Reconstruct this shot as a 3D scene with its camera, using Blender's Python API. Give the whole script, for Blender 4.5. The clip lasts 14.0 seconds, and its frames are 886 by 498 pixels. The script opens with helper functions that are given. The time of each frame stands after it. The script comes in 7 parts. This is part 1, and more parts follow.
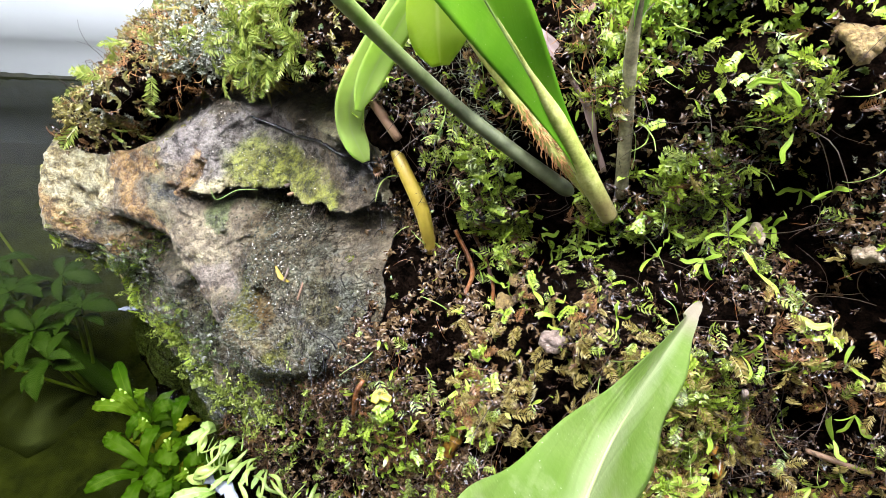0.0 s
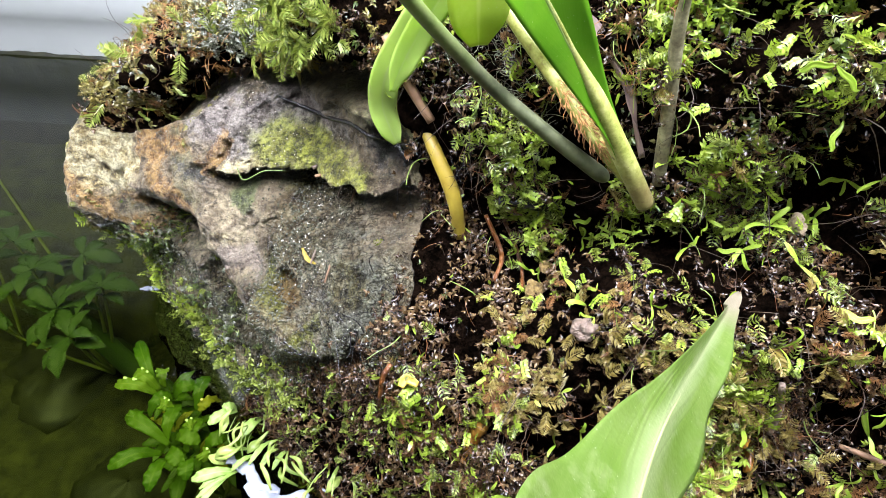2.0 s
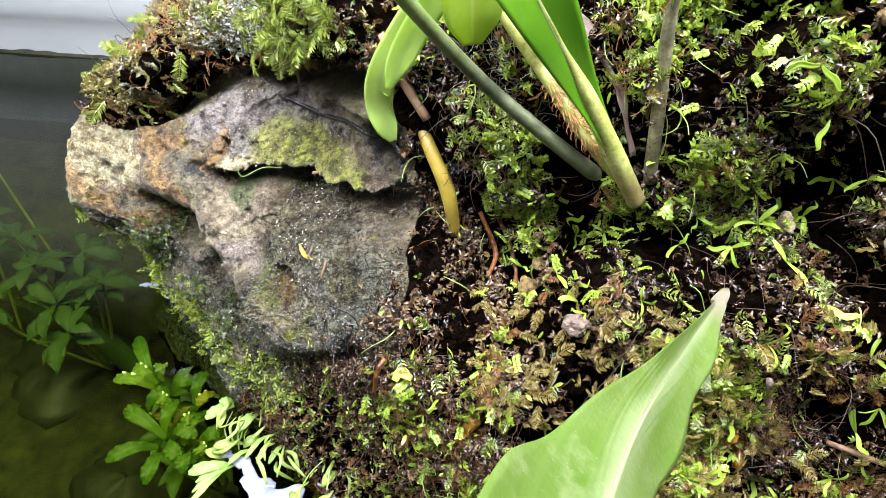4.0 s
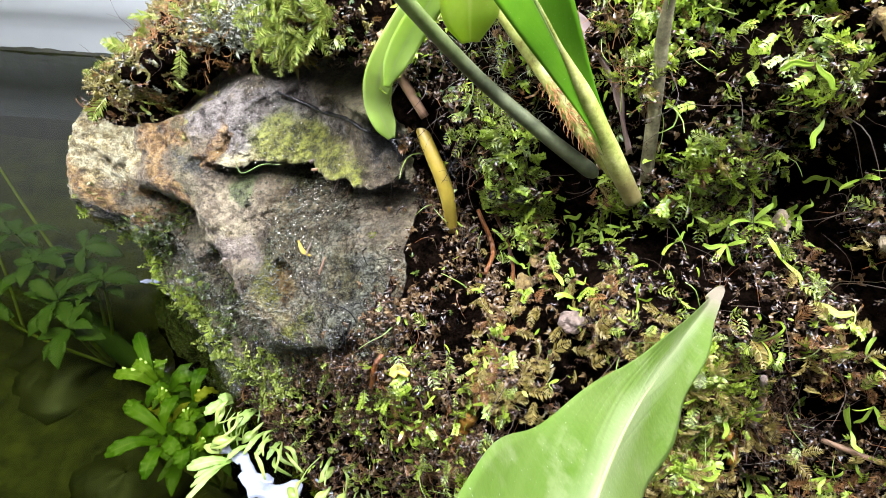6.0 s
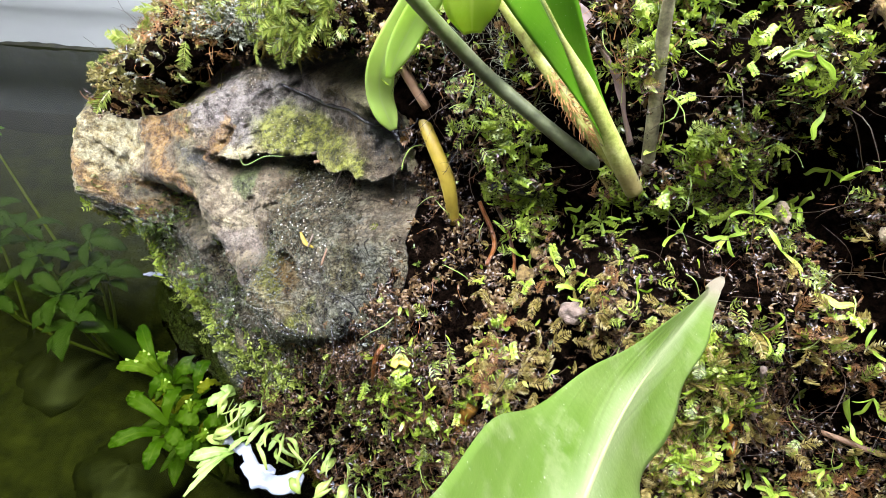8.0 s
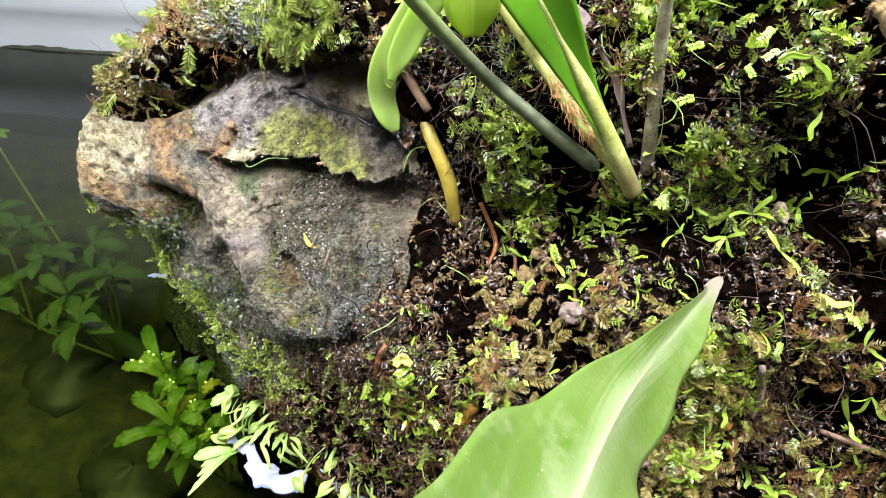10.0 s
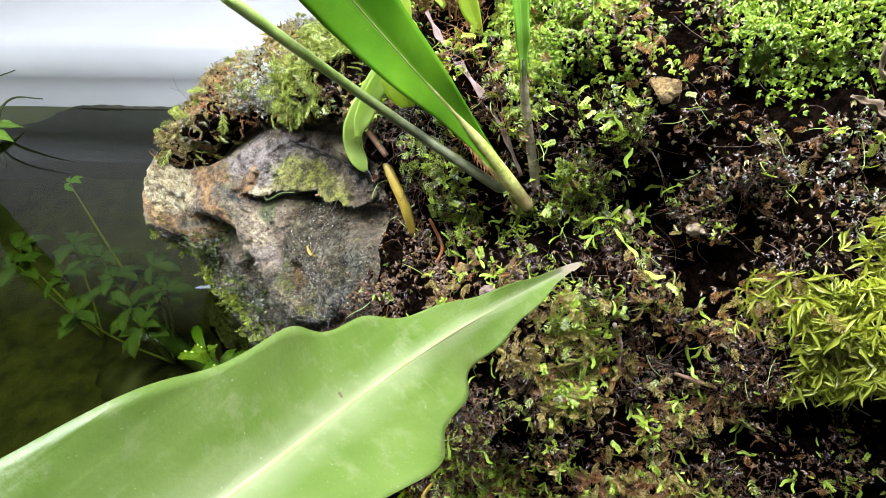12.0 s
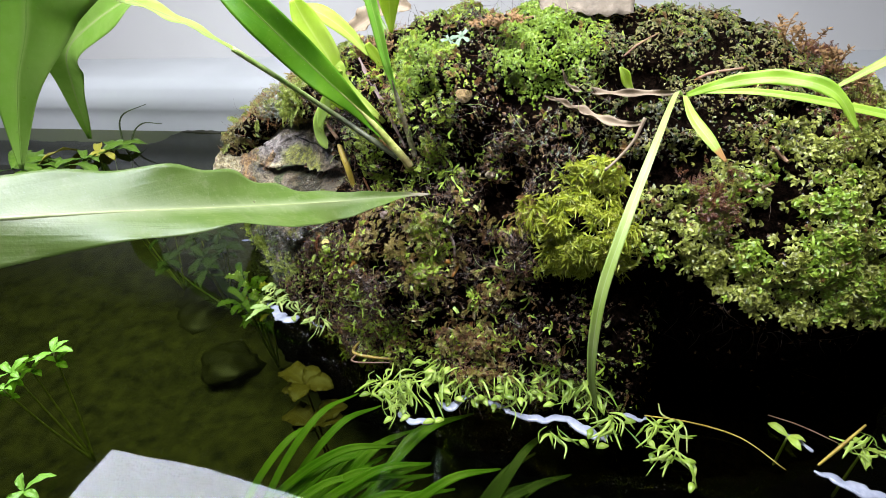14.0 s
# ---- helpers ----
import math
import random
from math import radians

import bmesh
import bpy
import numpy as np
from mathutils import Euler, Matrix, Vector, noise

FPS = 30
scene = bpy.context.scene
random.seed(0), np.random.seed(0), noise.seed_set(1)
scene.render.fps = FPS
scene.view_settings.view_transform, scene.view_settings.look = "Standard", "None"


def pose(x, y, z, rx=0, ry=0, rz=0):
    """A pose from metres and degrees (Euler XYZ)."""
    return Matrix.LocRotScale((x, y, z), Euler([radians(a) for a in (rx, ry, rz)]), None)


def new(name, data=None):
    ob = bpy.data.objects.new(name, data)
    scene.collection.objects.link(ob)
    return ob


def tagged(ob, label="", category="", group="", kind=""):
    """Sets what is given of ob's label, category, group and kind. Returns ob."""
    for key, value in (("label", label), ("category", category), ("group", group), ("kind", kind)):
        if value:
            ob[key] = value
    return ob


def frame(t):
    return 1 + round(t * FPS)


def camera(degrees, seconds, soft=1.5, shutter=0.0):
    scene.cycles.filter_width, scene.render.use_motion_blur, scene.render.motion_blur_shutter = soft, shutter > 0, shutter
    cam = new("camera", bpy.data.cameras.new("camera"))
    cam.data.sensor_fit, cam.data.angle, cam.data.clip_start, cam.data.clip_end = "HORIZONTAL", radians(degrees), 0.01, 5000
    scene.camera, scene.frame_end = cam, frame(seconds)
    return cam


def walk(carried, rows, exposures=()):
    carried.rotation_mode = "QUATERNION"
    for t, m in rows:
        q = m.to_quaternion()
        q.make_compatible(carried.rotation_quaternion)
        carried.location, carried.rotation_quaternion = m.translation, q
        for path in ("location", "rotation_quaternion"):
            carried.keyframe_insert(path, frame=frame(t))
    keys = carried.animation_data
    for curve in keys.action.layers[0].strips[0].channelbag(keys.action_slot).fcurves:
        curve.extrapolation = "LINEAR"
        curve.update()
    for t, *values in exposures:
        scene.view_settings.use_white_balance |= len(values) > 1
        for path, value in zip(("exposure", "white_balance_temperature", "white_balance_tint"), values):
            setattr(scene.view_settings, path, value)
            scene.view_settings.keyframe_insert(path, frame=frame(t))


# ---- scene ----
cam = camera(75.9, 14.0, soft=0.7)
PATH = [
    (0, 0.0029, 0.0776, 0.2948, -1.25, -41.93, 2.81),
    (0.5, 0.0006, 0.0773, 0.2943, -0.94, -42.20, 2.95),
    (1, -0.0000, 0.0782, 0.2933, -0.57, -42.55, 3.10),
    (1.5, -0.0050, 0.0781, 0.2915, -0.30, -42.92, 3.16),
    (2, -0.0052, 0.0784, 0.2914, -0.06, -43.12, 3.17),
    (2.5, -0.0042, 0.0775, 0.2915, -0.03, -43.00, 3.30),
    (3, -0.0036, 0.0762, 0.2917, -0.02, -42.93, 3.41),
    (5.5, -0.0009, 0.0733, 0.2919, 0.27, -42.85, 3.58),
    (6, -0.0008, 0.0728, 0.2919, 0.30, -42.89, 3.64),
    (6.5, -0.0007, 0.0718, 0.2908, 0.33, -42.95, 3.71),
    (7, -0.0005, 0.0716, 0.2911, 0.49, -43.10, 3.64),
    (7.5, -0.0003, 0.0709, 0.2899, 0.42, -42.97, 3.79),
    (8, -0.0001, 0.0702, 0.2906, 0.65, -43.09, 3.63),
    (10.5, 0.0008, 0.0663, 0.2929, 1.30, -42.76, 3.04),
    (11, 0.0053, 0.0548, 0.3014, 2.15, -42.38, 1.90),
    (11.5, 0.0173, 0.0307, 0.3204, 3.62, -41.58, 0.21),
    (12, 0.0452, -0.0041, 0.3476, 5.71, -40.80, -1.88),
    (12.5, 0.0877, -0.0354, 0.3653, 8.37, -39.93, -3.70),
    (13, 0.1194, -0.0758, 0.3681, 10.34, -38.40, -4.26),
    (13.5, 0.1787, -0.1277, 0.3793, 13.26, -36.78, -5.04),
    (14, 0.2159, -0.2063, 0.4024, 15.67, -35.15, -5.44),
]
walk(cam, [(t, pose(x, y, z, 0, 0, yaw) @ pose(0, 0, 0, 90 + pitch) @ pose(0, 0, 0, 0, 0, roll)) for t, x, y, z, yaw, pitch, roll in PATH], [(0.0, 0.12), (10.4, 0.12), (12.1, -0.16), (13.0, -0.34), (14.0, -0.45)])

# ---- light ----
world = bpy.data.worlds.new("room_air")
scene.world = world
world.use_nodes = True
world.node_tree.nodes["Background"].inputs[0].default_value = (0.75, 0.8, 0.85, 1)
world.node_tree.nodes["Background"].inputs[1].default_value = 0.003


def area_lamp(name, m, sx, sy, watts, colour):
    data = bpy.data.lights.new(name, "AREA")
    data.shape, data.size, data.size_y, data.energy, data.color = "RECTANGLE", sx, sy, watts, colour
    ob = new(name, data)
    ob.matrix_world = m
    return ob


area_lamp("plant_lamp_light", pose(-0.12, 0.202, 0.62, 0, 0, -4), 1.28, 0.25, 32.5, (0.85, 0.87, 1.0))
# unseen room light behind the camera, added for fill and wet glints
area_lamp("room_fill_light", pose(0.1, -0.95, 1.5, 25, 0, 0), 0.36, 0.16, 1.0, (0.9, 0.92, 1.0))

# ---- materials ----
class Nodes:
    """A small wrapper to write node materials briefly."""

    def __init__(self, name):
        self.m = bpy.data.materials.new(name)
        self.m.use_nodes = True
        self.t = self.m.node_tree
        self.bsdf = self.t.nodes["Principled BSDF"]
        self.out = self.t.nodes["Material Output"]

    def n(self, kind, **inputs):
        node = self.t.nodes.new(kind)
        for key, value in inputs.items():
            self.link(node.inputs[int(key[1:]) if key[0] == "i" and key[1:].isdigit() else key.replace("_", " ")], value)
        return node

    def link(self, socket, value):
        if isinstance(value, bpy.types.NodeSocket):
            self.t.links.new(value, socket)
        elif isinstance(value, bpy.types.Node):
            self.t.links.new(value.outputs[0], socket)
        else:
            socket.default_value = value if not isinstance(value, tuple) or len(value) != 3 or socket.type == "VECTOR" else (*value, 1)

    def noise(self, scale, detail=4.0, rough=0.6, where=None):
        node = self.n("ShaderNodeTexNoise", Scale=scale, Detail=detail, Roughness=rough)
        node.inputs["Vector"].default_value = (0, 0, 0)
        self.link(node.inputs["Vector"], where if where is not None else self.n("ShaderNodeTexCoord").outputs["Object"])
        return node.outputs["Fac"]

    def ramp(self, fac, *stops):
        node = self.n("ShaderNodeValToRGB", Fac=fac)
        els = node.color_ramp.elements
        while len(els) < len(stops):
            els.new(0.5)
        for e, (p, c) in zip(els, stops):
            e.position, e.color = p, (*c, 1) if len(c) == 3 else c
        return node.outputs["Color"]

    def mix(self, fac, a, b, kind="MIX"):
        node = self.t.nodes.new("ShaderNodeMix")
        node.data_type, node.blend_type = "RGBA", kind
        self.link(node.inputs[0], fac), self.link(node.inputs[6], a), self.link(node.inputs[7], b)
        return node.outputs[2]

    def math(self, op, a, b=0.0, clamp=False):
        node = self.t.nodes.new("ShaderNodeMath")
        node.operation, node.use_clamp = op, clamp
        self.link(node.inputs[0], a), self.link(node.inputs[1], b)
        return node.outputs[0]

    def attr(self, name):
        node = self.t.nodes.new("ShaderNodeAttribute")
        node.attribute_name = name
        return node.outputs["Fac"]

    def bump(self, height, strength=0.5, distance=0.001):
        node = self.n("ShaderNodeBump", Height=height, Strength=strength, Distance=distance)
        self.link(self.bsdf.inputs["Normal"], node.outputs[0])
        return node

    def set(self, **inputs):
        for key, value in inputs.items():
            self.link(self.bsdf.inputs[key.replace("_", " ")], value)
        return self

    def translucent(self, colour, share):
        tr = self.n("ShaderNodeBsdfTranslucent", Color=colour)
        mx = self.n("ShaderNodeMixShader", i0=share, i1=self.bsdf.outputs[0], i2=tr.outputs[0])
        self.link(self.out.inputs["Surface"], mx.outputs[0])
        return self


def plain(name, c1, c2, rough, scale=60.0, bump=0.2, distance=0.0006):
    k = Nodes(name)
    k.set(Base_Color=k.ramp(k.noise(scale), (0.3, c1), (0.7, c2)), Roughness=rough)
    k.bump(k.noise(scale * 3), bump, distance)
    return k.m


def foliage(name, stops, rough=0.4, share=0.25, light=(0.25, 0.4, 0.03), gloss=0.4):
    """Small leaves: each leaflet takes its own tone from the ramp."""
    k = Nodes(name)
    rnd = k.n("ShaderNodeNewGeometry").outputs["Random Per Island"]
    tone = k.math("ADD", k.math("MULTIPLY", rnd, 0.6), k.math("MULTIPLY", k.noise(45.0, 3.0), 0.55))
    tone = k.math("SUBTRACT", tone, 0.08, True)
    col = k.ramp(tone, *stops)
    k.set(Base_Color=col, Roughness=rough * 0.8)
    k.bsdf.inputs["Specular IOR Level"].default_value = min(0.6, gloss * 1.4)
    if share:
        k.translucent(k.mix(0.6, col, light), share)
    return k.m


def leaf_material(name, deep, fresh, rib, rough=0.32, share=0.3, vein=1.0, spots=0.0, tip=None, band=0.0):
    k = Nodes(name)
    uv = k.n("ShaderNodeUVMap").outputs[0]
    sep = k.n("ShaderNodeSeparateXYZ", Vector=uv)
    across = k.math("ABSOLUTE", k.math("SUBTRACT", sep.outputs[0], 0.5))
    col = k.ramp(k.noise(28.0, 5.0), (0.3, deep), (0.72, fresh))
    # slanting side veins
    slant = k.math("SUBTRACT", k.math("MULTIPLY", sep.outputs[1], 34.0), k.math("MULTIPLY", across, 14.0))
    comb = k.n("ShaderNodeCombineXYZ", X=slant, Y=sep.outputs[0], Z=0.0)
    veins = k.noise(1.0, 3.0, 0.5, comb.outputs[0])
    col = k.mix(k.math("MULTIPLY", k.ramp(veins, (0.5, (0, 0, 0)), (0.7, (1, 1, 1))), 0.12 * vein), col, fresh)
    ribfac = k.ramp(across, (0.012, (1, 1, 1)), (0.05, (0, 0, 0)))
    col = k.mix(k.math("MULTIPLY", ribfac, 0.8), col, rib)
    blotch = k.ramp(k.noise(120.0, 6.0, 0.7), (0.52, (0, 0, 0)), (0.66, (1, 1, 1)))
    col = k.mix(k.math("MULTIPLY", blotch, 0.22 if vein < 1.5 else 0.45), col, rib)
    # pale band along the midrib: the leaf's sheen put into the colour
    if band:
        wide = k.math("ADD", across, k.math("MULTIPLY", k.math("SUBTRACT", k.noise(40.0, 4.0), 0.5), 0.25))
        col = k.mix(k.math("MULTIPLY", k.ramp(wide, (0.04, (1, 1, 1)), (0.2, (0, 0, 0))), band), col, (0.42, 0.46, 0.27))
    if spots:
        sp = k.ramp(k.noise(210.0, 2.0), (0.745, (0, 0, 0)), (0.775, (1, 1, 1)))
        col = k.mix(k.math("MULTIPLY", sp, spots), col, (0.10, 0.07, 0.04))
    dust = k.ramp(k.noise(1500.0, 2.0), (0.70, (0, 0, 0)), (0.76, (1, 1, 1)))
    col = k.mix(k.math("MULTIPLY", dust, 0.5), col, (0.62, 0.64, 0.55))
    if tip:
        col = k.mix(k.ramp(sep.outputs[1], (tip[0], (0, 0, 0)), (tip[0] + 0.045, (1, 1, 1))), col, tip[1])
    k.set(Base_Color=col, Roughness=k.math("ADD", k.math("MULTIPLY", k.noise(90.0), 0.25), rough - 0.1))
    h = k.math("ADD", k.math("MULTIPLY", veins, 0.7), k.math("MULTIPLY", k.noise(700.0, 2.0), 0.3))
    k.bump(h, 0.16 if vein < 1.5 else 0.4, 0.0009)
    k.translucent(k.mix(0.5, col, fresh), share)
    return k.m


M_LEAF_BROAD = leaf_material("broad_fern_leaf", (0.068, 0.128, 0.014), (0.135, 0.195, 0.046), (0.20, 0.24, 0.10), 0.34, 0.22, 1.6, 0.8, (0.925, (0.25, 0.215, 0.15)), 0.25)
M_LEAF_BROAD.node_tree.nodes["Principled BSDF"].inputs["Specular IOR Level"].default_value = 0.5
M_LEAF_TIPPED = leaf_material("browned_grass_blade", (0.30, 0.50, 0.05), (0.46, 0.62, 0.14), (0.5, 0.62, 0.2), 0.4, 0.35, 0.2, 0.0, (0.8, (0.4, 0.2, 0.06)))
M_LEAF_DEEP = leaf_material("deep_green_fern_leaf", (0.055, 0.20, 0.006), (0.14, 0.33, 0.014), (0.2, 0.36, 0.04), 0.32, 0.4, 0.25)
M_LEAF_LIME = leaf_material("lime_leaf", (0.40, 0.56, 0.05), (0.58, 0.72, 0.14), (0.62, 0.72, 0.2), 0.4, 0.55, 0.4)
M_LEAF_SPROUT = leaf_material("sprout_leaf", (0.30, 0.46, 0.03), (0.46, 0.62, 0.09), (0.48, 0.62, 0.12), 0.3, 0.4, 0.2)
M_LEAF_TANGLE = foliage("water_sprouts", ((0.1, (0.10, 0.18, 0.02)), (0.5, (0.32, 0.46, 0.06)), (1.0, (0.50, 0.62, 0.14))), 0.35, 0.35, (0.5, 0.64, 0.08))
M_LEAF_PALEWATER = leaf_material("pale_water_leaf", (0.18, 0.31, 0.045), (0.32, 0.45, 0.10), (0.35, 0.45, 0.14), 0.4, 0.3, 0.3)
M_LEAF_GRASS = leaf_material("grass_blade", (0.26, 0.38, 0.06), (0.40, 0.50, 0.16), (0.44, 0.52, 0.22), 0.4, 0.35, 0.2)
M_LEAF_WATER = leaf_material("water_plant_leaf", (0.12, 0.36, 0.02), (0.28, 0.54, 0.06), (0.36, 0.55, 0.12), 0.4, 0.25, 0.7)
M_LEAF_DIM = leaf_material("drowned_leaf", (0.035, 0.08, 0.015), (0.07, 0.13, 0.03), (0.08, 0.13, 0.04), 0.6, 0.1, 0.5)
M_LEAF_HANG = leaf_material("hanging_fern_leaf", (0.18, 0.36, 0.035), (0.32, 0.50, 0.11), (0.36, 0.50, 0.14), 0.3, 0.5, 0.5, 0.4)
M_LEAF_BROWN = leaf_material("brown_water_leaf", (0.11, 0.085, 0.02), (0.22, 0.17, 0.05), (0.22, 0.18, 0.07), 0.45, 0.2, 0.7, 0.3)
M_LEAF_DROOP = leaf_material("drooping_fern_leaf", (0.42, 0.60, 0.10), (0.64, 0.78, 0.28), (0.56, 0.68, 0.28), 0.4, 0.7, 0.4)
M_RIB = plain("pale_leaf_rib", (0.22, 0.27, 0.09), (0.30, 0.34, 0.15), 0.4, 90.0)
M_DRY_MAUVE = leaf_material("mauve_withered_leaf", (0.13, 0.08, 0.07), (0.34, 0.25, 0.22), (0.26, 0.18, 0.15), 0.6, 0.1, 1.0)
M_LICHEN = plain("pale_lichen", (0.08, 0.13, 0.07), (0.17, 0.24, 0.15), 0.7, 200.0, 0.5)
M_DRY = leaf_material("withered_leaf", (0.10, 0.068, 0.036), (0.29, 0.225, 0.14), (0.28, 0.20, 0.13), 0.75, 0.1, 1.0)
M_STEM_DARK = plain("dark_green_stem", (0.03, 0.045, 0.014), (0.085, 0.115, 0.035), 0.4, 120.0)
M_LEAF_ARCH = leaf_material("arched_grass_blade", (0.20, 0.38, 0.02), (0.34, 0.52, 0.05), (0.4, 0.55, 0.1), 0.4, 0.35, 0.3)
M_PLUME = plain("dry_plume", (0.09, 0.045, 0.012), (0.27, 0.15, 0.045), 0.7, 140.0)
M_STEM_MID = plain("green_stem", (0.10, 0.17, 0.035), (0.20, 0.29, 0.075), 0.4, 90.0)


def two_tone_stem():
    """Dark near the root, green further up."""
    k = Nodes("two_tone_stem")
    z = k.n("ShaderNodeSeparateXYZ", Vector=k.n("ShaderNodeTexCoord").outputs["Object"]).outputs[2]
    up = k.ramp(k.math("MULTIPLY", k.math("SUBTRACT", k.math("ADD", z, k.math("MULTIPLY", k.noise(90.0), 0.02)), 0.215), 20.0, True), (0.1, (0, 0, 0)), (0.9, (1, 1, 1)))
    grain = k.noise(130.0)
    k.set(Base_Color=k.mix(up, k.ramp(grain, (0.35, (0.035, 0.042, 0.020)), (0.65, (0.12, 0.135, 0.070))), k.ramp(grain, (0.3, (0.17, 0.26, 0.05)), (0.7, (0.32, 0.41, 0.13)))), Roughness=0.4)
    k.bump(k.noise(400.0), 0.2, 0.0006)
    return k.m


def streaked_stem(name, c1, c2, c3, foot=None, rough=0.38):
    """Fine lengthwise streaks, small scars and, where given, a darker foot."""
    k = Nodes(name)
    where = k.n("ShaderNodeTexCoord").outputs["Object"]
    fine, broad_n = k.noise(900.0, 3.0, 0.6), k.noise(150.0, 4.0, 0.65)
    col = k.ramp(k.math("ADD", k.math("MULTIPLY", broad_n, 0.7), k.math("MULTIPLY", fine, 0.3)), (0.36, c1), (0.5, c2), (0.64, c3))
    scars = k.ramp(k.noise(330.0, 2.0), (0.66, (0, 0, 0)), (0.70, (1, 1, 1)))
    col = k.mix(k.math("MULTIPLY", scars, 0.7), col, (0.10, 0.07, 0.03))
    if foot:
        z = k.n("ShaderNodeSeparateXYZ", Vector=where).outputs[2]
        low = k.ramp(k.math("MULTIPLY", k.math("SUBTRACT", z, k.math("SUBTRACT", foot, k.math("MULTIPLY", broad_n, 0.012))), 60.0, True), (0.0, (1, 1, 1)), (0.8, (0, 0, 0)))
        col = k.mix(k.math("MULTIPLY", low, 0.75), col, (0.16, 0.10, 0.05))
    k.set(Base_Color=col, Roughness=rough)
    k.bump(k.math("ADD", fine, broad_n), 0.25, 0.001)
    return k.m


M_STEM_MAIN = streaked_stem("main_stem", (0.24, 0.28, 0.05), (0.42, 0.44, 0.12), (0.58, 0.58, 0.24), 0.178)
M_STEM_GREY = streaked_stem("grey_stem", (0.055, 0.045, 0.025), (0.14, 0.125, 0.07), (0.27, 0.25, 0.15))
M_STEM_TWOTONE = two_tone_stem()
M_STEM_LIGHT = plain("light_green_stem", (0.27, 0.34, 0.07), (0.42, 0.46, 0.15), 0.4, 90.0)
M_ROOT_YELLOW = plain("yellow_root", (0.20, 0.13, 0.015), (0.42, 0.32, 0.04), 0.45, 70.0, 0.4)
M_AMBER = plain("amber_root", (0.22, 0.08, 0.012), (0.50, 0.25, 0.04), 0.2, 90.0, 0.3)
M_LEAF_YELLOW = leaf_material("yellowed_water_leaf", (0.36, 0.34, 0.03), (0.52, 0.50, 0.08), (0.5, 0.5, 0.12), 0.45, 0.3, 0.7)
M_ROOT_RED = plain("red_brown_root", (0.05, 0.016, 0.006), (0.24, 0.085, 0.02), 0.3, 160.0, 0.8, 0.002)
M_FIBRE = plain("dark_fibre", (0.02, 0.012, 0.008), (0.07, 0.04, 0.02), 0.5, 200.0)
M_FIBRE_ORANGE = plain("orange_fibre", (0.18, 0.07, 0.02), (0.42, 0.20, 0.06), 0.6, 120.0)
M_FIBRE_GREEN = foliage("green_thread", ((0.1, (0.16, 0.24, 0.04)), (0.9, (0.4, 0.5, 0.12))), 0.45, 0.2)
M_MOSS_DARK = foliage("dark_moss", ((0.25, (0.010, 0.006, 0.005)), (0.5, (0.035, 0.021, 0.014)), (0.78, (0.11, 0.068, 0.042)), (1.0, (0.30, 0.23, 0.14))), 0.22, 0.1, (0.25, 0.12, 0.03), 0.6)
M_MOSS_ROSY = foliage("rosy_brown_moss", ((0.12, (0.022, 0.011, 0.005)), (0.45, (0.08, 0.046, 0.020)), (0.8, (0.19, 0.125, 0.06)), (1.0, (0.40, 0.31, 0.19))), 0.22, 0.15, (0.4, 0.22, 0.09), 0.6)
M_MOSS_STRAW = foliage("straw_moss", ((0.1, (0.07, 0.05, 0.012)), (0.5, (0.26, 0.20, 0.05)), (1.0, (0.58, 0.50, 0.22))), 0.4, 0.3, (0.5, 0.42, 0.08))
M_STEM_HAIRY = streaked_stem("hairy_stem", (0.15, 0.13, 0.025), (0.27, 0.28, 0.06), (0.38, 0.38, 0.13), None, 0.45)
M_MOSS_PALEFERN = foliage("pale_fern_moss", ((0.1, (0.045, 0.07, 0.012)), (0.4, (0.18, 0.24, 0.04)), (0.75, (0.38, 0.42, 0.11)), (1.0, (0.66, 0.68, 0.40))), 0.35, 0.25, (0.42, 0.48, 0.06))
M_LEAF_BUSHY = leaf_material("bushy_water_leaf", (0.05, 0.16, 0.010), (0.20, 0.34, 0.03), (0.22, 0.34, 0.06), 0.4, 0.3, 0.7)
M_LEAF_FRESH = leaf_material("fresh_water_leaf", (0.20, 0.34, 0.03), (0.36, 0.50, 0.09), (0.4, 0.5, 0.12), 0.4, 0.3, 0.7)
M_MOSS_BROWN = foliage("brown_moss", ((0.1, (0.05, 0.020, 0.008)), (0.6, (0.22, 0.10, 0.035)), (1.0, (0.48, 0.29, 0.10))), 0.4, 0.2, (0.4, 0.25, 0.06))
M_MOSS_FERN = foliage("fern_moss", ((0.12, (0.025, 0.042, 0.009)), (0.4, (0.12, 0.165, 0.028)), (0.7, (0.33, 0.40, 0.075)), (0.9, (0.52, 0.56, 0.18)), (1.0, (0.78, 0.80, 0.55))), 0.3, 0.3, (0.44, 0.52, 0.04))
M_MOSS_GREEN = foliage("bright_leaflets", ((0.1, (0.13, 0.22, 0.02)), (0.5, (0.29, 0.40, 0.04)), (1.0, (0.56, 0.66, 0.14))), 0.3, 0.35, (0.45, 0.60, 0.04))
M_MOSS_DEEP = foliage("deep_green_moss", ((0.15, (0.012, 0.020, 0.008)), (0.5, (0.06, 0.095, 0.018)), (0.85, (0.19, 0.25, 0.04)), (1.0, (0.34, 0.44, 0.10))), 0.35, 0.2)
M_MOSS_STAR = foliage("star_moss", ((0.10, (0.09, 0.11, 0.012)), (0.35, (0.34, 0.42, 0.04)), (0.7, (0.62, 0.66, 0.11)), (1.0, (0.82, 0.82, 0.42))), 0.34, 0.4, (0.6, 0.62, 0.05))
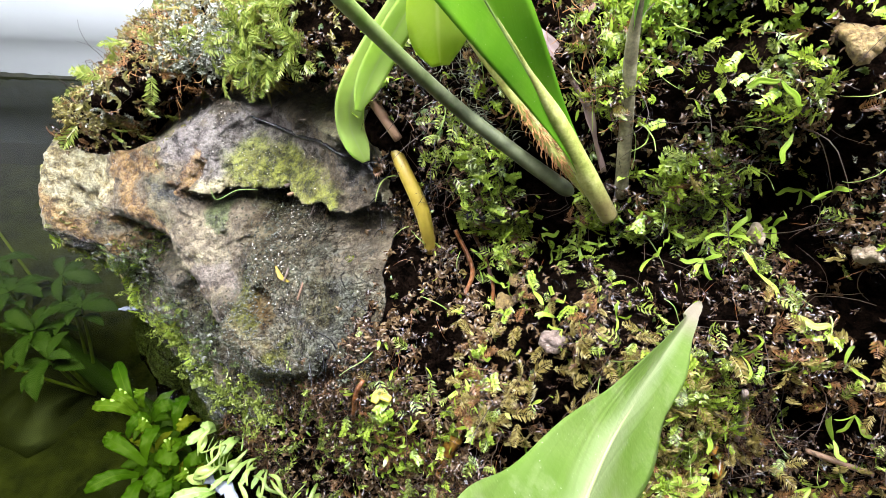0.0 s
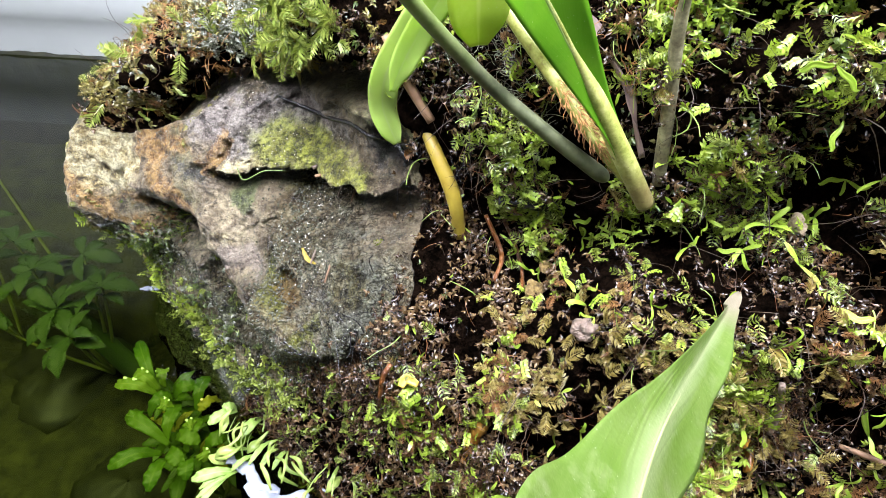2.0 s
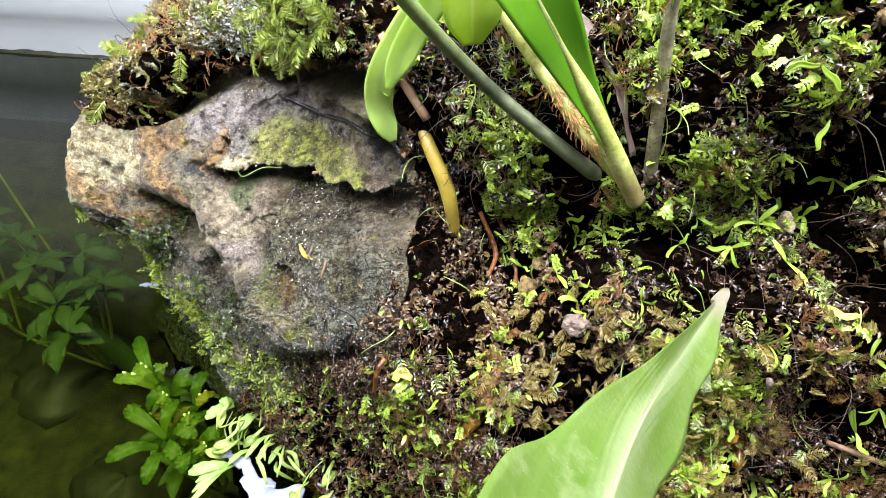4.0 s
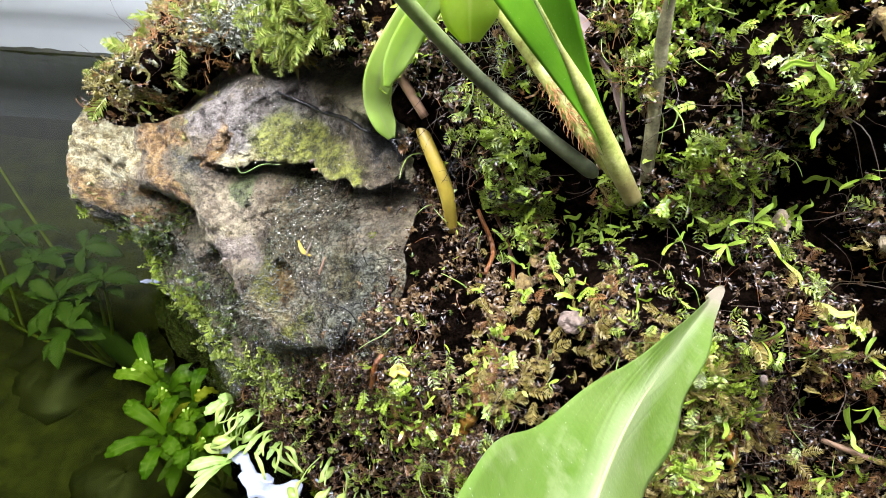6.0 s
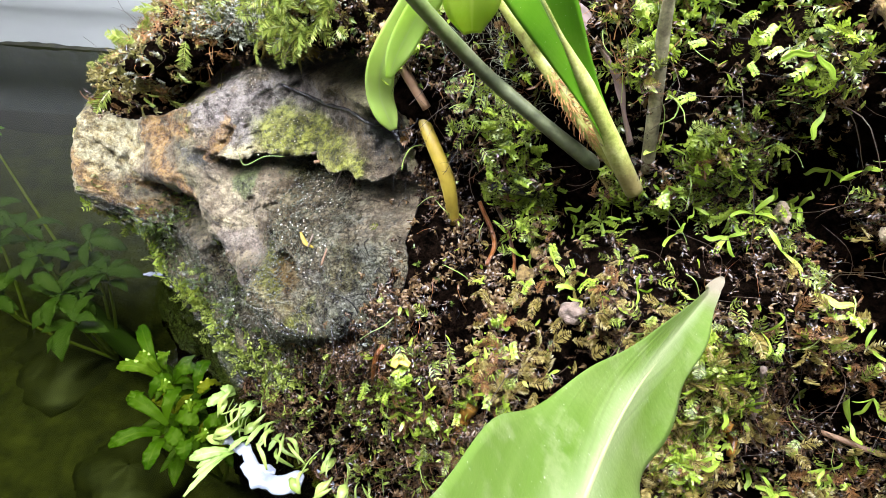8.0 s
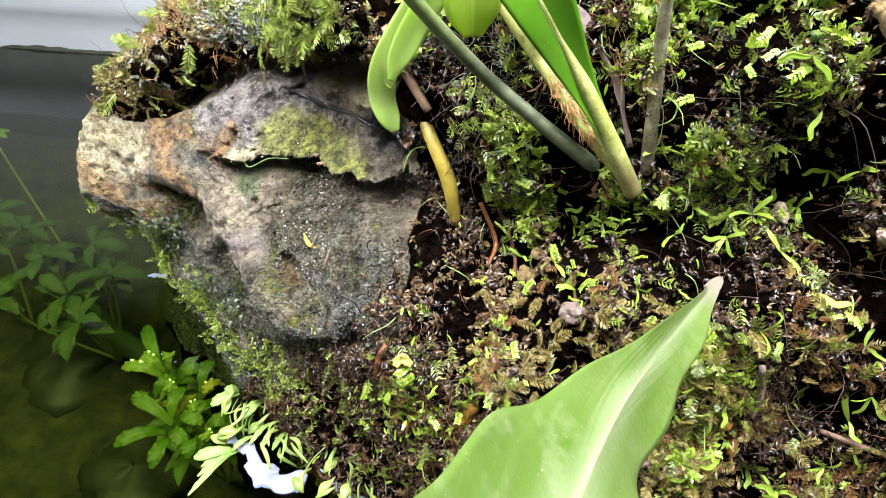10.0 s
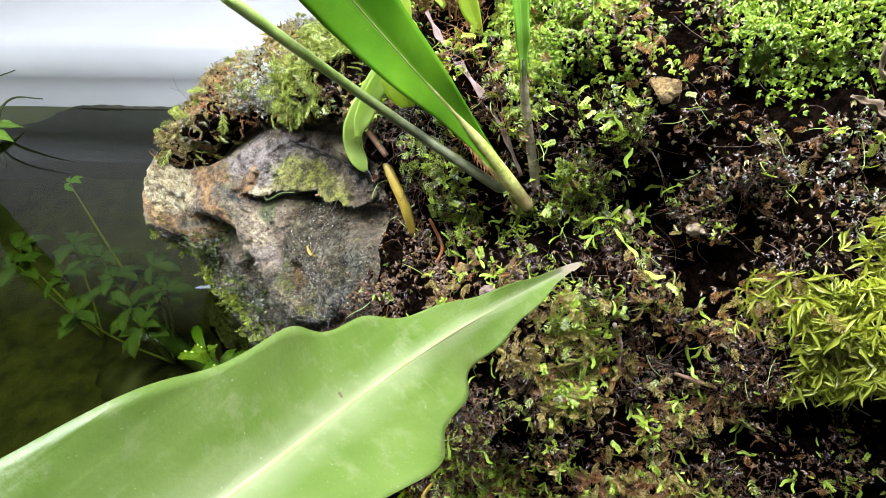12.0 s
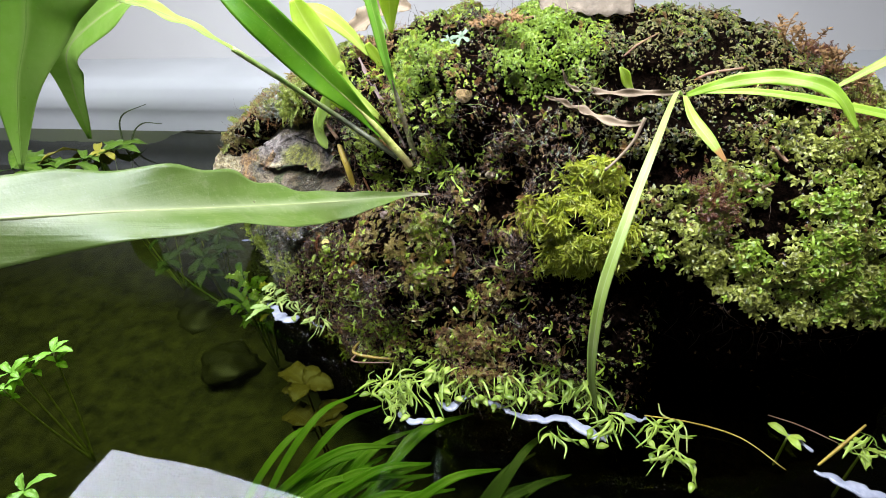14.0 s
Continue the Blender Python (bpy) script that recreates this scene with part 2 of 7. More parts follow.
M_MOSS_CUSHION = foliage("cushion_moss", ((0.1, (0.07, 0.13, 0.01)), (0.5, (0.22, 0.34, 0.03)), (1.0, (0.46, 0.60, 0.09))), 0.45, 0.3, (0.42, 0.58, 0.04))
M_MOSS_GOLD = foliage("golden_moss", ((0.12, (0.03, 0.022, 0.006)), (0.45, (0.16, 0.125, 0.032)), (0.75, (0.36, 0.31, 0.085)), (1.0, (0.62, 0.60, 0.28))), 0.38, 0.2, (0.42, 0.40, 0.05))
M_MOSS_OLIVE = foliage("olive_moss", ((0.15, (0.028, 0.028, 0.010)), (0.5, (0.20, 0.175, 0.06)), (0.85, (0.38, 0.35, 0.12)), (1.0, (0.50, 0.50, 0.20))), 0.38, 0.2, (0.4, 0.42, 0.06))
M_MOSS_LIVER = foliage("leafy_liverwort", ((0.12, (0.05, 0.045, 0.012)), (0.4, (0.20, 0.215, 0.04)), (0.75, (0.40, 0.44, 0.085)), (1.0, (0.60, 0.64, 0.20))), 0.4, 0.25, (0.45, 0.5, 0.06))
M_MOSS_RED = foliage("red_moss", ((0.1, (0.03, 0.011, 0.005)), (0.6, (0.13, 0.048, 0.018)), (1.0, (0.28, 0.14, 0.06))), 0.45, 0.15, (0.4, 0.1, 0.05))
M_MOSS_GREY = foliage("grey_moss", ((0.15, (0.10, 0.105, 0.085)), (0.45, (0.24, 0.24, 0.18)), (0.85, (0.44, 0.44, 0.35)), (1.0, (0.72, 0.72, 0.64))), 0.3, 0.1)


def rock_material():
    k = Nodes("wet_rock")
    where = k.n("ShaderNodeTexCoord").outputs["Object"]
    n1, n2, n3, n4 = k.noise(62.0, 9.0, 0.72), k.noise(190.0, 8.0, 0.75), k.noise(620.0, 6.0, 0.75), k.noise(1500.0, 3.0, 0.6)
    wet = k.attr("wet")
    col = k.ramp(n1, (0.36, (0.06, 0.042, 0.026)), (0.45, (0.24, 0.18, 0.115)), (0.54, (0.44, 0.35, 0.23)), (0.64, (0.70, 0.58, 0.38)))
    col = k.mix(k.math("MULTIPLY", k.ramp(k.noise(24.0, 7.0, 0.7), (0.48, (0, 0, 0)), (0.60, (1, 1, 1))), 0.6), col, k.ramp(n2, (0.42, (0.10, 0.105, 0.03)), (0.58, (0.36, 0.36, 0.16))))
    edge = k.math("MULTIPLY", k.math("SUBTRACT", k.noise(110.0, 8.0, 0.75), 0.5), 1.9)

    def patch(mask, c1, c2, base_col, amount=1.0, tight=0.12):
        fac = k.ramp(k.math("ADD", k.attr(mask), edge), (0.5 - tight, (0, 0, 0)), (0.5 + tight, (1, 1, 1)))
        return k.mix(k.math("MULTIPLY", fac, amount), base_col, k.ramp(n2, (0.43, c1), (0.57, c2)))

    col = patch("purple", (0.23, 0.195, 0.18), (0.60, 0.53, 0.49), col, 0.85)
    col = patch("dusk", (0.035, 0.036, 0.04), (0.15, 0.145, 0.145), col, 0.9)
    col = patch("crust", (0.50, 0.38, 0.15), (0.88, 0.80, 0.50), col, 0.97)
    col = patch("ochre", (0.24, 0.10, 0.022), (0.66, 0.40, 0.13), col, 0.8, 0.14)
    col = patch("pink", (0.28, 0.22, 0.18), (0.58, 0.48, 0.40), col, 0.85)
    col = patch("lichen", (0.12, 0.15, 0.012), (0.58, 0.62, 0.08), col, 0.8, 0.24)
    col = patch("green", (0.06, 0.10, 0.03), (0.32, 0.40, 0.16), col, 0.8)
    # pale scaly patches on the wet faces, with the wet sheen painted in
    scaly_sheen = k.math("MULTIPLY", k.attr("cracked"), k.ramp(k.noise(70.0, 7.0, 0.7), (0.44, (0, 0, 0)), (0.58, (1, 1, 1))))
    col = k.mix(k.math("MULTIPLY", scaly_sheen, 0.6), col, k.ramp(n2, (0.42, (0.10, 0.105, 0.06)), (0.58, (0.46, 0.47, 0.36))))
    # dark damp stains
    col = k.mix(k.ramp(k.noise(120.0, 7.0, 0.7), (0.40, (0.65, 0.65, 0.65)), (0.50, (0, 0, 0))), col, k.mix(1.0, col, (0.30, 0.27, 0.24), "MULTIPLY"))
    # dark pores, grain and pale mineral specks
    col = k.mix(k.math("MULTIPLY", k.ramp(n2, (0.38, (1, 1, 1)), (0.44, (0, 0, 0))), 0.75), col, (0.035, 0.025, 0.02))
    col = k.mix(k.math("MULTIPLY", k.ramp(n3, (0.39, (1, 1, 1)), (0.46, (0, 0, 0))), 0.5), col, (0.05, 0.036, 0.024))
    col = k.mix(k.math("MULTIPLY", k.ramp(n4, (0.58, (0, 0, 0)), (0.63, (1, 1, 1))), k.math("SUBTRACT", 0.35, k.math("MULTIPLY", wet, 0.3))), col, (0.70, 0.66, 0.56))
    # a net of thin cracks on the wet face
    push = k.n("ShaderNodeVectorMath", i0=k.n("ShaderNodeTexNoise", Vector=where, Scale=160.0, Detail=3.0).outputs["Color"], i1=(0.012, 0.012, 0.012))
    push.operation = "MULTIPLY"
    bent = k.n("ShaderNodeVectorMath", i0=where, i1=push.outputs[0])
    net = k.n("ShaderNodeTexVoronoi", Scale=270.0, Vector=bent.outputs[0])
    net.feature = "DISTANCE_TO_EDGE"
    crack = k.math("MULTIPLY", k.ramp(net.outputs["Distance"], (0.015, (1, 1, 1)), (0.085, (0, 0, 0))), k.math("MULTIPLY", k.attr("cracked"), k.ramp(n1, (0.36, (0, 0, 0)), (0.48, (1, 1, 1)))))
    col = k.mix(k.math("MULTIPLY", wet, k.math("SUBTRACT", 0.8, k.math("MULTIPLY", scaly_sheen, 0.4))), col, k.mix(1.0, col, (0.30, 0.30, 0.23), "MULTIPLY"))
    # bead cells of the wet crust; their pale tops also paint its glints
    beads = k.n("ShaderNodeTexVoronoi", Scale=420.0, Vector=bent.outputs[0]).outputs["Distance"]
    grains = k.math("MULTIPLY", k.math("MULTIPLY", k.ramp(beads, (0.14, (1, 1, 1)), (0.40, (0, 0, 0))), k.ramp(n1, (0.40, (0, 0, 0)), (0.5, (1, 1, 1)))), wet)
    col = k.mix(k.math("MULTIPLY", grains, 0.3), col, (0.46, 0.47, 0.38))
    col = k.mix(k.math("MULTIPLY", crack, 0.6), col, (0.012, 0.012, 0.010))
    # dark soil, with the painted shade of the gap below the moss
    col = patch("soil_and_shade", (0.002, 0.0014, 0.001), (0.010, 0.006, 0.004), col, 1.0)
    soil_and_shade = k.math("MULTIPLY", k.attr("soil_and_shade"), 0.5, True)
    k.set(Base_Color=col, Roughness=k.math("SUBTRACT", k.math("ADD", 0.36, k.math("MULTIPLY", n2, 0.3)), k.math("MULTIPLY", wet, 0.42), True))
    k.set(Specular_IOR_Level=k.math("SUBTRACT", k.math("ADD", 0.45, k.math("MULTIPLY", wet, 0.4)), soil_and_shade, True))
    film = k.n("ShaderNodeBump", Height=k.math("ADD", k.math("MULTIPLY", beads, -0.35), k.math("ADD", k.math("MULTIPLY", n1, 1.6), k.math("SUBTRACT", n2, crack))), Strength=1.0, Distance=0.03)
    k.set(Coat_Weight=k.math("SUBTRACT", k.math("ADD", k.math("MULTIPLY", wet, 0.7), 0.3), k.math("MULTIPLY", soil_and_shade, 1.2), True), Coat_Roughness=0.27, Coat_Normal=film.outputs[0])
    cells = k.n("ShaderNodeTexVoronoi", Scale=330.0, Vector=where).outputs["Distance"]
    h = k.math("ADD", k.math("ADD", k.math("MULTIPLY", n1, 0.9), k.math("MULTIPLY", n2, 0.5)), k.math("ADD", k.math("MULTIPLY", n3, 0.22), k.math("SUBTRACT", k.math("MULTIPLY", cells, 0.2), k.math("ADD", crack, k.math("MULTIPLY", k.math("MULTIPLY", beads, wet), 0.4)))))
    k.bump(h, 1.0, 0.012)
    return k.m


M_ROCK = rock_material()


def water_material():
    k = Nodes("tank_water")
    fres = k.n("ShaderNodeFresnel", IOR=1.33)
    clear = k.n("ShaderNodeBsdfTransparent", Color=(0.45, 0.50, 0.24, 1))
    gloss = k.n("ShaderNodeBsdfGlossy", Color=(1, 1, 1, 1), Roughness=0.015)
    mx = k.n("ShaderNodeMixShader", i0=fres.outputs[0], i1=clear.outputs[0], i2=gloss.outputs[0])
    k.link(k.out.inputs["Surface"], mx.outputs[0])
    return k.m


M_WATER = water_material()
M_BED = plain("silty_bed", (0.009, 0.011, 0.003), (0.075, 0.076, 0.022), 0.9, 48.0, 0.8, 0.006)
M_WALL = plain("white_wall_paint", (0.47, 0.465, 0.44), (0.50, 0.495, 0.47), 0.85, 3.0, 0.05)
M_TANK = plain("white_tank_plastic", (0.44, 0.46, 0.45), (0.49, 0.51, 0.50), 0.5, 6.0, 0.03)
M_SLIME = plain("dark_slime", (0.012, 0.014, 0.007), (0.045, 0.046, 0.02), 0.5, 80.0, 0.6)
M_LAMP = plain("lamp_housing", (0.70, 0.70, 0.70), (0.74, 0.74, 0.74), 0.4)
M_STONE_PALE = plain("pale_bark", (0.07, 0.055, 0.035), (0.19, 0.155, 0.105), 0.8, 60.0, 0.8, 0.002)
# white of the strips that paint the lamp's reflection along the waterline
M_GLINT = plain("painted_glint", (0.17, 0.19, 0.23), (0.34, 0.36, 0.41), 0.15, 90.0, 0.5)
M_LUMP = plain("ochre_lump", (0.09, 0.045, 0.012), (0.58, 0.40, 0.14), 0.6, 420.0, 1.0, 0.005)
M_PEBBLE = plain("beige_pebble", (0.16, 0.11, 0.06), (0.48, 0.38, 0.25), 0.6, 300.0, 0.8, 0.003)
M_TWIG = plain("brown_twig", (0.12, 0.06, 0.03), (0.30, 0.18, 0.10), 0.6, 120.0, 0.5)
M_BLACK = plain("black_wet_root", (0.006, 0.006, 0.007), (0.025, 0.024, 0.025), 0.12, 200.0, 0.8)
M_WEB = plain("pale_web_root", (0.30, 0.32, 0.20), (0.52, 0.54, 0.38), 0.4, 200.0)
M_GRAIN = plain("wet_algae_grain", (0.02, 0.022, 0.012), (0.12, 0.12, 0.08), 0.12, 150.0, 0.2)
M_GRAIN_PALE = plain("pale_mineral_grain", (0.45, 0.40, 0.30), (0.72, 0.68, 0.56), 0.3, 150.0, 0.2)
M_SCRAP = plain("grey_scrap", (0.08, 0.055, 0.04), (0.30, 0.22, 0.17), 0.5, 240.0, 0.8, 0.003)
# ---- noise and the rock's form ----
PERM = np.random.RandomState(7).rand(64, 64, 64)


def vnoise(p):
    """Smooth value noise in -1..1 at points p (n x 3)."""
    i = np.floor(p).astype(int)
    f = p - i
    f = f * f * (3 - 2 * f)
    out = 0.0
    for a in (0, 1):
        for b in (0, 1):
            for c in (0, 1):
                w = (f[..., 0] if a else 1 - f[..., 0]) * (f[..., 1] if b else 1 - f[..., 1]) * (f[..., 2] if c else 1 - f[..., 2])
                out = out + w * PERM[(i[..., 0] + a) % 64, (i[..., 1] + b) % 64, (i[..., 2] + c) % 64]
    return 2 * out - 1


def fbm(p, size, octaves=4, gain=0.5):
    out, amp, q = 0.0, 1.0, p / size
    for k in range(octaves):
        out = out + amp * vnoise(q + 17.3 * k)
        q, amp = q * 2.03, amp * gain
    return out


def smooth01(a, b, v):
    t = np.clip((v - a) / (b - a), 0, 1)
    return t * t * (3 - 2 * t)


def along(px_, pz_, line):
    """Distance of points (px_, pz_) from a polyline in the x-z plane."""
    best = np.full(np.shape(px_), 9.0)
    for (ax, az), (bx, bz) in zip(line, line[1:]):
        dx, dz = bx - ax, bz - az
        t = np.clip(((px_ - ax) * dx + (pz_ - az) * dz) / (dx * dx + dz * dz), 0, 1)
        best = np.minimum(best, np.hypot(px_ - ax - t * dx, pz_ - az - t * dz))
    return best


def blob(px_, pz_, x, z, rx, rz):
    """1 at (x, z), falling softly to 0 outside the ellipse."""
    return np.exp(-(((px_ - x) / rx) ** 2 + ((pz_ - z) / rz) ** 2))


KX = [-0.226, -0.218, -0.205, -0.182, -0.15, -0.10, -0.05, 0.0, 0.06, 0.12, 0.20, 0.28, 0.35, 0.42, 0.5, 0.6, 0.66]
KY = [0.40, 0.40, 0.40, 0.40, 0.39, 0.375, 0.36, 0.35, 0.34, 0.33, 0.33, 0.345, 0.37, 0.39, 0.41, 0.43, 0.44]
KT = [0.08, 0.11, 0.13, 0.15, 0.172, 0.193, 0.216, 0.25, 0.272, 0.277, 0.278, 0.265, 0.25, 0.222, 0.18, 0.08, -0.1]
KD = [0.02, 0.05, 0.07, 0.095, 0.12, 0.155, 0.18, 0.195, 0.20, 0.20, 0.21, 0.245, 0.285, 0.30, 0.29, 0.24, 0.1]
FOOT = -0.19


def rock_base(x, f):
    """The smooth form: cross-sections along x, f from 0 (front foot) over the top to pi (back foot)."""
    yc, top, deep = np.interp(x, KX, KY), np.interp(x, KX, KT), np.interp(x, KX, KD)
    c, s = np.cos(f), np.sin(f)
    return np.stack([x + 0 * f, yc - deep * np.sign(c) * np.abs(c) ** 0.95, FOOT + (top - FOOT) * s ** 0.95], -1)


def rock_fine(p):
    """The small lumps and crevices of the mossy part."""
    return 0.0068 * fbm(p + 1.7, 0.016, 3)


# dark gaps between the moss cushions: x, z and half-extents
HOLLOWS = [
    (0.086, 0.238, 0.009, 0.007), (0.110, 0.233, 0.006, 0.005), (0.147, 0.155, 0.013, 0.019), (0.021, 0.142, 0.008, 0.008), (0.096, 0.211, 0.006, 0.004), (0.135, 0.199, 0.008, 0.006),
    (0.038, 0.139, 0.011, 0.004), (0.163, 0.238, 0.016, 0.008), (0.166, 0.170, 0.012, 0.024), (0.221, 0.110, 0.027, 0.014), (0.268, 0.104, 0.012, 0.02), (0.237, 0.246, 0.012, 0.005),
    (0.091, 0.072, 0.018, 0.008), (0.138, 0.117, 0.010, 0.010), (0.293, 0.184, 0.016, 0.008),
]
# bright mossy places
BRIGHTS = [
    (0.089, 0.224, 0.009, 0.006), (0.056, 0.232, 0.006, 0.009), (0.107, 0.223, 0.009, 0.004), (0.091, 0.177, 0.014, 0.006), (0.100, 0.131, 0.009, 0.013), (0.156, 0.119, 0.008, 0.011),
    (0.038, 0.167, 0.022, 0.009), (0.013, 0.187, 0.011, 0.008), (0.107, 0.203, 0.012, 0.004), (0.084, 0.143, 0.008, 0.008), (0.128, 0.181, 0.011, 0.008),
]


def brow_edge(x):
    """Height of the lower edge of the moss brow over the hollow."""
    return np.interp(x, [0.25, 0.295, 0.33, 0.38, 0.43, 0.5], [0.142, 0.130, 0.113, 0.094, 0.087, 0.08])


def gaps(p):
    """1 in the dark gaps between the moss cushions."""
    x, z = p[..., 0], p[..., 2]
    loose = fbm(p * np.array((1, 1, 1.25)) + 21.0, 0.03, 3)
    for a, b, rx, rz in HOLLOWS:
        loose = np.maximum(loose, 0.7 * blob(x, z, a, b, rx * 1.15, rz * 1.15) + 0.25 * fbm(p + 31.0, 0.012, 2))
    return smooth01(0.18, 0.42, loose) * smooth01(0.012, 0.03, z) * smooth01(-0.01, 0.02, x)


def rock_relief(p):
    """How far the surface stands out from the smooth form, in metres."""
    x, z = p[..., 0], p[..., 2]
    front = smooth01(0.42, 0.36, p[..., 1])
    bare = smooth01(0.02, -0.03, x)
    d = 0.009 * fbm(p, 0.07, 3) + (1 - 0.55 * bare) * rock_fine(p)
    # bare stone: broken facets, thin cracks, pits and grain
    facet = np.abs(fbm(p + 3.0, 0.016, 3))
    crack = np.exp(-((vnoise((p + 2.0 * 0.004 * fbm(p, 0.01, 2)[..., None]) / 0.021) / 0.05) ** 2))
    pits = 0.25 * smooth01(0.3, 0.6, vnoise(p / 0.0052 + 9.0)) * smooth01(0.0, 0.5, vnoise(p / 0.02 + 2.0)) + 0.5 * smooth01(0.3, 0.6, vnoise(p / 0.0026 + 4.0))
    d = d + bare * (0.0026 * (0.45 - facet) + 0.003 * np.abs(fbm(p + 13.0, 0.03, 4)) - 0.0022 * crack * smooth01(-0.2, 0.3, vnoise(p / 0.03)) - 0.0014 * pits + 0.0011 * fbm(p, 0.0042, 3, 0.6))
    # hollows between the moss cushions
    d = d - (1 - bare) * 0.013 * gaps(p)
    d = d + bare * smooth01(0.125, 0.105, z) * 0.0005 * vnoise(p / 0.002 + 3.0)
    # right side: a moss brow over a dark hollow at the water
    d = d + 0.02 * blob(x, z, 0.36, 0.14, 0.10, 0.04) * front
    d = d - 0.085 * smooth01(0.262, 0.295, x) * smooth01(-0.002, -0.038, z - brow_edge(x)) * smooth01(-0.05, 0.01, z) * front
    # cushions
    d = d + 0.016 * blob(x, z, 0.222, 0.155, 0.032, 0.035) * front + 0.012 * blob(x, z, 0.19, 0.262, 0.04, 0.02) * front
    d = d + 0.010 * blob(x, z, 0.10, 0.25, 0.035, 0.025) * front
    d = d - 0.016 * blob(x, z, 0.155, 0.16, 0.03, 0.05) * front
    # broad swells and hollows of the front
    d = d + front * (0.021 * blob(x, z, -0.2, 0.11, 0.025, 0.04) + 0.022 * blob(x, z, -0.208, 0.07, 0.03, 0.03) - 0.006 * blob(x, z, -0.14, 0.165, 0.03, 0.02) + 0.004 * blob(x, z, -0.135, 0.07, 0.03, 0.04))
    d = d - front * 0.036 * np.exp(-((along(x, z, [(-0.07, 0.148), (0.0, 0.15), (0.065, 0.172), (0.12, 0.19)]) / 0.026) ** 2))
    d = d + front * (-0.020 * blob(x, z, 0.125, 0.115, 0.035, 0.035) + 0.010 * blob(x, z, 0.06, 0.075, 0.04, 0.03) + 0.022 * blob(x, z, 0.14, 0.0, 0.07, 0.03))
    d = d + front * (-0.014 * blob(x, z, 0.225, 0.10, 0.03, 0.03) + 0.008 * blob(x, z, 0.2, 0.23, 0.05, 0.03) + 0.010 * blob(x, z, 0.40, 0.17, 0.05, 0.03))
    d = d - 0.004 * smooth01(-0.03, 0.02, x) - 0.014 * front * blob(x, z, 0.015, 0.2, 0.04, 0.025)
    # hollows round the fern's stems
    d = d - front * (0.012 * np.exp(-((along(x, z, [(-0.012, 0.218), (0.03, 0.19), (0.046, 0.176)]) / 0.012) ** 2)) + 0.013 * blob(x, z, 0.072, 0.212, 0.016, 0.024))
    ragged = bare * 0.0022 * fbm(p + 8.0, 0.011, 3)
    wx, wz = x + ragged, z + bare * 0.0007 * fbm(p + 5.0, 0.011, 3)
    for line, amp, wide in RELIEF:
        far = along(wx, wz * 1.15, [(a, b * 1.15) for a, b in line]) / wide
        d = d + amp * (smooth01(1.3, 0.7, far) if amp < 0 else np.exp(-(far**2))) * front
    return d


RELIEF = [
    # the jutting lip, its lower edge, and the swells under it
    ([(-0.148, 0.118), (-0.127, 0.134), (-0.105, 0.148), (-0.089, 0.146), (-0.069, 0.149), (-0.045, 0.156)], 0.010, 0.015),
    ([(-0.14, 0.112), (-0.126, 0.119), (-0.112, 0.132), (-0.097, 0.138), (-0.081, 0.138), (-0.061, 0.139), (-0.043, 0.143)], 0.007, 0.007),
    ([(-0.118, 0.108), (-0.110, 0.097), (-0.100, 0.091), (-0.08, 0.092), (-0.066, 0.088)], 0.010, 0.011),
    ([(-0.05, 0.110), (-0.04, 0.103)], 0.006, 0.014),
    ([(-0.185, 0.10), (-0.19, 0.075)], 0.008, 0.015),
    ([(-0.18, 0.072), (-0.166, 0.072)], 0.006, 0.008),
    # the hole at the side and the crevice that runs down from it
    ([(-0.158, 0.0825), (-0.143, 0.0890), (-0.127, 0.0925)], -0.075, 0.0112),
    ([(-0.128, 0.093), (-0.120, 0.087), (-0.117, 0.078), (-0.111, 0.069), (-0.104, 0.061), (-0.096, 0.054), (-0.090, 0.045)], -0.075, 0.0100),
    ([(-0.162, 0.099), (-0.147, 0.1045), (-0.130, 0.1075)], 0.009, 0.007),
    # the long dark groove under the lip
    ([(-0.110, 0.1265), (-0.097, 0.1295), (-0.084, 0.1285), (-0.073, 0.1285), (-0.06, 0.130)], -0.036, 0.0052),
    ([(-0.075, 0.1265), (-0.061, 0.1285), (-0.047, 0.1315), (-0.034, 0.1345), (-0.024, 0.137)], -0.05, 0.0074),
    # the gap below the overhanging moss
    ([(-0.152, 0.134), (-0.138, 0.144), (-0.124, 0.1535), (-0.113, 0.161)], -0.036, 0.0058),
    ([(-0.114, 0.1615), (-0.102, 0.1665), (-0.089, 0.168)], -0.028, 0.0042),
    ([(-0.086, 0.1675), (-0.07, 0.174), (-0.052, 0.1805), (-0.032, 0.186)], -0.045, 0.0085),
    ([(-0.155, 0.146), (-0.13, 0.168), (-0.10, 0.186), (-0.06, 0.199), (-0.02, 0.209)], 0.015, 0.011),
    ([(-0.185, 0.126), (-0.165, 0.132), (-0.15, 0.142)], 0.006, 0.010),
    # small breaks
    ([(-0.122, 0.122), (-0.115, 0.130), (-0.109, 0.141)], -0.004, 0.0024),
    ([(-0.074, 0.105), (-0.067, 0.1035)], -0.008, 0.0040),
    ([(-0.045, 0.168), (-0.035, 0.155), (-0.03, 0.146)], -0.006, 0.003),
    ([(-0.062, 0.077), (-0.05, 0.084), (-0.037, 0.096), (-0.032, 0.104)], -0.014, 0.0032),
    ([(-0.09, 0.083), (-0.075, 0.081), (-0.064, 0.077)], -0.006, 0.003),
]


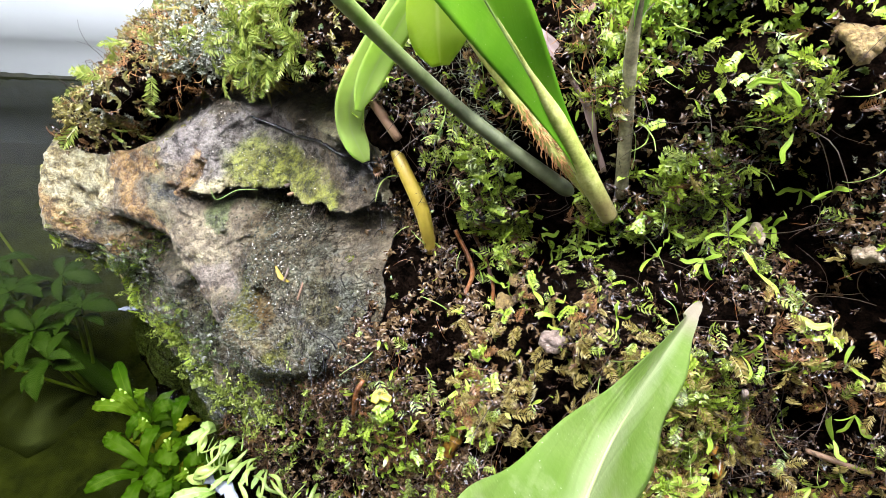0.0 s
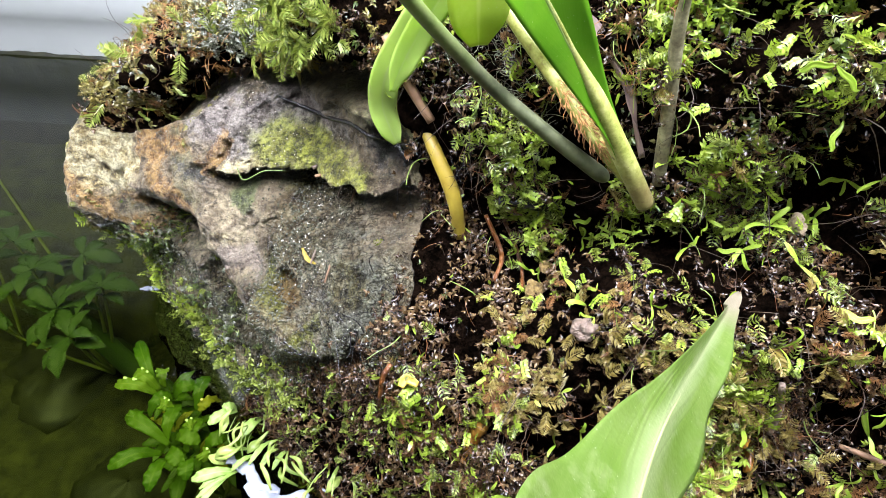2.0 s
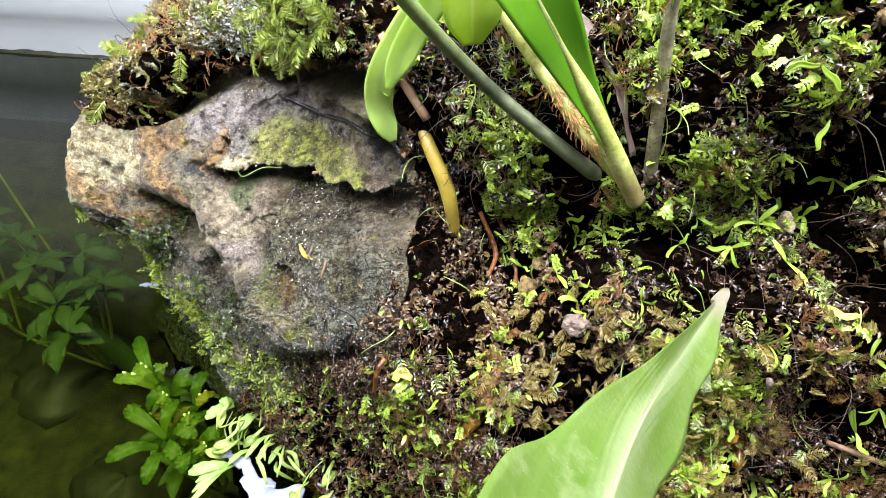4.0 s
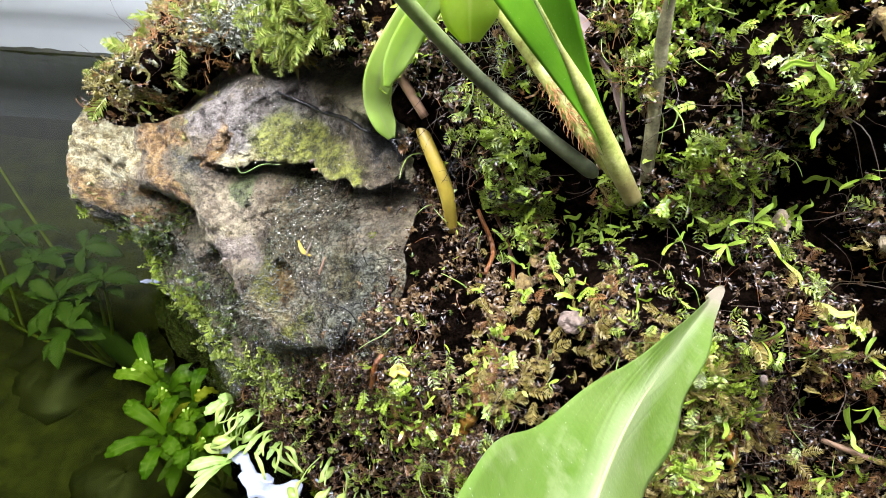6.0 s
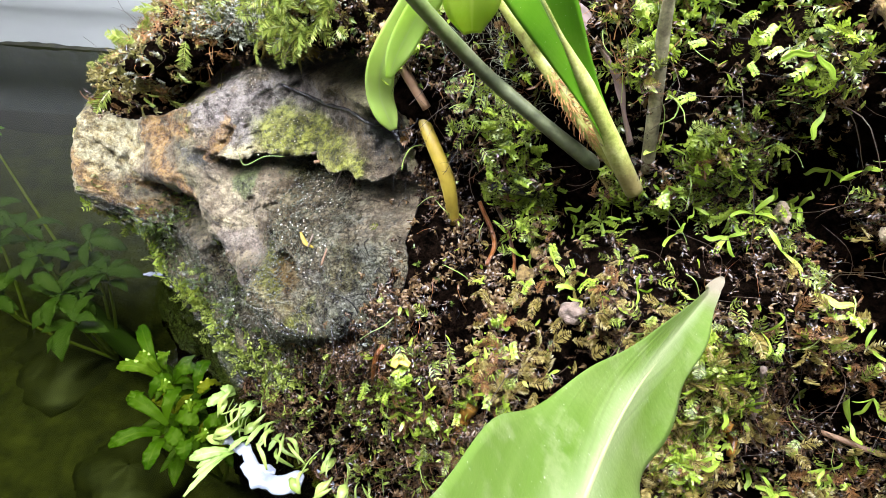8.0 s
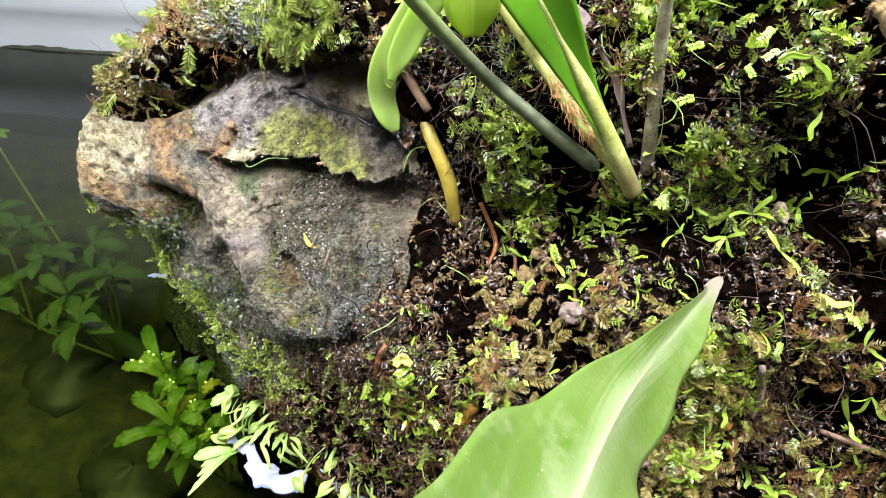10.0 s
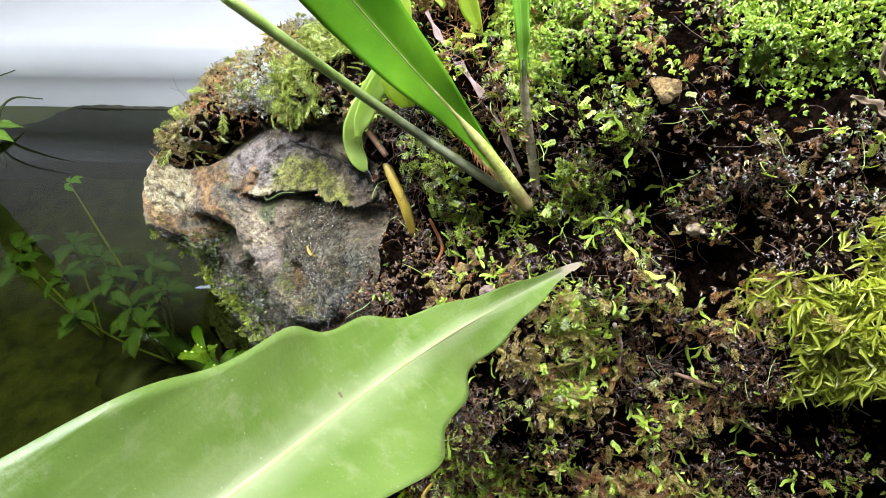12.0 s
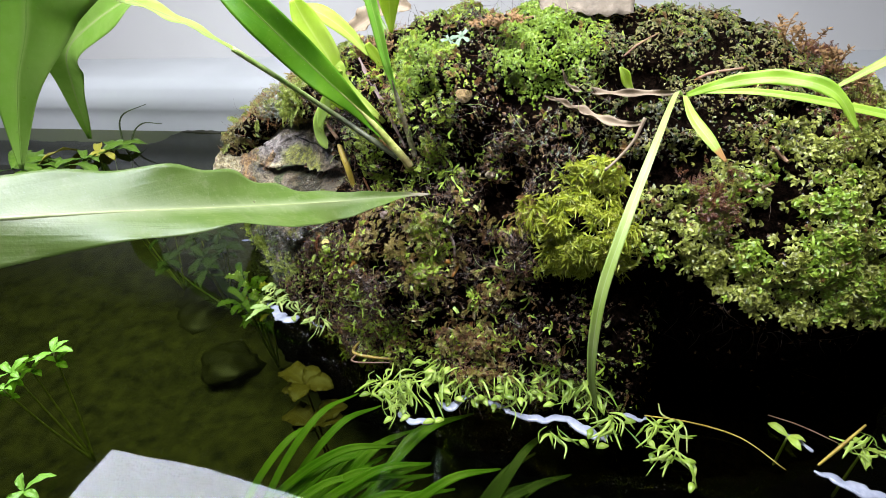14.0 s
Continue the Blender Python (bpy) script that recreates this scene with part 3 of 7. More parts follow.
def spaced(stops, n):
    """n values from the first stop to the last; each stop (value, density) sets how close they lie."""
    v = np.array([s[0] for s in stops])
    c = np.cumsum([0] + [(b[0] - a[0]) * (a[1] + b[1]) / 2 for a, b in zip(stops, stops[1:])])
    return np.interp(np.linspace(0, c[-1], n), c, v)


def rock_grid(nx, nf):
    x = spaced([(-0.226, 1.0), (-0.03, 1.0), (0.03, 0.42), (0.3, 0.3), (0.66, 0.15)], nx)
    f = np.pi * spaced([(0.05, 0.2), (0.18, 0.6), (0.24, 1.0), (0.44, 1.0), (0.52, 0.4), (0.72, 0.15)], nf)
    f = f[None, :] + 0 * x[:, None]
    p = rock_base(x[:, None] + 0 * f, f)
    n = np.cross(np.gradient(p, axis=0), np.gradient(p, axis=1))
    n /= np.linalg.norm(n, axis=-1, keepdims=True) + 1e-9
    d = np.maximum(rock_relief(p), -0.075)[..., None]
    # hollows of the bare stone run level into it, those of the mossy part along the normal
    level = smooth01(0.02, -0.03, p[..., 0])[..., None]
    inward = unit(-n * (1 - level) + np.array((0.22, 0.95, 0.12)) * level)
    q = p + n * np.maximum(d, 0) - inward * np.minimum(d, 0)
    m = np.cross(np.gradient(q, axis=0), np.gradient(q, axis=1))
    m /= np.linalg.norm(m, axis=-1, keepdims=True) + 1e-9
    return p, q, m


# ---- mesh helpers ----
def mesh_of(name, verts, faces, mats, uv=None, smooth=True, masks=None):
    """A mesh from arrays; faces is one array of triangles or of quads."""
    verts, faces = np.asarray(verts, np.float32), np.asarray(faces, np.int32)
    k = faces.shape[1]
    me = bpy.data.meshes.new(name)
    me.vertices.add(len(verts))
    me.vertices.foreach_set("co", verts.ravel())
    me.loops.add(faces.size)
    me.loops.foreach_set("vertex_index", faces.ravel())
    me.polygons.add(len(faces))
    me.polygons.foreach_set("loop_start", np.arange(len(faces), dtype=np.int32) * k)
    me.polygons.foreach_set("use_smooth", np.full(len(faces), smooth))
    if uv is not None:
        me.uv_layers.new(name="UVMap").data.foreach_set("uv", np.asarray(uv, np.float32)[faces.ravel()].ravel())
    for key, value in (masks or {}).items():
        me.attributes.new(key, "FLOAT", "POINT").data.foreach_set("value", np.asarray(value, np.float32).ravel())
    me.materials.append(mats)
    me.validate()
    me.update()
    return me


def part(name, geo, material, parent=None, label="", smooth=True):
    """Links one mesh; geo is (verts, faces) or (verts, faces, uv)."""
    ob = new(name, mesh_of(name, geo[0], geo[1], material, geo[2] if len(geo) > 2 else None, smooth))
    if parent is not None:
        ob.parent = parent
        ob.matrix_parent_inverse = parent.matrix_basis.inverted()
    if label:
        tagged(ob, label)
    return ob


def base(name, at, label, category, group=""):
    ob = new(name)
    ob.empty_display_size = 0.01
    ob.matrix_basis = Matrix.Translation(at)
    return tagged(ob, label, category, group)


def spline(points, n):
    """n points along a smooth curve through the given ones."""
    p = np.array(points, float)
    p = np.vstack([2 * p[0] - p[1], p, 2 * p[-1] - p[-2]])
    out = []
    for t in np.linspace(0, len(points) - 1 - 1e-6, n):
        i = int(t)
        f = t - i
        a, b, c, d = p[i : i + 4]
        out.append(0.5 * (2 * b + (c - a) * f + (2 * a - 5 * b + 4 * c - d) * f**2 + (3 * b - a - 3 * c + d) * f**3))
    return np.array(out)


def unit(v):
    return v / (np.linalg.norm(v, axis=-1, keepdims=True) + 1e-12)


def quads_of(rows, cols, closed=False):
    i, j = np.meshgrid(np.arange(rows - 1), np.arange(cols if closed else cols - 1), indexing="ij")
    a, b = i * cols + j, i * cols + (j + 1) % cols
    return np.stack([a, b, b + cols, a + cols], -1).reshape(-1, 4)


def tube(points, radii, n=24, k=8):
    c = spline(points, n)
    r = np.interp(np.linspace(0, 1, n), np.linspace(0, 1, len(radii)), radii)
    t = unit(np.gradient(c, axis=0))
    side = unit(np.cross(t, (0.31, 0.2, 0.93)))
    up = np.cross(side, t)
    a = np.linspace(0, 2 * np.pi, k, endpoint=False)
    v = c[:, None] + r[:, None, None] * (np.cos(a)[None, :, None] * side[:, None] + np.sin(a)[None, :, None] * up[:, None])
    v = np.vstack([v.reshape(-1, 3), c[:1], c[-1:]])
    f = quads_of(n, k, True)
    j = np.arange(k)
    caps = np.vstack([np.stack([(j + 1) % k, j, j * 0 + n * k, j * 0 + n * k], -1), np.stack([(n - 1) * k + j, (n - 1) * k + (j + 1) % k, j * 0 + n * k + 1, j * 0 + n * k + 1], -1)])
    tri = np.vstack([f[:, :3], f[:, [0, 2, 3]], caps[:, :3]])
    uv = np.zeros((len(v), 2))
    return v, tri, uv


def blade(points, widths, up, n=40, m=9, fold=0.15, wave=0.0, waves=5.0, phase=0.0, thick=0.0007, curl=0.0, slim=0.0):
    """A leaf along a curve: widths are half-widths from start to end, up the side that faces up (one vector, or one for each point)."""
    c = spline(points, n)
    s = np.linspace(0, 1, n)
    w = np.clip(spline([(a, 0, 0) for a in widths], n)[:, 0], 0.0002, None)
    t = unit(np.gradient(c, axis=0))
    ups = np.array(up, float)
    if ups.ndim == 1:
        ups = np.tile(ups, (n, 1))
    else:
        ups = np.stack([np.interp(s, np.linspace(0, 1, len(ups)), ups[:, k]) for k in range(3)], -1)
    side = unit(np.cross(t, ups))
    nor = np.cross(side, t)
    u = np.linspace(-1, 1, m)
    edge = 1 + slim * np.sin(2 * np.pi * waves * 0.7 * s + phase)[:, None] * np.abs(u)[None] * np.sign(u)[None]
    x = u[None] * w[:, None] * edge
    lift = fold * np.abs(u)[None] * w[:, None] + curl * (u**2)[None] * w[:, None]
    lift = lift + wave * np.sin(2 * np.pi * waves * s[:, None] + phase + 1.3 * np.sign(u)[None]) * (u**2)[None] * np.minimum(w[:, None] / (w.max() + 1e-9), 1)
    return sheet(c[:, None] + side[:, None] * x[..., None] + nor[:, None] * lift[..., None], nor, thick)


def sheet(top, nor, thick):
    """A thin closed leaf under a grid of points, thickest along its middle."""
    n, m = top.shape[:2]
    u, s = np.linspace(-1, 1, m), np.linspace(0, 1, n)
    low = top - nor[:, None] * thick * (1.15 - np.abs(u)[None, :, None])
    v = np.vstack([top.reshape(-1, 3), low.reshape(-1, 3)])
    f = quads_of(n, m)
    rim = []
    ring = [i * m for i in range(n)] + [(n - 1) * m + j for j in range(1, m)] + [i * m + m - 1 for i in range(n - 2, -1, -1)] + list(range(m - 2, 0, -1))
    for a, b in zip(ring, ring[1:] + ring[:1]):
        rim.append((a, b, b + n * m, a + n * m))
    faces = np.vstack([f, f[:, ::-1] + n * m, np.array(rim)])
    uv = np.stack(np.broadcast_arrays(0.5 + 0.5 * u[None], s[:, None]), -1).reshape(-1, 2)
    return v, faces, np.vstack([uv, uv])


def broad_leaf(mid, left, right, n=150, m=25, thick=0.0011, blunt=0.0022, wave=0.0013, curl=0.05):
    """A leaf spanned between its midrib and its two edges, with finely waved margins and a blunt tip."""
    c, a, b = spline(mid, n), spline(left, n), spline(right, n)
    s = np.linspace(0, 1, n)
    t = unit(np.gradient(c, axis=0))
    nor = unit(np.cross(unit(b - a + 1e-6), t))
    side = np.cross(t, nor)
    cap = (blunt * np.sqrt(np.clip(1 - ((np.clip(s, 0.965, 1) - 0.965) / 0.036) ** 2, 0, 1)) * smooth01(0.85, 0.95, s))[:, None]
    rows = []
    for u in np.linspace(-1, 1, m):
        e = a if u < 0 else b
        out = e - c
        w = np.linalg.norm(out, axis=1, keepdims=True)
        out = np.where(w < cap, side * np.sign(u) * cap, out)
        ripple = wave * np.sin(2 * np.pi * 10.0 * s + 2.0 * np.sign(u) + 1.5 * np.sin(7 * s))[:, None] * u**4 * np.minimum(w / 0.02, 1)
        rows.append(c + out * abs(u) + nor * (curl * w * abs(u) * (1 - abs(u)) * -2 + ripple) + out / (w + 1e-9) * ripple * 0.9)
    return sheet(np.stack(rows, 1), nor, thick)


def leaf_part(name, points, widths, up, material, parent, label="", rib=0.0008, rib_material=None, **how):
    """A leaf blade with its midrib, a narrow raised strip, as a part of its own."""
    ob = part(name, blade(points, widths, up, **how), material, parent, label)
    n = how.get("n", 40)
    c = spline(points, n)
    ups = np.tile(up, (n, 1)) if np.ndim(up) == 1 else np.stack([np.interp(np.linspace(0, 1, n), np.linspace(0, 1, len(up)), np.array(up)[:, k]) for k in range(3)], -1)
    t = unit(np.gradient(c, axis=0))
    nor = np.cross(unit(np.cross(t, ups)), t)
    part("midrib", blade(c[1:-1] + nor[1:-1] * 0.0002, [rib, rib, rib * 0.8, rib * 0.3], ups[1:-1], n, 7, 0.0, curl=-0.6, thick=0.0006), rib_material or M_RIB, ob)
    return ob


def join(*geos):
    vs, fs, us, k = [], [], [], 0
    for g in geos:
        f = np.asarray(g[1])
        if f.shape[1] == 4:
            f = np.vstack([f[:, :3], f[:, [0, 2, 3]]])
        vs.append(g[0]), fs.append(f + k), us.append(g[2] if len(g) > 2 else np.zeros((len(g[0]), 2)))
        k += len(g[0])
    return np.vstack(vs), np.vstack(fs), np.vstack(us)


def slab(x0, x1, y0, y1, z0, z1):
    v = np.array([(x, y, z) for x in (x0, x1) for y in (y0, y1) for z in (z0, z1)])
    return v, np.array([(0, 1, 3, 2), (4, 6, 7, 5), (0, 4, 5, 1), (2, 3, 7, 6), (0, 2, 6, 4), (1, 5, 7, 3)])


# ---- the setting: room, tank, water ----
tagged(part("wall_north", slab(-1.6, 1.6, 0.80, 0.9, -0.9, 1.6), M_WALL, smooth=False), "plain white painted wall behind the tank", "wall", kind="structure")
tagged(part("wall_south", slab(-1.6, 1.6, -1.7, -1.6, -0.9, 1.6), M_WALL, smooth=False), "plain white painted wall of the room", "wall", kind="structure")
tagged(part("wall_west", slab(-1.7, -1.6, -1.7, 0.9, -0.9, 1.6), M_WALL, smooth=False), "plain white painted wall of the room", "wall", kind="structure")
tagged(part("wall_east", slab(1.6, 1.7, -1.7, 0.9, -0.9, 1.6), M_WALL, smooth=False), "plain white painted wall of the room", "wall", kind="structure")
tagged(part("ceiling", slab(-1.7, 1.7, -1.7, 0.9, 1.6, 1.7), M_WALL, smooth=False), "plain white ceiling over the tank", "ceiling", kind="structure")
tagged(part("floor", slab(-1.7, 1.7, -1.7, 0.9, -1.0, -0.9), M_BED, smooth=False), "dark floor below the tank", "floor", kind="structure")


def tank_back():
    """The moulded back of the tank: a wall, a rounded ledge and a flat top, along x."""
    prof = [(0.668, -0.26), (0.668, 0.0), (0.668, 0.02), (0.667, 0.036), (0.664, 0.042), (0.662, 0.050), (0.662, 0.062), (0.664, 0.070), (0.668, 0.080), (0.674, 0.092), (0.70, 0.097), (0.80, 0.098)]
    pr = np.array(prof)
    xs = np.linspace(-1.3, 1.0, 60)
    v = np.stack([np.repeat(xs, len(pr)), np.tile(pr[:, 0], 60), np.tile(pr[:, 1], 60)], -1)
    back = v + (0, 0.02, -0.02)
    f = quads_of(60, len(pr))
    return np.vstack([v, back]), np.vstack([f[:, ::-1], f + len(v)])


tank = base("water_tank", (0, 0.66, -0.25), "white plastic water tank with a rounded rim", "tank")
tagged(tank, kind="structure")
part("back_wall", tank_back(), M_TANK, tank)
part("side_wall", slab(-1.32, -1.28, -0.52, 0.66, -0.26, 0.09), M_TANK, tank, smooth=False)
part("side_wall", slab(0.98, 1.02, -0.52, 0.66, -0.26, 0.09), M_TANK, tank, smooth=False)
part("front_wall", slab(-1.28, 0.98, -0.56, -0.52, -0.26, 0.09), M_TANK, tank, smooth=False)


def bed_mesh():
    x, y = np.meshgrid(np.linspace(-1.28, 0.98, 160), np.linspace(-0.52, 0.67, 90), indexing="ij")
    p = np.stack([x, y, 0 * x], -1)
    p[..., 2] = -0.17 + 0.018 * fbm(p, 0.25, 4) + 0.05 * smooth01(0.4, 0.66, y)
    return p.reshape(-1, 3), quads_of(160, 90)[:, ::-1]


tagged(part("ground", bed_mesh(), M_BED), "olive-brown silty bed of the tank", "tank bed", kind="structure")


def water_mesh():
    x, y = np.meshgrid(np.linspace(-1.28, 0.98, 120), np.linspace(-0.52, 0.668, 70), indexing="ij")
    p = np.stack([x, y, 0 * x], -1)
    p[..., 2] = 0.00035 * fbm(p, 0.12, 2)
    return p.reshape(-1, 3), quads_of(120, 70)[:, ::-1]


tagged(part("water", water_mesh(), M_WATER), "still dark olive water in the tank", "water", kind="structure")


def slime_mesh():
    """A dark growth over the drowned part of the back wall, with a ragged upper edge."""
    xs = np.linspace(-1.28, 0.97, 620)
    p = np.stack([xs, 0 * xs, 0 * xs], -1)
    h = 0.002 + 0.0022 * fbm(p, 0.05, 4) + 0.0012 * fbm(p, 0.012, 2)
    h = np.clip(h, 0.001, None) - 0.03 * smooth01(-0.49, -0.62, xs)
    rows = [np.stack([xs, 0 * xs + y, z + 0 * xs], -1) for y, z in ((0.662, -0.25), (0.6645, -0.1), (0.665, -0.05))]
    rows.append(np.stack([xs, 0 * xs + 0.6652, h], -1))
    rows.append(np.stack([xs, 0 * xs + 0.6681, h + 0.0003], -1))
    return np.stack(rows, 0).reshape(-1, 3), quads_of(5, 620)


tagged(part("slime_band", slime_mesh(), M_SLIME), "dark slimy band on the tank wall at the waterline", "slime", kind="structure")

lamp = base("plant_lamp", (-0.12, 0.20, 0.62), "long flat white plant lamp hanging over the tank", "lamp")
part("housing", slab(-0.78, 0.56, 0.05, 0.36, 0.625, 0.65), M_LAMP, lamp, smooth=False)
part("cord", tube([(0.46, 0.19, 0.65), (0.46, 0.195, 1.2), (0.46, 0.19, 1.6)], [0.003], 12, 6), M_LAMP, lamp)

# ---- the rock ----
NX, NF = 620, 370
GB, GP, GN = rock_grid(NX, NF)
gx, gz = GB[..., 0], GB[..., 2]
face_front = smooth01(0.43, 0.38, GB[..., 1])

BARE = [
    (-0.228, 0.115), (-0.19, 0.117), (-0.182, 0.113), (-0.166, 0.12), (-0.153, 0.128), (-0.142, 0.138), (-0.123, 0.154), (-0.105, 0.164), (-0.088, 0.167), (-0.055, 0.180), (-0.028, 0.183), (-0.022, 0.173),
    (-0.024, 0.16), (-0.026, 0.148), (-0.028, 0.14), (-0.024, 0.135), (-0.024, 0.121), (-0.022, 0.114), (-0.027, 0.1), (-0.049, 0.063), (-0.076, 0.036), (-0.109, 0.011), (-0.115, -0.05), (-0.228, -0.06),
]


def inside(x, z, poly):
    """1 inside a polygon of the x-z plane, 0 outside."""
    odd = np.zeros(np.shape(x), bool)
    for (ax, az), (bx, bz) in zip(poly, poly[1:] + poly[:1]):
        hit = (az > z) != (bz > z)
        odd ^= hit & (x < (bx - ax) * (z - az) / (bz - az + 1e-12) + ax)
    return odd.astype(float)


wobble = 0.006 * fbm(GB, 0.02, 3) + 0.009 * smooth01(-0.06, -0.045, gx) * smooth01(0.155, 0.145, gz) * fbm(GB + 4.0, 0.012, 3)
bare = inside(gx + wobble, gz + wobble, BARE) * face_front


def streak(line, wide):
    """1 along a line on the rock's front, falling softly to 0 beside it."""
    return np.exp(-((along(gx, gz, line) / wide) ** 2))


MASKS = {
    # soil under the moss; the streak also paints shade into the gap below
    "soil_and_shade": 1.6 * (1 - bare) - 0.3 + 1.2 * streak([(-0.15, 0.137), (-0.124, 0.156), (-0.103, 0.169), (-0.06, 0.182), (-0.03, 0.188)], 0.005),
    "lichen": 0.95 * streak([(-0.086, 0.143), (-0.073, 0.142), (-0.058, 0.141), (-0.049, 0.140)], 0.0075) + 0.5 * streak([(-0.093, 0.145), (-0.087, 0.137), (-0.072, 0.134)], 0.006)
    + 0.8 * streak([(-0.082, 0.107), (-0.078, 0.1), (-0.071, 0.097)], 0.0032) + 0.8 * streak([(-0.055, 0.101), (-0.058, 0.094), (-0.062, 0.088)], 0.0034) + 0.9 * streak([(-0.207, 0.085), (-0.204, 0.1), (-0.198, 0.115)], 0.005),
    "ochre": 0.8 * streak([(-0.198, 0.088), (-0.187, 0.08), (-0.179, 0.07), (-0.164, 0.074)], 0.0055) + 0.85 * streak([(-0.116, 0.129), (-0.113, 0.134), (-0.108, 0.144)], 0.0038) + 0.75 * streak([(-0.152, 0.126), (-0.156, 0.115)], 0.0035)
    + 0.8 * streak([(-0.142, 0.114), (-0.133, 0.112), (-0.125, 0.107)], 0.006) + 0.9 * streak([(-0.075, 0.1035), (-0.069, 0.1015)], 0.0042) + 0.8 * streak([(-0.155, 0.081), (-0.14, 0.0835)], 0.0045) + 0.55 * streak([(-0.106, 0.088), (-0.098, 0.082), (-0.09, 0.08)], 0.005) + 0.6 * blob(gx, gz, -0.14, 0.147, 0.007, 0.004) + 0.6 * streak([(-0.155, 0.12), (-0.14, 0.128), (-0.128, 0.136)], 0.008) + 0.55 * streak([(-0.175, 0.085), (-0.16, 0.083)], 0.006),
    "crust": 0.95 * blob(gx, gz, -0.182, 0.1, 0.018, 0.015) + 0.6 * streak([(-0.104, 0.134), (-0.092, 0.138), (-0.078, 0.137), (-0.062, 0.137)], 0.0045) + 0.7 * blob(gx, gz, -0.195, 0.085, 0.010, 0.018) + 0.75 * streak([(-0.076, 0.097), (-0.066, 0.0935)], 0.0045) + 0.45 * blob(gx, gz, -0.104, 0.105, 0.009, 0.008) + 0.7 * blob(gx, gz, -0.168, 0.108, 0.014, 0.012),
    "pink": 0.8 * streak([(-0.106, 0.097), (-0.096, 0.103), (-0.088, 0.102)], 0.0055) + 0.6 * blob(gx, gz, -0.07, 0.088, 0.008, 0.005) + 0.4 * blob(gx, gz, -0.16, 0.122, 0.008, 0.006),
    "green": 0.9 * blob(gx, gz, -0.101, 0.1205, 0.008, 0.005) + 0.6 * smooth01(0.055, 0.02, gz) + 0.55 * streak([(-0.175, 0.053), (-0.14, 0.06), (-0.115, 0.055)], 0.016) + 0.35 * blob(gx, gz, -0.06, 0.115, 0.02, 0.008),
    "wet": np.clip(1.1 * smooth01(0.129, 0.120, gz) * smooth01(-0.097, -0.080, gx) + bare * smooth01(0.080, 0.068, gz) + 0.5 * bare * blob(gx, gz, -0.038, 0.158, 0.016, 0.014) - 1.0 * (1 - bare), 0.3, 1),
    "cracked": np.clip(1.3 * smooth01(0.131, 0.122, gz) * smooth01(-0.082, -0.064, gx) * smooth01(0.088, 0.098, gz + 0.35 * (gx + 0.05)) + 1.1 * streak([(-0.176, 0.058), (-0.15, 0.072), (-0.135, 0.07), (-0.12, 0.062), (-0.105, 0.052)], 0.011) + 0.7 * blob(gx, gz, -0.05, 0.066, 0.02, 0.008), 0, 1),
    "purple": 0.95 * blob(gx, gz, -0.112, 0.149, 0.03, 0.014) + 0.7 * blob(gx, gz, -0.07, 0.155, 0.02, 0.009) + 0.55 * blob(gx, gz, -0.055, 0.106, 0.012, 0.010),
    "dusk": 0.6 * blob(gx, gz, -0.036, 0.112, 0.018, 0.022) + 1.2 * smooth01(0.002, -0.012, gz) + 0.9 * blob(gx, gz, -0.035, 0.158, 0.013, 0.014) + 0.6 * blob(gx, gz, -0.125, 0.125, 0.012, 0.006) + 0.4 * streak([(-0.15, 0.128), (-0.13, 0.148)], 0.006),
}
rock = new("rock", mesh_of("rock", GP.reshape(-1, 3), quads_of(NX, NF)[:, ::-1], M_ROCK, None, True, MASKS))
tagged(rock, "large wet grey rock covered in moss, standing in the water", "rock")

# ---- scattering of moss ----
RNG = np.random.RandomState(11)
FINE = rock_fine(GB)
cell = np.linalg.norm(np.cross(np.gradient(GP, axis=0), np.gradient(GP, axis=1)), axis=-1)
rise = np.clip(0.5 + 120.0 * FINE, 0.08, 1.0)
seen_side = (GN[..., 1] < 0.6) & (GB[..., 2] > -0.01) & (GB[..., 0] < 0.52) & (GB[..., 1] < 0.43)
PATCHY = fbm(GB, 0.035, 3)
PATCHY2 = fbm(GB + 5.0, 0.02, 3)


def scatter(weight, count, crest=True):
    """count places on the rock, more where weight is high: places and normals."""
    w = (np.clip(weight, 0, None) * cell * seen_side * (rise if crest else 1.0)).ravel()
    i = RNG.choice(w.size, count, p=w / w.sum())
    p = GP.reshape(-1, 3)[i] + RNG.normal(0, 0.0007, (count, 3))
    return p, GN.reshape(-1, 3)[i]


def frames(direction, n, twist=True):
    """Turns (m x 3 x 3) whose columns are x along direction, z near the normal n."""
    x = unit(direction)
    y = unit(np.cross(n, x))
    return np.stack([x, y, np.cross(x, y)], -1)


def strew(template, places, turns, scales, lift=0.0):
    tv, tf = template
    s = np.asarray(scales)
    s = s[:, None, None] if s.ndim == 1 else s[:, None, :]
    v = np.einsum("mij,mkj->mki", turns, tv[None] * s) + places[:, None]
    f = tf[None] + (np.arange(len(places)) * len(tv))[:, None, None]
    return v.reshape(-1, 3), f.reshape(-1, 3)


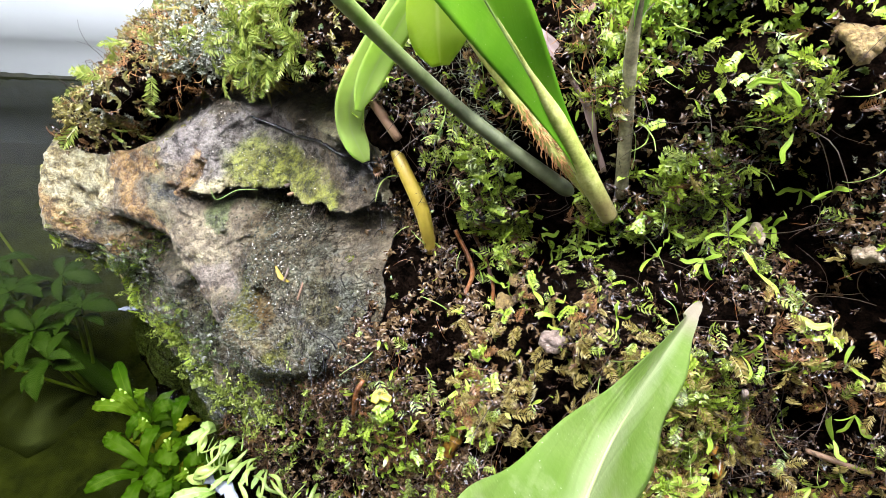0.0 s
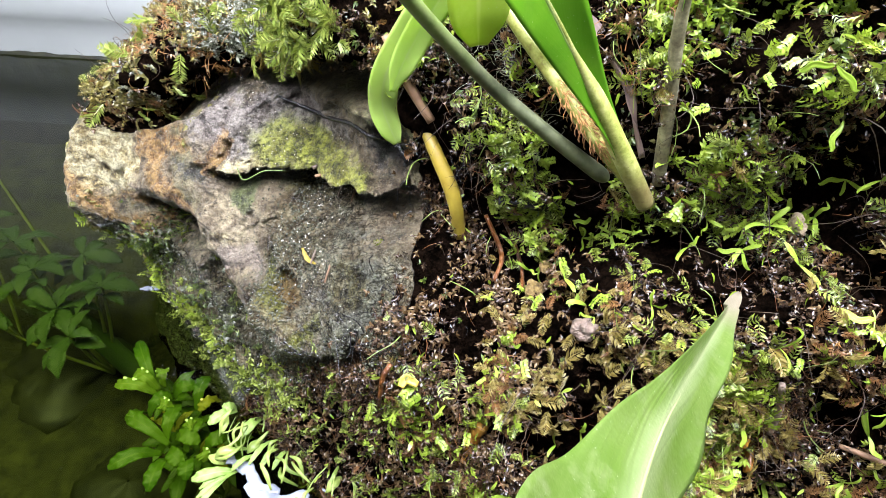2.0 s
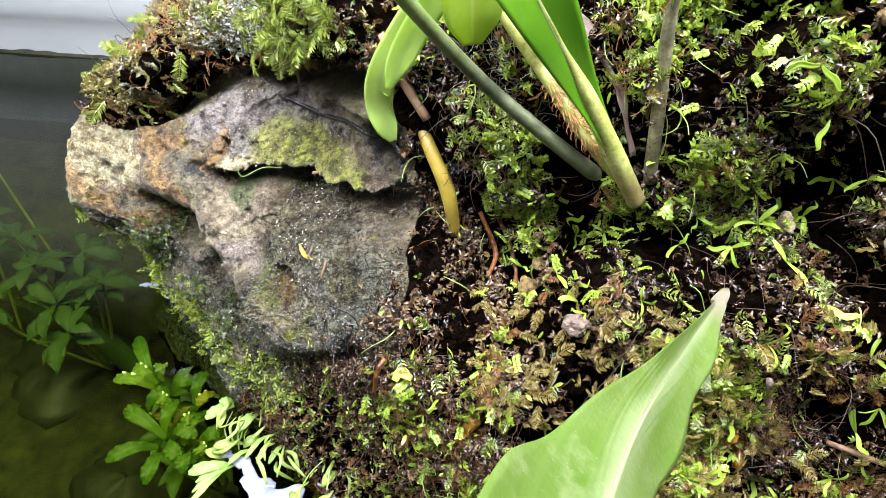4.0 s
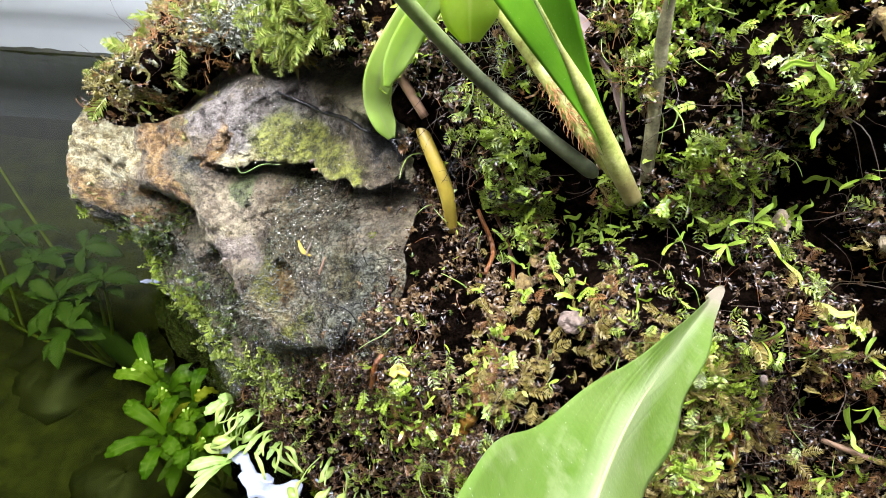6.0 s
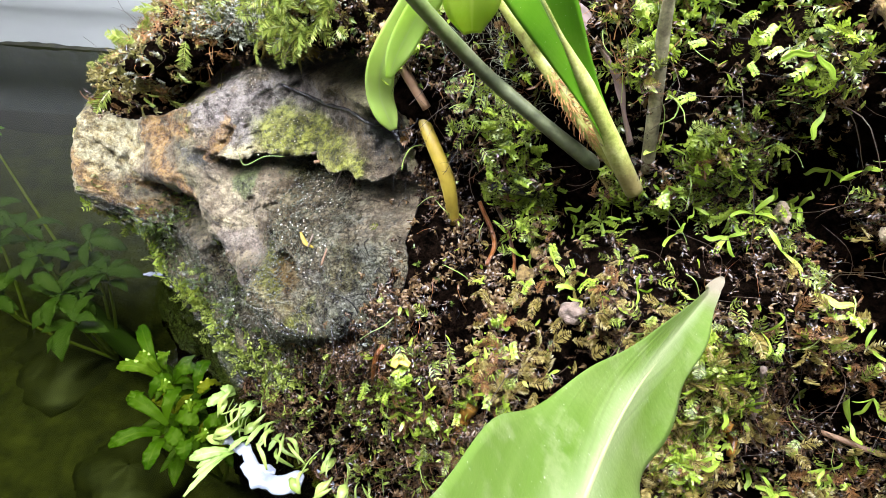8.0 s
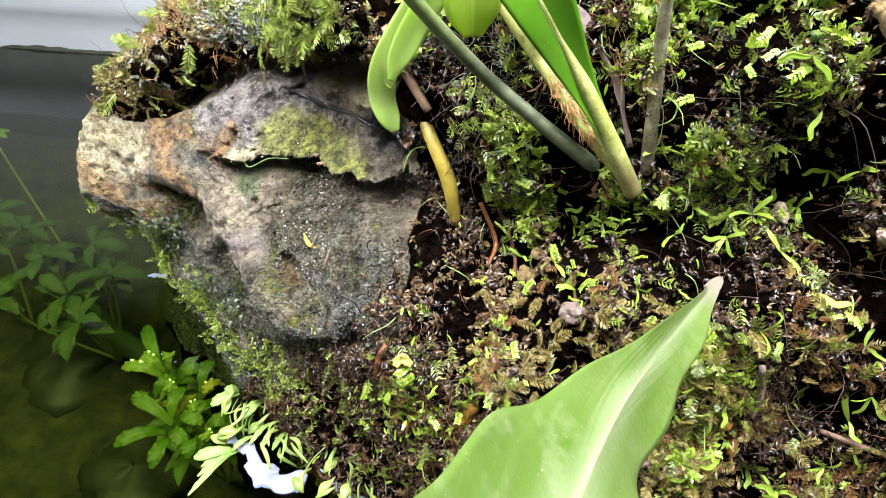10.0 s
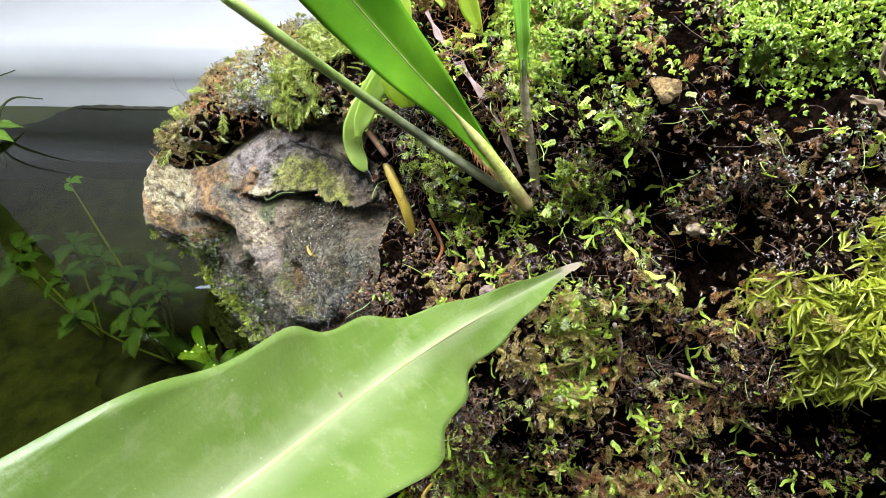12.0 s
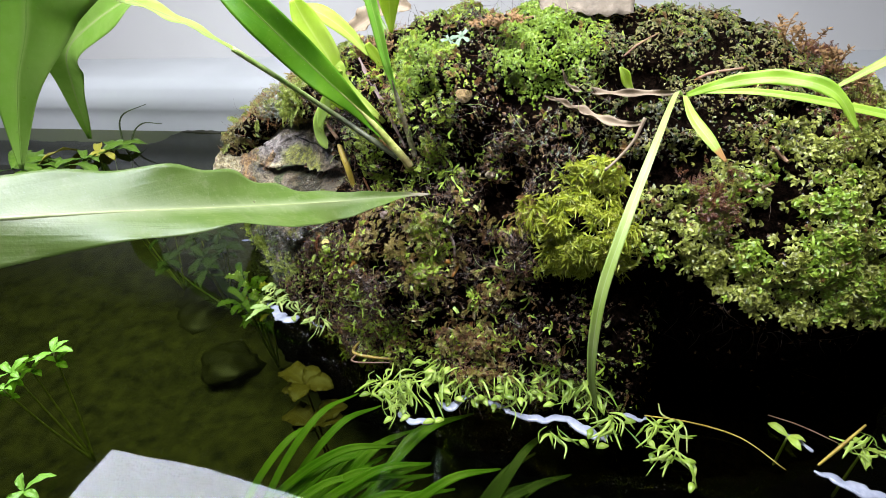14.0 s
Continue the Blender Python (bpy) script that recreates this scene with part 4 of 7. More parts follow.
def leaflet(length, wide, up, droop, yaw, pitch, at=(0, 0, 0), pieces=1):
    """One pointed leaflet of four triangles (or a longer oval), starting at a point, pointing yaw round z and pitch up."""
    if pieces == 1:
        v = np.array([(0, 0, 0), (0.45, -0.5, 0.14), (0.45, 0.5, 0.14), (1, 0, -0.10)])
        f = np.array([(0, 1, 3), (0, 3, 2)])
    elif pieces == 2:
        v = np.array([(0, 0, 0), (0.36, -0.5, 0.11), (0.36, 0.5, 0.11), (0.40, 0, 0.02), (0.72, -0.34, 0.06), (0.72, 0.34, 0.06), (1, 0, -0.16)])
        f = np.array([(0, 1, 3), (0, 3, 2), (1, 4, 3), (3, 5, 2), (3, 4, 6), (3, 6, 5)])
    else:
        t = np.linspace(0, 1, pieces + 2)[1:-1]
        wv = np.sin(np.pi * t**0.85) ** 0.6 * 0.5
        v = np.vstack([(0, 0, 0)] + [[(a, -b, -droop * a * a), (a, b, -droop * a * a)] for a, b in zip(t, wv)] + [(1, 0, -droop)])
        f = [(0, 1, 2)] + [q for k in range(pieces - 1) for q in ((1 + 2 * k, 3 + 2 * k, 4 + 2 * k), (1 + 2 * k, 4 + 2 * k, 2 + 2 * k))] + [(2 * pieces - 1, 2 * pieces + 1, 2 * pieces)]
        f = np.array(f)
    v = v * (length, wide, length)
    cp, sp, cy, sy = math.cos(pitch), math.sin(pitch), math.cos(yaw), math.sin(yaw)
    v = v @ np.array([(cp, 0, -sp), (0, 1, 0), (sp, 0, cp)]).T * (1, 1, 1)
    v = np.stack([v[:, 0], v[:, 1], v[:, 2]], -1)
    v = v @ np.array([(cy, -sy, 0), (sy, cy, 0), (0, 0, 1)]).T + np.array(at)
    return v, f


def gather(geos):
    vs, fs, k = [], [], 0
    for v, f in geos:
        vs.append(v), fs.append(f + k)
        k += len(v)
    return np.vstack(vs), np.vstack(fs)


def rosette(leaves, wide, pitch, seed, layers=2, pieces=1):
    r = random.Random(seed)
    g = []
    for a in range(leaves):
        lay = a % layers
        g.append(leaflet(1.0 - 0.3 * lay + r.uniform(-0.15, 0.1), wide, 0, 0, 2 * math.pi * a / leaves * 1.0 + r.uniform(-0.3, 0.3), -(pitch + 0.4 * lay + r.uniform(-0.2, 0.2)), (0, 0, 0.12 * lay), pieces))
    return gather(g)


def frond(pairs, seed, broad=1.0):
    """A flat feathery frond along x."""
    r = random.Random(seed)
    g = []
    for k in range(pairs):
        t = (k + 0.6) / pairs
        size = 0.32 * math.sin(math.pi * (0.15 + 0.8 * t)) + 0.04
        for side in (-1, 1):
            g.append(leaflet(size * r.uniform(0.8, 1.15) * broad ** 0.5, 0.075 * broad, 0, 0, side * r.uniform(0.75, 1.05), r.uniform(-0.2, 0.25), (t * 0.9, 0, 0.12 * t * (1 - t) * 2 - 0.12 * t * t)))
    g.append((np.array([(0, -0.015, 0), (0, 0.015, 0), (0.5, 0.012, 0.05), (0.5, -0.012, 0.05), (1.0, 0, -0.1)]), np.array([(0, 1, 2), (0, 2, 3), (3, 2, 4)])))
    return gather(g)


def chain(pairs, seed):
    """A creeping shoot along x with two rows of overlapping rounded leaflets."""
    r = random.Random(seed)
    g = []
    for k in range(pairs):
        t = (k + 0.3) / pairs
        for side in (-1, 1):
            g.append(leaflet(0.24 * r.uniform(0.85, 1.15), 0.15, 0, 0, side * r.uniform(0.9, 1.2), r.uniform(-0.25, 0.1), (t * 0.85, 0.0, 0.18 * t * (1 - t) * 2), 2))
    g.append((np.array([(0, -0.015, 0), (0, 0.015, 0), (0.5, 0.012, 0.08), (0.5, -0.012, 0.08), (0.95, 0, 0.0)]), np.array([(0, 1, 2), (0, 2, 3), (3, 2, 4)])))
    return gather(g)


def sprig(leaves, seed, wide=0.16, size=0.3):
    """An upright shoot along z with leaflets all round."""
    r = random.Random(seed)
    g = []
    for k in range(leaves):
        t = (k + 1) / leaves
        g.append(leaflet(size * (1.1 - 0.4 * t) * r.uniform(0.8, 1.2), wide, 0, 0, 2.4 * k + r.uniform(-0.3, 0.3), -(0.35 + 0.5 * t), (0.05 * math.sin(3 * t), 0, t * 0.9)))
    g.append((np.array([(-0.02, 0, 0), (0.02, 0.01, 0), (0, -0.02, 0), (0.04, 0, 0.95)]), np.array([(0, 1, 3), (1, 2, 3), (2, 0, 3)])))
    return gather(g)


def moss(name, label, material, templates, weight, count, size, spread=0.5, upward=0.3, flat=False, lift=0.0):
    """Strews shoots over the rock as one mesh. flat: fronds that lie along the surface."""
    geos = []
    per = count // len(templates)
    for tpl in templates:
        p, n = scatter(weight, per)
        rnd = RNG.normal(0, 1, (per, 3))
        s = RNG.uniform(size[0], size[1], per)
        if flat:
            d = rnd - n * (rnd * n).sum(1)[:, None]
            d = unit(d) + n * RNG.uniform(0.0, 0.7, (per, 1)) + np.array([0, -0.3, 0.1])
            turns = frames(d, n + 0.3 * RNG.normal(0, 1, (per, 3)))
        else:
            z = unit(n + spread * rnd + np.array([0, 0, upward]))
            y = unit(np.cross(z, RNG.normal(0, 1, (per, 3))))
            turns = np.stack([np.cross(y, z), y, z], -1)
        geos.append(strew(tpl, p + n * lift, turns, s))
    v, f = gather(geos)
    ob = new(name, mesh_of(name, v, f, material, None, templates is not FRONDS))
    return tagged(ob, label, "moss", kind="stuff")


GAPS = gaps(GB)
cover = (1 - bare) * (1 - 0.97 * GAPS)
lumps = np.clip(0.5 + 0.9 * PATCHY, 0.05, 1.5)
lumps2 = np.clip(0.4 + 1.0 * PATCHY2, 0.0, 1.5)
mid = smooth01(-0.04, 0.0, gx) * smooth01(0.28, 0.2, gx)
high = smooth01(0.15, 0.2, gz)
right = smooth01(0.25, 0.30, gx) * (1 - 0.8 * gaps(GB))
brow = smooth01(-0.006, 0.006, gz - brow_edge(gx))
hollow = smooth01(0.265, 0.29, gx) * (1 - brow)
star_w = np.exp(-((((gx - 0.222) / 0.036) ** 2 + ((gz - 0.152) / 0.038) ** 2) ** 2)) * face_front
cush_w = np.exp(-((((gx - 0.185) / 0.036) ** 2 + ((gz - 0.262) / 0.025) ** 2) ** 2)) * face_front
special = np.clip(1 - 1.2 * star_w - cush_w, 0, 1)

R_STAR = [rosette(7, 0.50, 0.55, s, 2, 2) for s in (1, 2, 3)]
R_BROWN = [rosette(6, 0.38, 0.45, s, 2, 2) for s in (21, 22, 23, 24)]
R_GREEN = [rosette(7, 0.36, 0.35, s, 2, 2) for s in (31, 32, 33)]
R_FINE = [rosette(7, 0.42, 0.75, s) for s in (4, 5)]
R_LONG = [rosette(10, 0.115, 0.75, s, 3) for s in (6, 7, 8)]
FRONDS = [frond(12, s, 0.9) for s in (1, 2, 3, 4)]
TUFTS = [frond(5, s, 1.5) for s in (11, 12, 13)]
SPRIGS = [sprig(14, s, 0.13, 0.30) for s in (1, 2, 3, 4)]
OVALS = [leaflet(1, 0.34, 0, 0.25, 0, -0.2, pieces=4), leaflet(1, 0.26, 0, 0.5, 0, -0.5, pieces=4)]
CHAINS = [chain(7, s) for s in (51, 52, 53)]

near = smooth01(0.27, 0.16, gx)
nose = smooth01(-0.02, -0.05, gx) * smooth01(0.108, 0.12, gz)
over = gz - np.interp(gx, [-0.19, -0.166, -0.142, -0.123, -0.107, -0.089, -0.06, -0.03], [0.112, 0.116, 0.134, 0.151, 0.163, 0.170, 0.180, 0.187])
hang = smooth01(0.008, 0.014, over)
ridge = smooth01(0.2, 0.24, gz)
path_a = along(gx, gz, [(-0.012, 0.218), (0.03, 0.19), (0.040, 0.181)])
free = (1 - 0.93 * np.exp(-((path_a / 0.011) ** 4))) * (1 - 0.9 * blob(gx, gz, 0.071, 0.208, 0.012, 0.024)) * (1 - 0.9 * np.exp(-((along(gx, gz, [(-0.018, 0.178), (-0.003, 0.155), (0.002, 0.14)]) / 0.006) ** 4)))
lower = smooth01(0.13, 0.1, gz) * mid
upper = blob(gx, gz, 0.11, 0.2, 0.07, 0.03)
lively = sum(blob(gx, gz, a, b, rx * 1.2, rz * 1.2) for a, b, rx, rz in BRIGHTS)
green_w = np.exp(-((((gx - 0.068) / 0.022) ** 2 + ((gz - 0.252) / 0.016) ** 2) ** 2)) * face_front
calm = 1 - 0.82 * smooth01(0.08, 0.13, gx) * smooth01(0.24, 0.2, gx)
brownish = smooth01(0.075, 0.02, gx) * smooth01(0.155, 0.135, gz)
feather = smooth01(0.06, 0.09, gx) * smooth01(0.175, 0.15, gz) * smooth01(0.2, 0.17, gx)
moss("dark_moss", "dark wet brown-black moss covering the rock", M_MOSS_DARK, SPRIGS, free * cover * special * (0.4 + lumps) * (1 - 0.8 * hollow) * (0.08 + 0.92 * near) * (1 - 0.7 * ridge) * (1 - 0.92 * nose), 9000, (0.0038, 0.0078), 0.7, 0.2)
moss("brown_star_moss", "glistening red-brown starry moss shoots with pale tips", M_MOSS_ROSY, R_BROWN, free * cover * special * (0.35 + lumps2) * (0.05 + 0.3 * near + 1.3 * brownish * smooth01(-0.05, -0.035, gx + 0.4 * (gz - 0.09))) * (1 - 0.85 * ridge) * (1 - 0.8 * nose) * (1 - 0.9 * hollow), 12500, (0.0016, 0.0034), 0.6, 0.3, lift=0.0022)
moss("brown_moss", "withered brown moss among the dark shoots", M_MOSS_BROWN, FRONDS, free * cover * special * np.clip(PATCHY2 + 0.1, 0, 1) * (0.12 + mid * (1 - 0.6 * high) + 0.32 * feather + 0.2 * nose) * (1 - hollow), 2100, (0.004, 0.009), flat=True, lift=0.002)
moss("fern_moss", "feathery yellow-green fern moss on the rock", M_MOSS_FERN, FRONDS[:2] + TUFTS, free * cover * special * (0.14 * lumps2 + 0.8 * lumps2 * blob(gx, gz, 0.035, 0.165, 0.05, 0.03) + 0.3 * lumps2 * feather + 0.12 * lower + 0.5 * lumps2 * upper + 1.3 * lively) * calm * (1 - hollow) * (1 - nose), 2200, (0.004, 0.009), flat=True, lift=0.003)
moss("feather_moss", "straw-coloured feathery fronds drooping over the moss", M_MOSS_STRAW, FRONDS, cover * feather * lumps2 + 0.3 * cover * upper * lumps2, 260, (0.005, 0.011), flat=True, lift=0.005)
moss("leafy_shoots", "creeping shoots with two rows of fresh green leaflets", M_MOSS_GREEN, CHAINS, free * cover * special * (1.2 * lively + 0.8 * lumps2 * blob(gx, gz, 0.03, 0.165, 0.055, 0.025) + 0.35 * mid * lumps2 + 0.6 * upper * lumps2 + 0.5 * lower * lumps2) * calm * (1 - hollow) * (1 - nose), 620, (0.004, 0.009), flat=True, lift=0.004)
moss("fern_moss", "flattened yellow-green fern moss overhanging the rock's nose", M_MOSS_PALEFERN, FRONDS, cover * nose * (0.03 + smooth01(-0.076, -0.058, gx)) * smooth01(0.008, 0.014, over) * free, 460, (0.008, 0.016), flat=True, lift=0.006)
moss("bright_leaflets", "small bright green leaflets dotted over the moss", M_MOSS_GREEN, OVALS, free * cover * special * (mid * (1 - 0.3 * high) * lumps2 + 1.1 * lower * (0.2 + lumps2) + 1.2 * blob(gx, gz, 0.14, 0.03, 0.08, 0.04) + 0.5 * upper * lumps2 + 1.4 * lively + 0.12) * calm * (1 - hollow) * (1 - nose), 2300, (0.0022, 0.005), 0.9, 0.1, lift=0.004)
moss("green_star_moss", "bright green starry moss shoots", M_MOSS_GREEN, R_GREEN, free * cover * special * np.clip(PATCHY2, 0, 1) * (0.25 * mid + 0.2 * upper + 2.0 * lively) * calm * (1 - hollow) * (1 - nose), 1500, (0.002, 0.0038), 0.7, 0.2, lift=0.004)
moss("deep_green_moss", "deep green moss in cushions on the rock", M_MOSS_DEEP, R_FINE, cover * special * (high * lumps * 1.2 + 0.08) * (1 - hollow) * smooth01(-0.06, 0.0, gx) * free, 10000, (0.002, 0.0036), 0.6, 0.3)
moss("golden_moss", "golden-brown moss shoots on the rock's nose", M_MOSS_GOLD, SPRIGS, cover * nose * hang * np.clip(0.25 + 1.2 * PATCHY2, 0, 1), 1900, (0.004, 0.008), 0.7, 0.2, lift=0.002)
moss("green_cushion", "rounded cushion of bright green moss beside the fern", M_MOSS_CUSHION, R_FINE, green_w * (0.3 + lumps2), 4500, (0.0018, 0.0034), 0.5, 0.4, lift=0.002)
moss("straw_moss", "tan withered moss strands over the dark shoots", M_MOSS_STRAW, FRONDS, cover * blob(gx, gz, 0.055, 0.122, 0.035, 0.018) + 0.2 * cover * blob(gx, gz, 0.1, 0.09, 0.04, 0.02), 300, (0.005, 0.010), flat=True, lift=0.003)
moss("star_moss", "cushion of yellow-green star moss on the rock", M_MOSS_STAR, R_LONG, star_w * np.clip(0.35 + PATCHY2 + 0.3 * PATCHY, 0.02, 1), 2600, (0.0065, 0.0135), 0.5, 0.45, lift=0.004)
moss("cushion_moss", "bright lime cushion moss near the top", M_MOSS_CUSHION, R_FINE, cush_w + 0.5 * blob(gx, gz, 0.10, 0.25, 0.03, 0.02) * lumps2, 7000, (0.0018, 0.0034), 0.5, 0.4, lift=0.003)
moss("olive_moss", "fine olive moss over the ridge of the rock", M_MOSS_OLIVE, R_FINE, cover * smooth01(0.19, 0.25, gx) * smooth01(0.16, 0.2, gz) + 0.25 * high * cover * smooth01(0.0, 0.1, gx) * free, 13500, (0.0018, 0.0034), 0.6, 0.3)
moss("liverwort", "olive-green leafy rosettes overhanging the hollow", M_MOSS_LIVER, R_STAR, right * brow * smooth01(0.22, 0.17, gz) * (0.15 + lumps), 5000, (0.0030, 0.0058), 0.6, 0.0, lift=0.003)
moss("liverwort_fresh", "fresh yellow-green rosettes on the moss brow", M_MOSS_CUSHION, R_STAR, right * brow * smooth01(0.2, 0.13, gz) * np.clip(PATCHY2, 0, 1), 1300, (0.003, 0.0058), 0.5, 0.0, lift=0.005)
moss("red_moss", "tufts of dark red moss on the rock", M_MOSS_RED, SPRIGS, (blob(gx, gz, 0.315, 0.165, 0.018, 0.016) + 0.7 * blob(gx, gz, 0.43, 0.21, 0.03, 0.02)) * np.clip(0.1 + PATCHY2, 0, 1), 520, (0.005, 0.010), 0.7, 0.3, lift=0.005)
moss("grey_moss", "grey-white matted moss on the rock's nose", M_MOSS_GREY, SPRIGS, cover * free * hang * (0.10 * nose * (0.3 + lumps2) + 3.5 * blob(gx, gz, -0.09, 0.184, 0.026, 0.012) + 0.15 * blob(gx, gz, 0.2, 0.205, 0.04, 0.02) + 0.3 * blob(gx, gz, 0.27, 0.19, 0.05, 0.03)), 2800, (0.003, 0.0062), 0.6, 0.3)
moss("grey_mat", "matted grey-white moss with glistening tips over the rock's gap", M_MOSS_GREY, SPRIGS + R_FINE, blob(gx, gz, -0.084, 0.174, 0.018, 0.010) * hang * face_front, 520, (0.003, 0.0055), 0.7, 0.2, lift=0.005)
moss("nose_moss", "yellow-green moss spreading over the pale end of the rock", M_MOSS_OLIVE, R_FINE + R_STAR, (blob(gx, gz, -0.172, 0.142, 0.022, 0.009) + 0.8 * blob(gx, gz, -0.15, 0.148, 0.012, 0.009) + 0.5 * blob(gx, gz, -0.195, 0.05, 0.012, 0.02)) * np.clip(0.25 + PATCHY2, 0, 1) * face_front, 900, (0.0025, 0.0055), 0.7, 0.1)
cheek = np.exp(-((along(gx, gz, [(-0.195, 0.045), (-0.165, 0.056), (-0.138, 0.055), (-0.118, 0.05)]) / 0.017) ** 2)) * face_front * np.clip(0.25 + PATCHY2, 0, 1)
moss("cheek_moss", "dark wet moss on the shaded flank of the rock", M_MOSS_DEEP, SPRIGS + TUFTS, cheek, 520, (0.003, 0.007), 0.7, -0.1)
moss("cheek_moss", "yellow-green moss shoots on the shaded flank of the rock", M_MOSS_FERN, TUFTS + FRONDS[:1], cheek * np.clip(0.3 + PATCHY, 0, 1), 220, (0.004, 0.009), 0.7, -0.1)
# pale specks strewn as painted glints of the wet flank
moss("cheek_moss", "pale specks painted for wet glints on the flank of the rock", M_MOSS_GREY, R_FINE, cheek, 260, (0.0012, 0.0026), 0.7, 0.1, lift=0.002)
moss("tuft_moss", "pale yellow-brown tufts along the nose's edge", M_MOSS_STRAW, R_LONG, cover * nose * smooth01(0.17, 0.19, gz) * np.clip(PATCHY2 + 0.2, 0, 1) * (1 - 0.8 * smooth01(-0.085, -0.06, gx)), 800, (0.006, 0.013), 0.6, 0.2, lift=0.002)
moss("shore_moss", "green moss at the foot of the bare rock", M_MOSS_FERN, SPRIGS + CHAINS, blob(gx, gz, -0.13, 0.03, 0.05, 0.010) + 1.2 * blob(gx, gz, -0.075, 0.042, 0.022, 0.012) + 0.8 * blob(gx, gz, -0.04, 0.055, 0.02, 0.02), 420, (0.005, 0.011), 0.7, 0.0)


def dome():
    """A small rounded grain, half sunk."""
    a = np.arange(6) * math.pi / 3
    rings = [np.stack([np.cos(a) * r, np.sin(a) * r, 0 * a + h], -1) for r, h in ((1.0, -0.2), (0.66, 0.5))]
    q = quads_of(2, 6, True)
    f = np.vstack([q[:, :3], q[:, [0, 2, 3]], [(6 + i, 6 + (i + 1) % 6, 12) for i in range(6)]])
    return np.vstack(rings + [np.array([[0, 0, 0.72]])]), f


GRAINS = [dome()]
damp = bare * smooth01(0.129, 0.121, gz) * smooth01(0.012, 0.03, gz) * (smooth01(-0.098, -0.085, gx) + 1.3 * smooth01(0.082, 0.072, gz)) * np.clip(0.3 + 1.0 * PATCHY2 + 0.6 * PATCHY + 0.35 * smooth01(-0.062, -0.045, gx), 0.05, 1.2)
moss("wet_grains", "dark glistening grains of algae crust on the wet rock face", M_GRAIN, GRAINS, damp, 8000, (0.0002, 0.00065), 0.6, 0.1)
moss("pale_grains", "pale wet mineral grains on the rock's lip", M_GRAIN_PALE, GRAINS, bare * smooth01(0.1, 0.115, gz) * np.clip(0.15 + PATCHY, 0, 1), 1300, (0.00015, 0.0004), 0.5, 0.1)
margin = np.exp(-((along(gx, gz, [(-0.022, 0.137), (-0.027, 0.11), (-0.034, 0.092), (-0.048, 0.072), (-0.07, 0.05)]) / 0.006) ** 2)) * face_front * np.clip(0.3 + PATCHY2, 0.1, 1)
moss("edge_moss", "dark wet moss creeping onto the bare rock", M_MOSS_DARK, SPRIGS, margin, 420, (0.003, 0.007), 0.7, 0.1)
moss("edge_moss", "small brown moss stars at the edge of the bare rock", M_MOSS_ROSY, R_BROWN, margin, 500, (0.0015, 0.003), 0.7, 0.1, lift=0.002)
moss("edge_moss", "green sprigs at the edge of the bare rock", M_MOSS_FERN, TUFTS + CHAINS, margin, 50, (0.004, 0.008), 0.7, 0.1)
moss("flank_sprigs", "fresh green sprigs hanging from the wet flank of the rock", M_MOSS_GREEN, TUFTS + CHAINS, np.exp(-((along(gx, gz, [(-0.200, 0.05), (-0.185, 0.035), (-0.165, 0.028), (-0.14, 0.03)]) / 0.007) ** 2)) * face_front, 90, (0.005, 0.010), 0.6, -0.5)


def threads(name, label, material, weight, count, length, radius, droop=0.2, wild=0.5):
    """Fine curving fibres on the rock, one mesh."""
    p, n = scatter(weight, count)
    k, sides = 8, 3
    bend = RNG.normal(0, 1, (count, 3))
    d = unit(RNG.normal(0, 1, (count, 3)) + n * 0.5)
    ln = RNG.uniform(length[0], length[1], count)
    pts = [p + n * 0.002]
    for s in range(k - 1):
        d = unit(d + wild * (0.45 * bend + 0.3 * RNG.normal(0, 1, (count, 3))) + n * 0.05 - np.array([0, 0, droop]))
        pts.append(pts[-1] + d * (ln / k)[:, None])
    c = np.stack(pts, 1)
    t = unit(np.gradient(c, axis=1))
    sd = unit(np.cross(t, (0.3, 0.5, 0.8)))
    up = np.cross(sd, t)
    r = RNG.uniform(radius[0], radius[1], count)[:, None, None] * np.linspace(1, 0.4, k)[None, :, None]
    rings = [c + r * (math.cos(a) * sd + math.sin(a) * up) for a in (0, 2.1, 4.2)]
    v = np.stack(rings, 2).reshape(count, k * sides, 3)
    q = quads_of(k, sides, True)
    tri = np.vstack([q[:, :3], q[:, [0, 2, 3]]])
    f = tri[None] + (np.arange(count) * k * sides)[:, None, None]
    ob = new(name, mesh_of(name, v.reshape(-1, 3), f.reshape(-1, 3), material))
    return tagged(ob, label, "roots", kind="stuff")


threads("dark_rootlets", "fine dark rootlets hanging through the moss", M_FIBRE, cover * (0.2 + mid), 1500, (0.012, 0.035), (0.00010, 0.00025))
threads("glistening_rootlets", "wet black rootlets glistening between the moss shoots", M_BLACK, cover * (0.3 + mid) * smooth01(0.26, 0.2, gx) * (1 - nose), 2000, (0.004, 0.012), (0.00008, 0.0002), 0.1, 0.7)
threads("pale_web", "web of pale hair-thin rootlets behind the fern stem", M_WEB, blob(gx, gz, 0.005, 0.208, 0.014, 0.01) , 170, (0.006, 0.014), (0.00008, 0.00018), 0.05, 0.8)
threads("black_rootlets", "black wet rootlets tangled round the yellow root", M_BLACK, (blob(gx, gz, -0.02, 0.165, 0.016, 0.018) + 0.8 * streak([(-0.026, 0.14), (-0.03, 0.115), (-0.045, 0.085)], 0.007)) * face_front * smooth01(-0.04, -0.03, gx), 110, (0.006, 0.02), (0.00012, 0.00035), 0.2, 0.9)
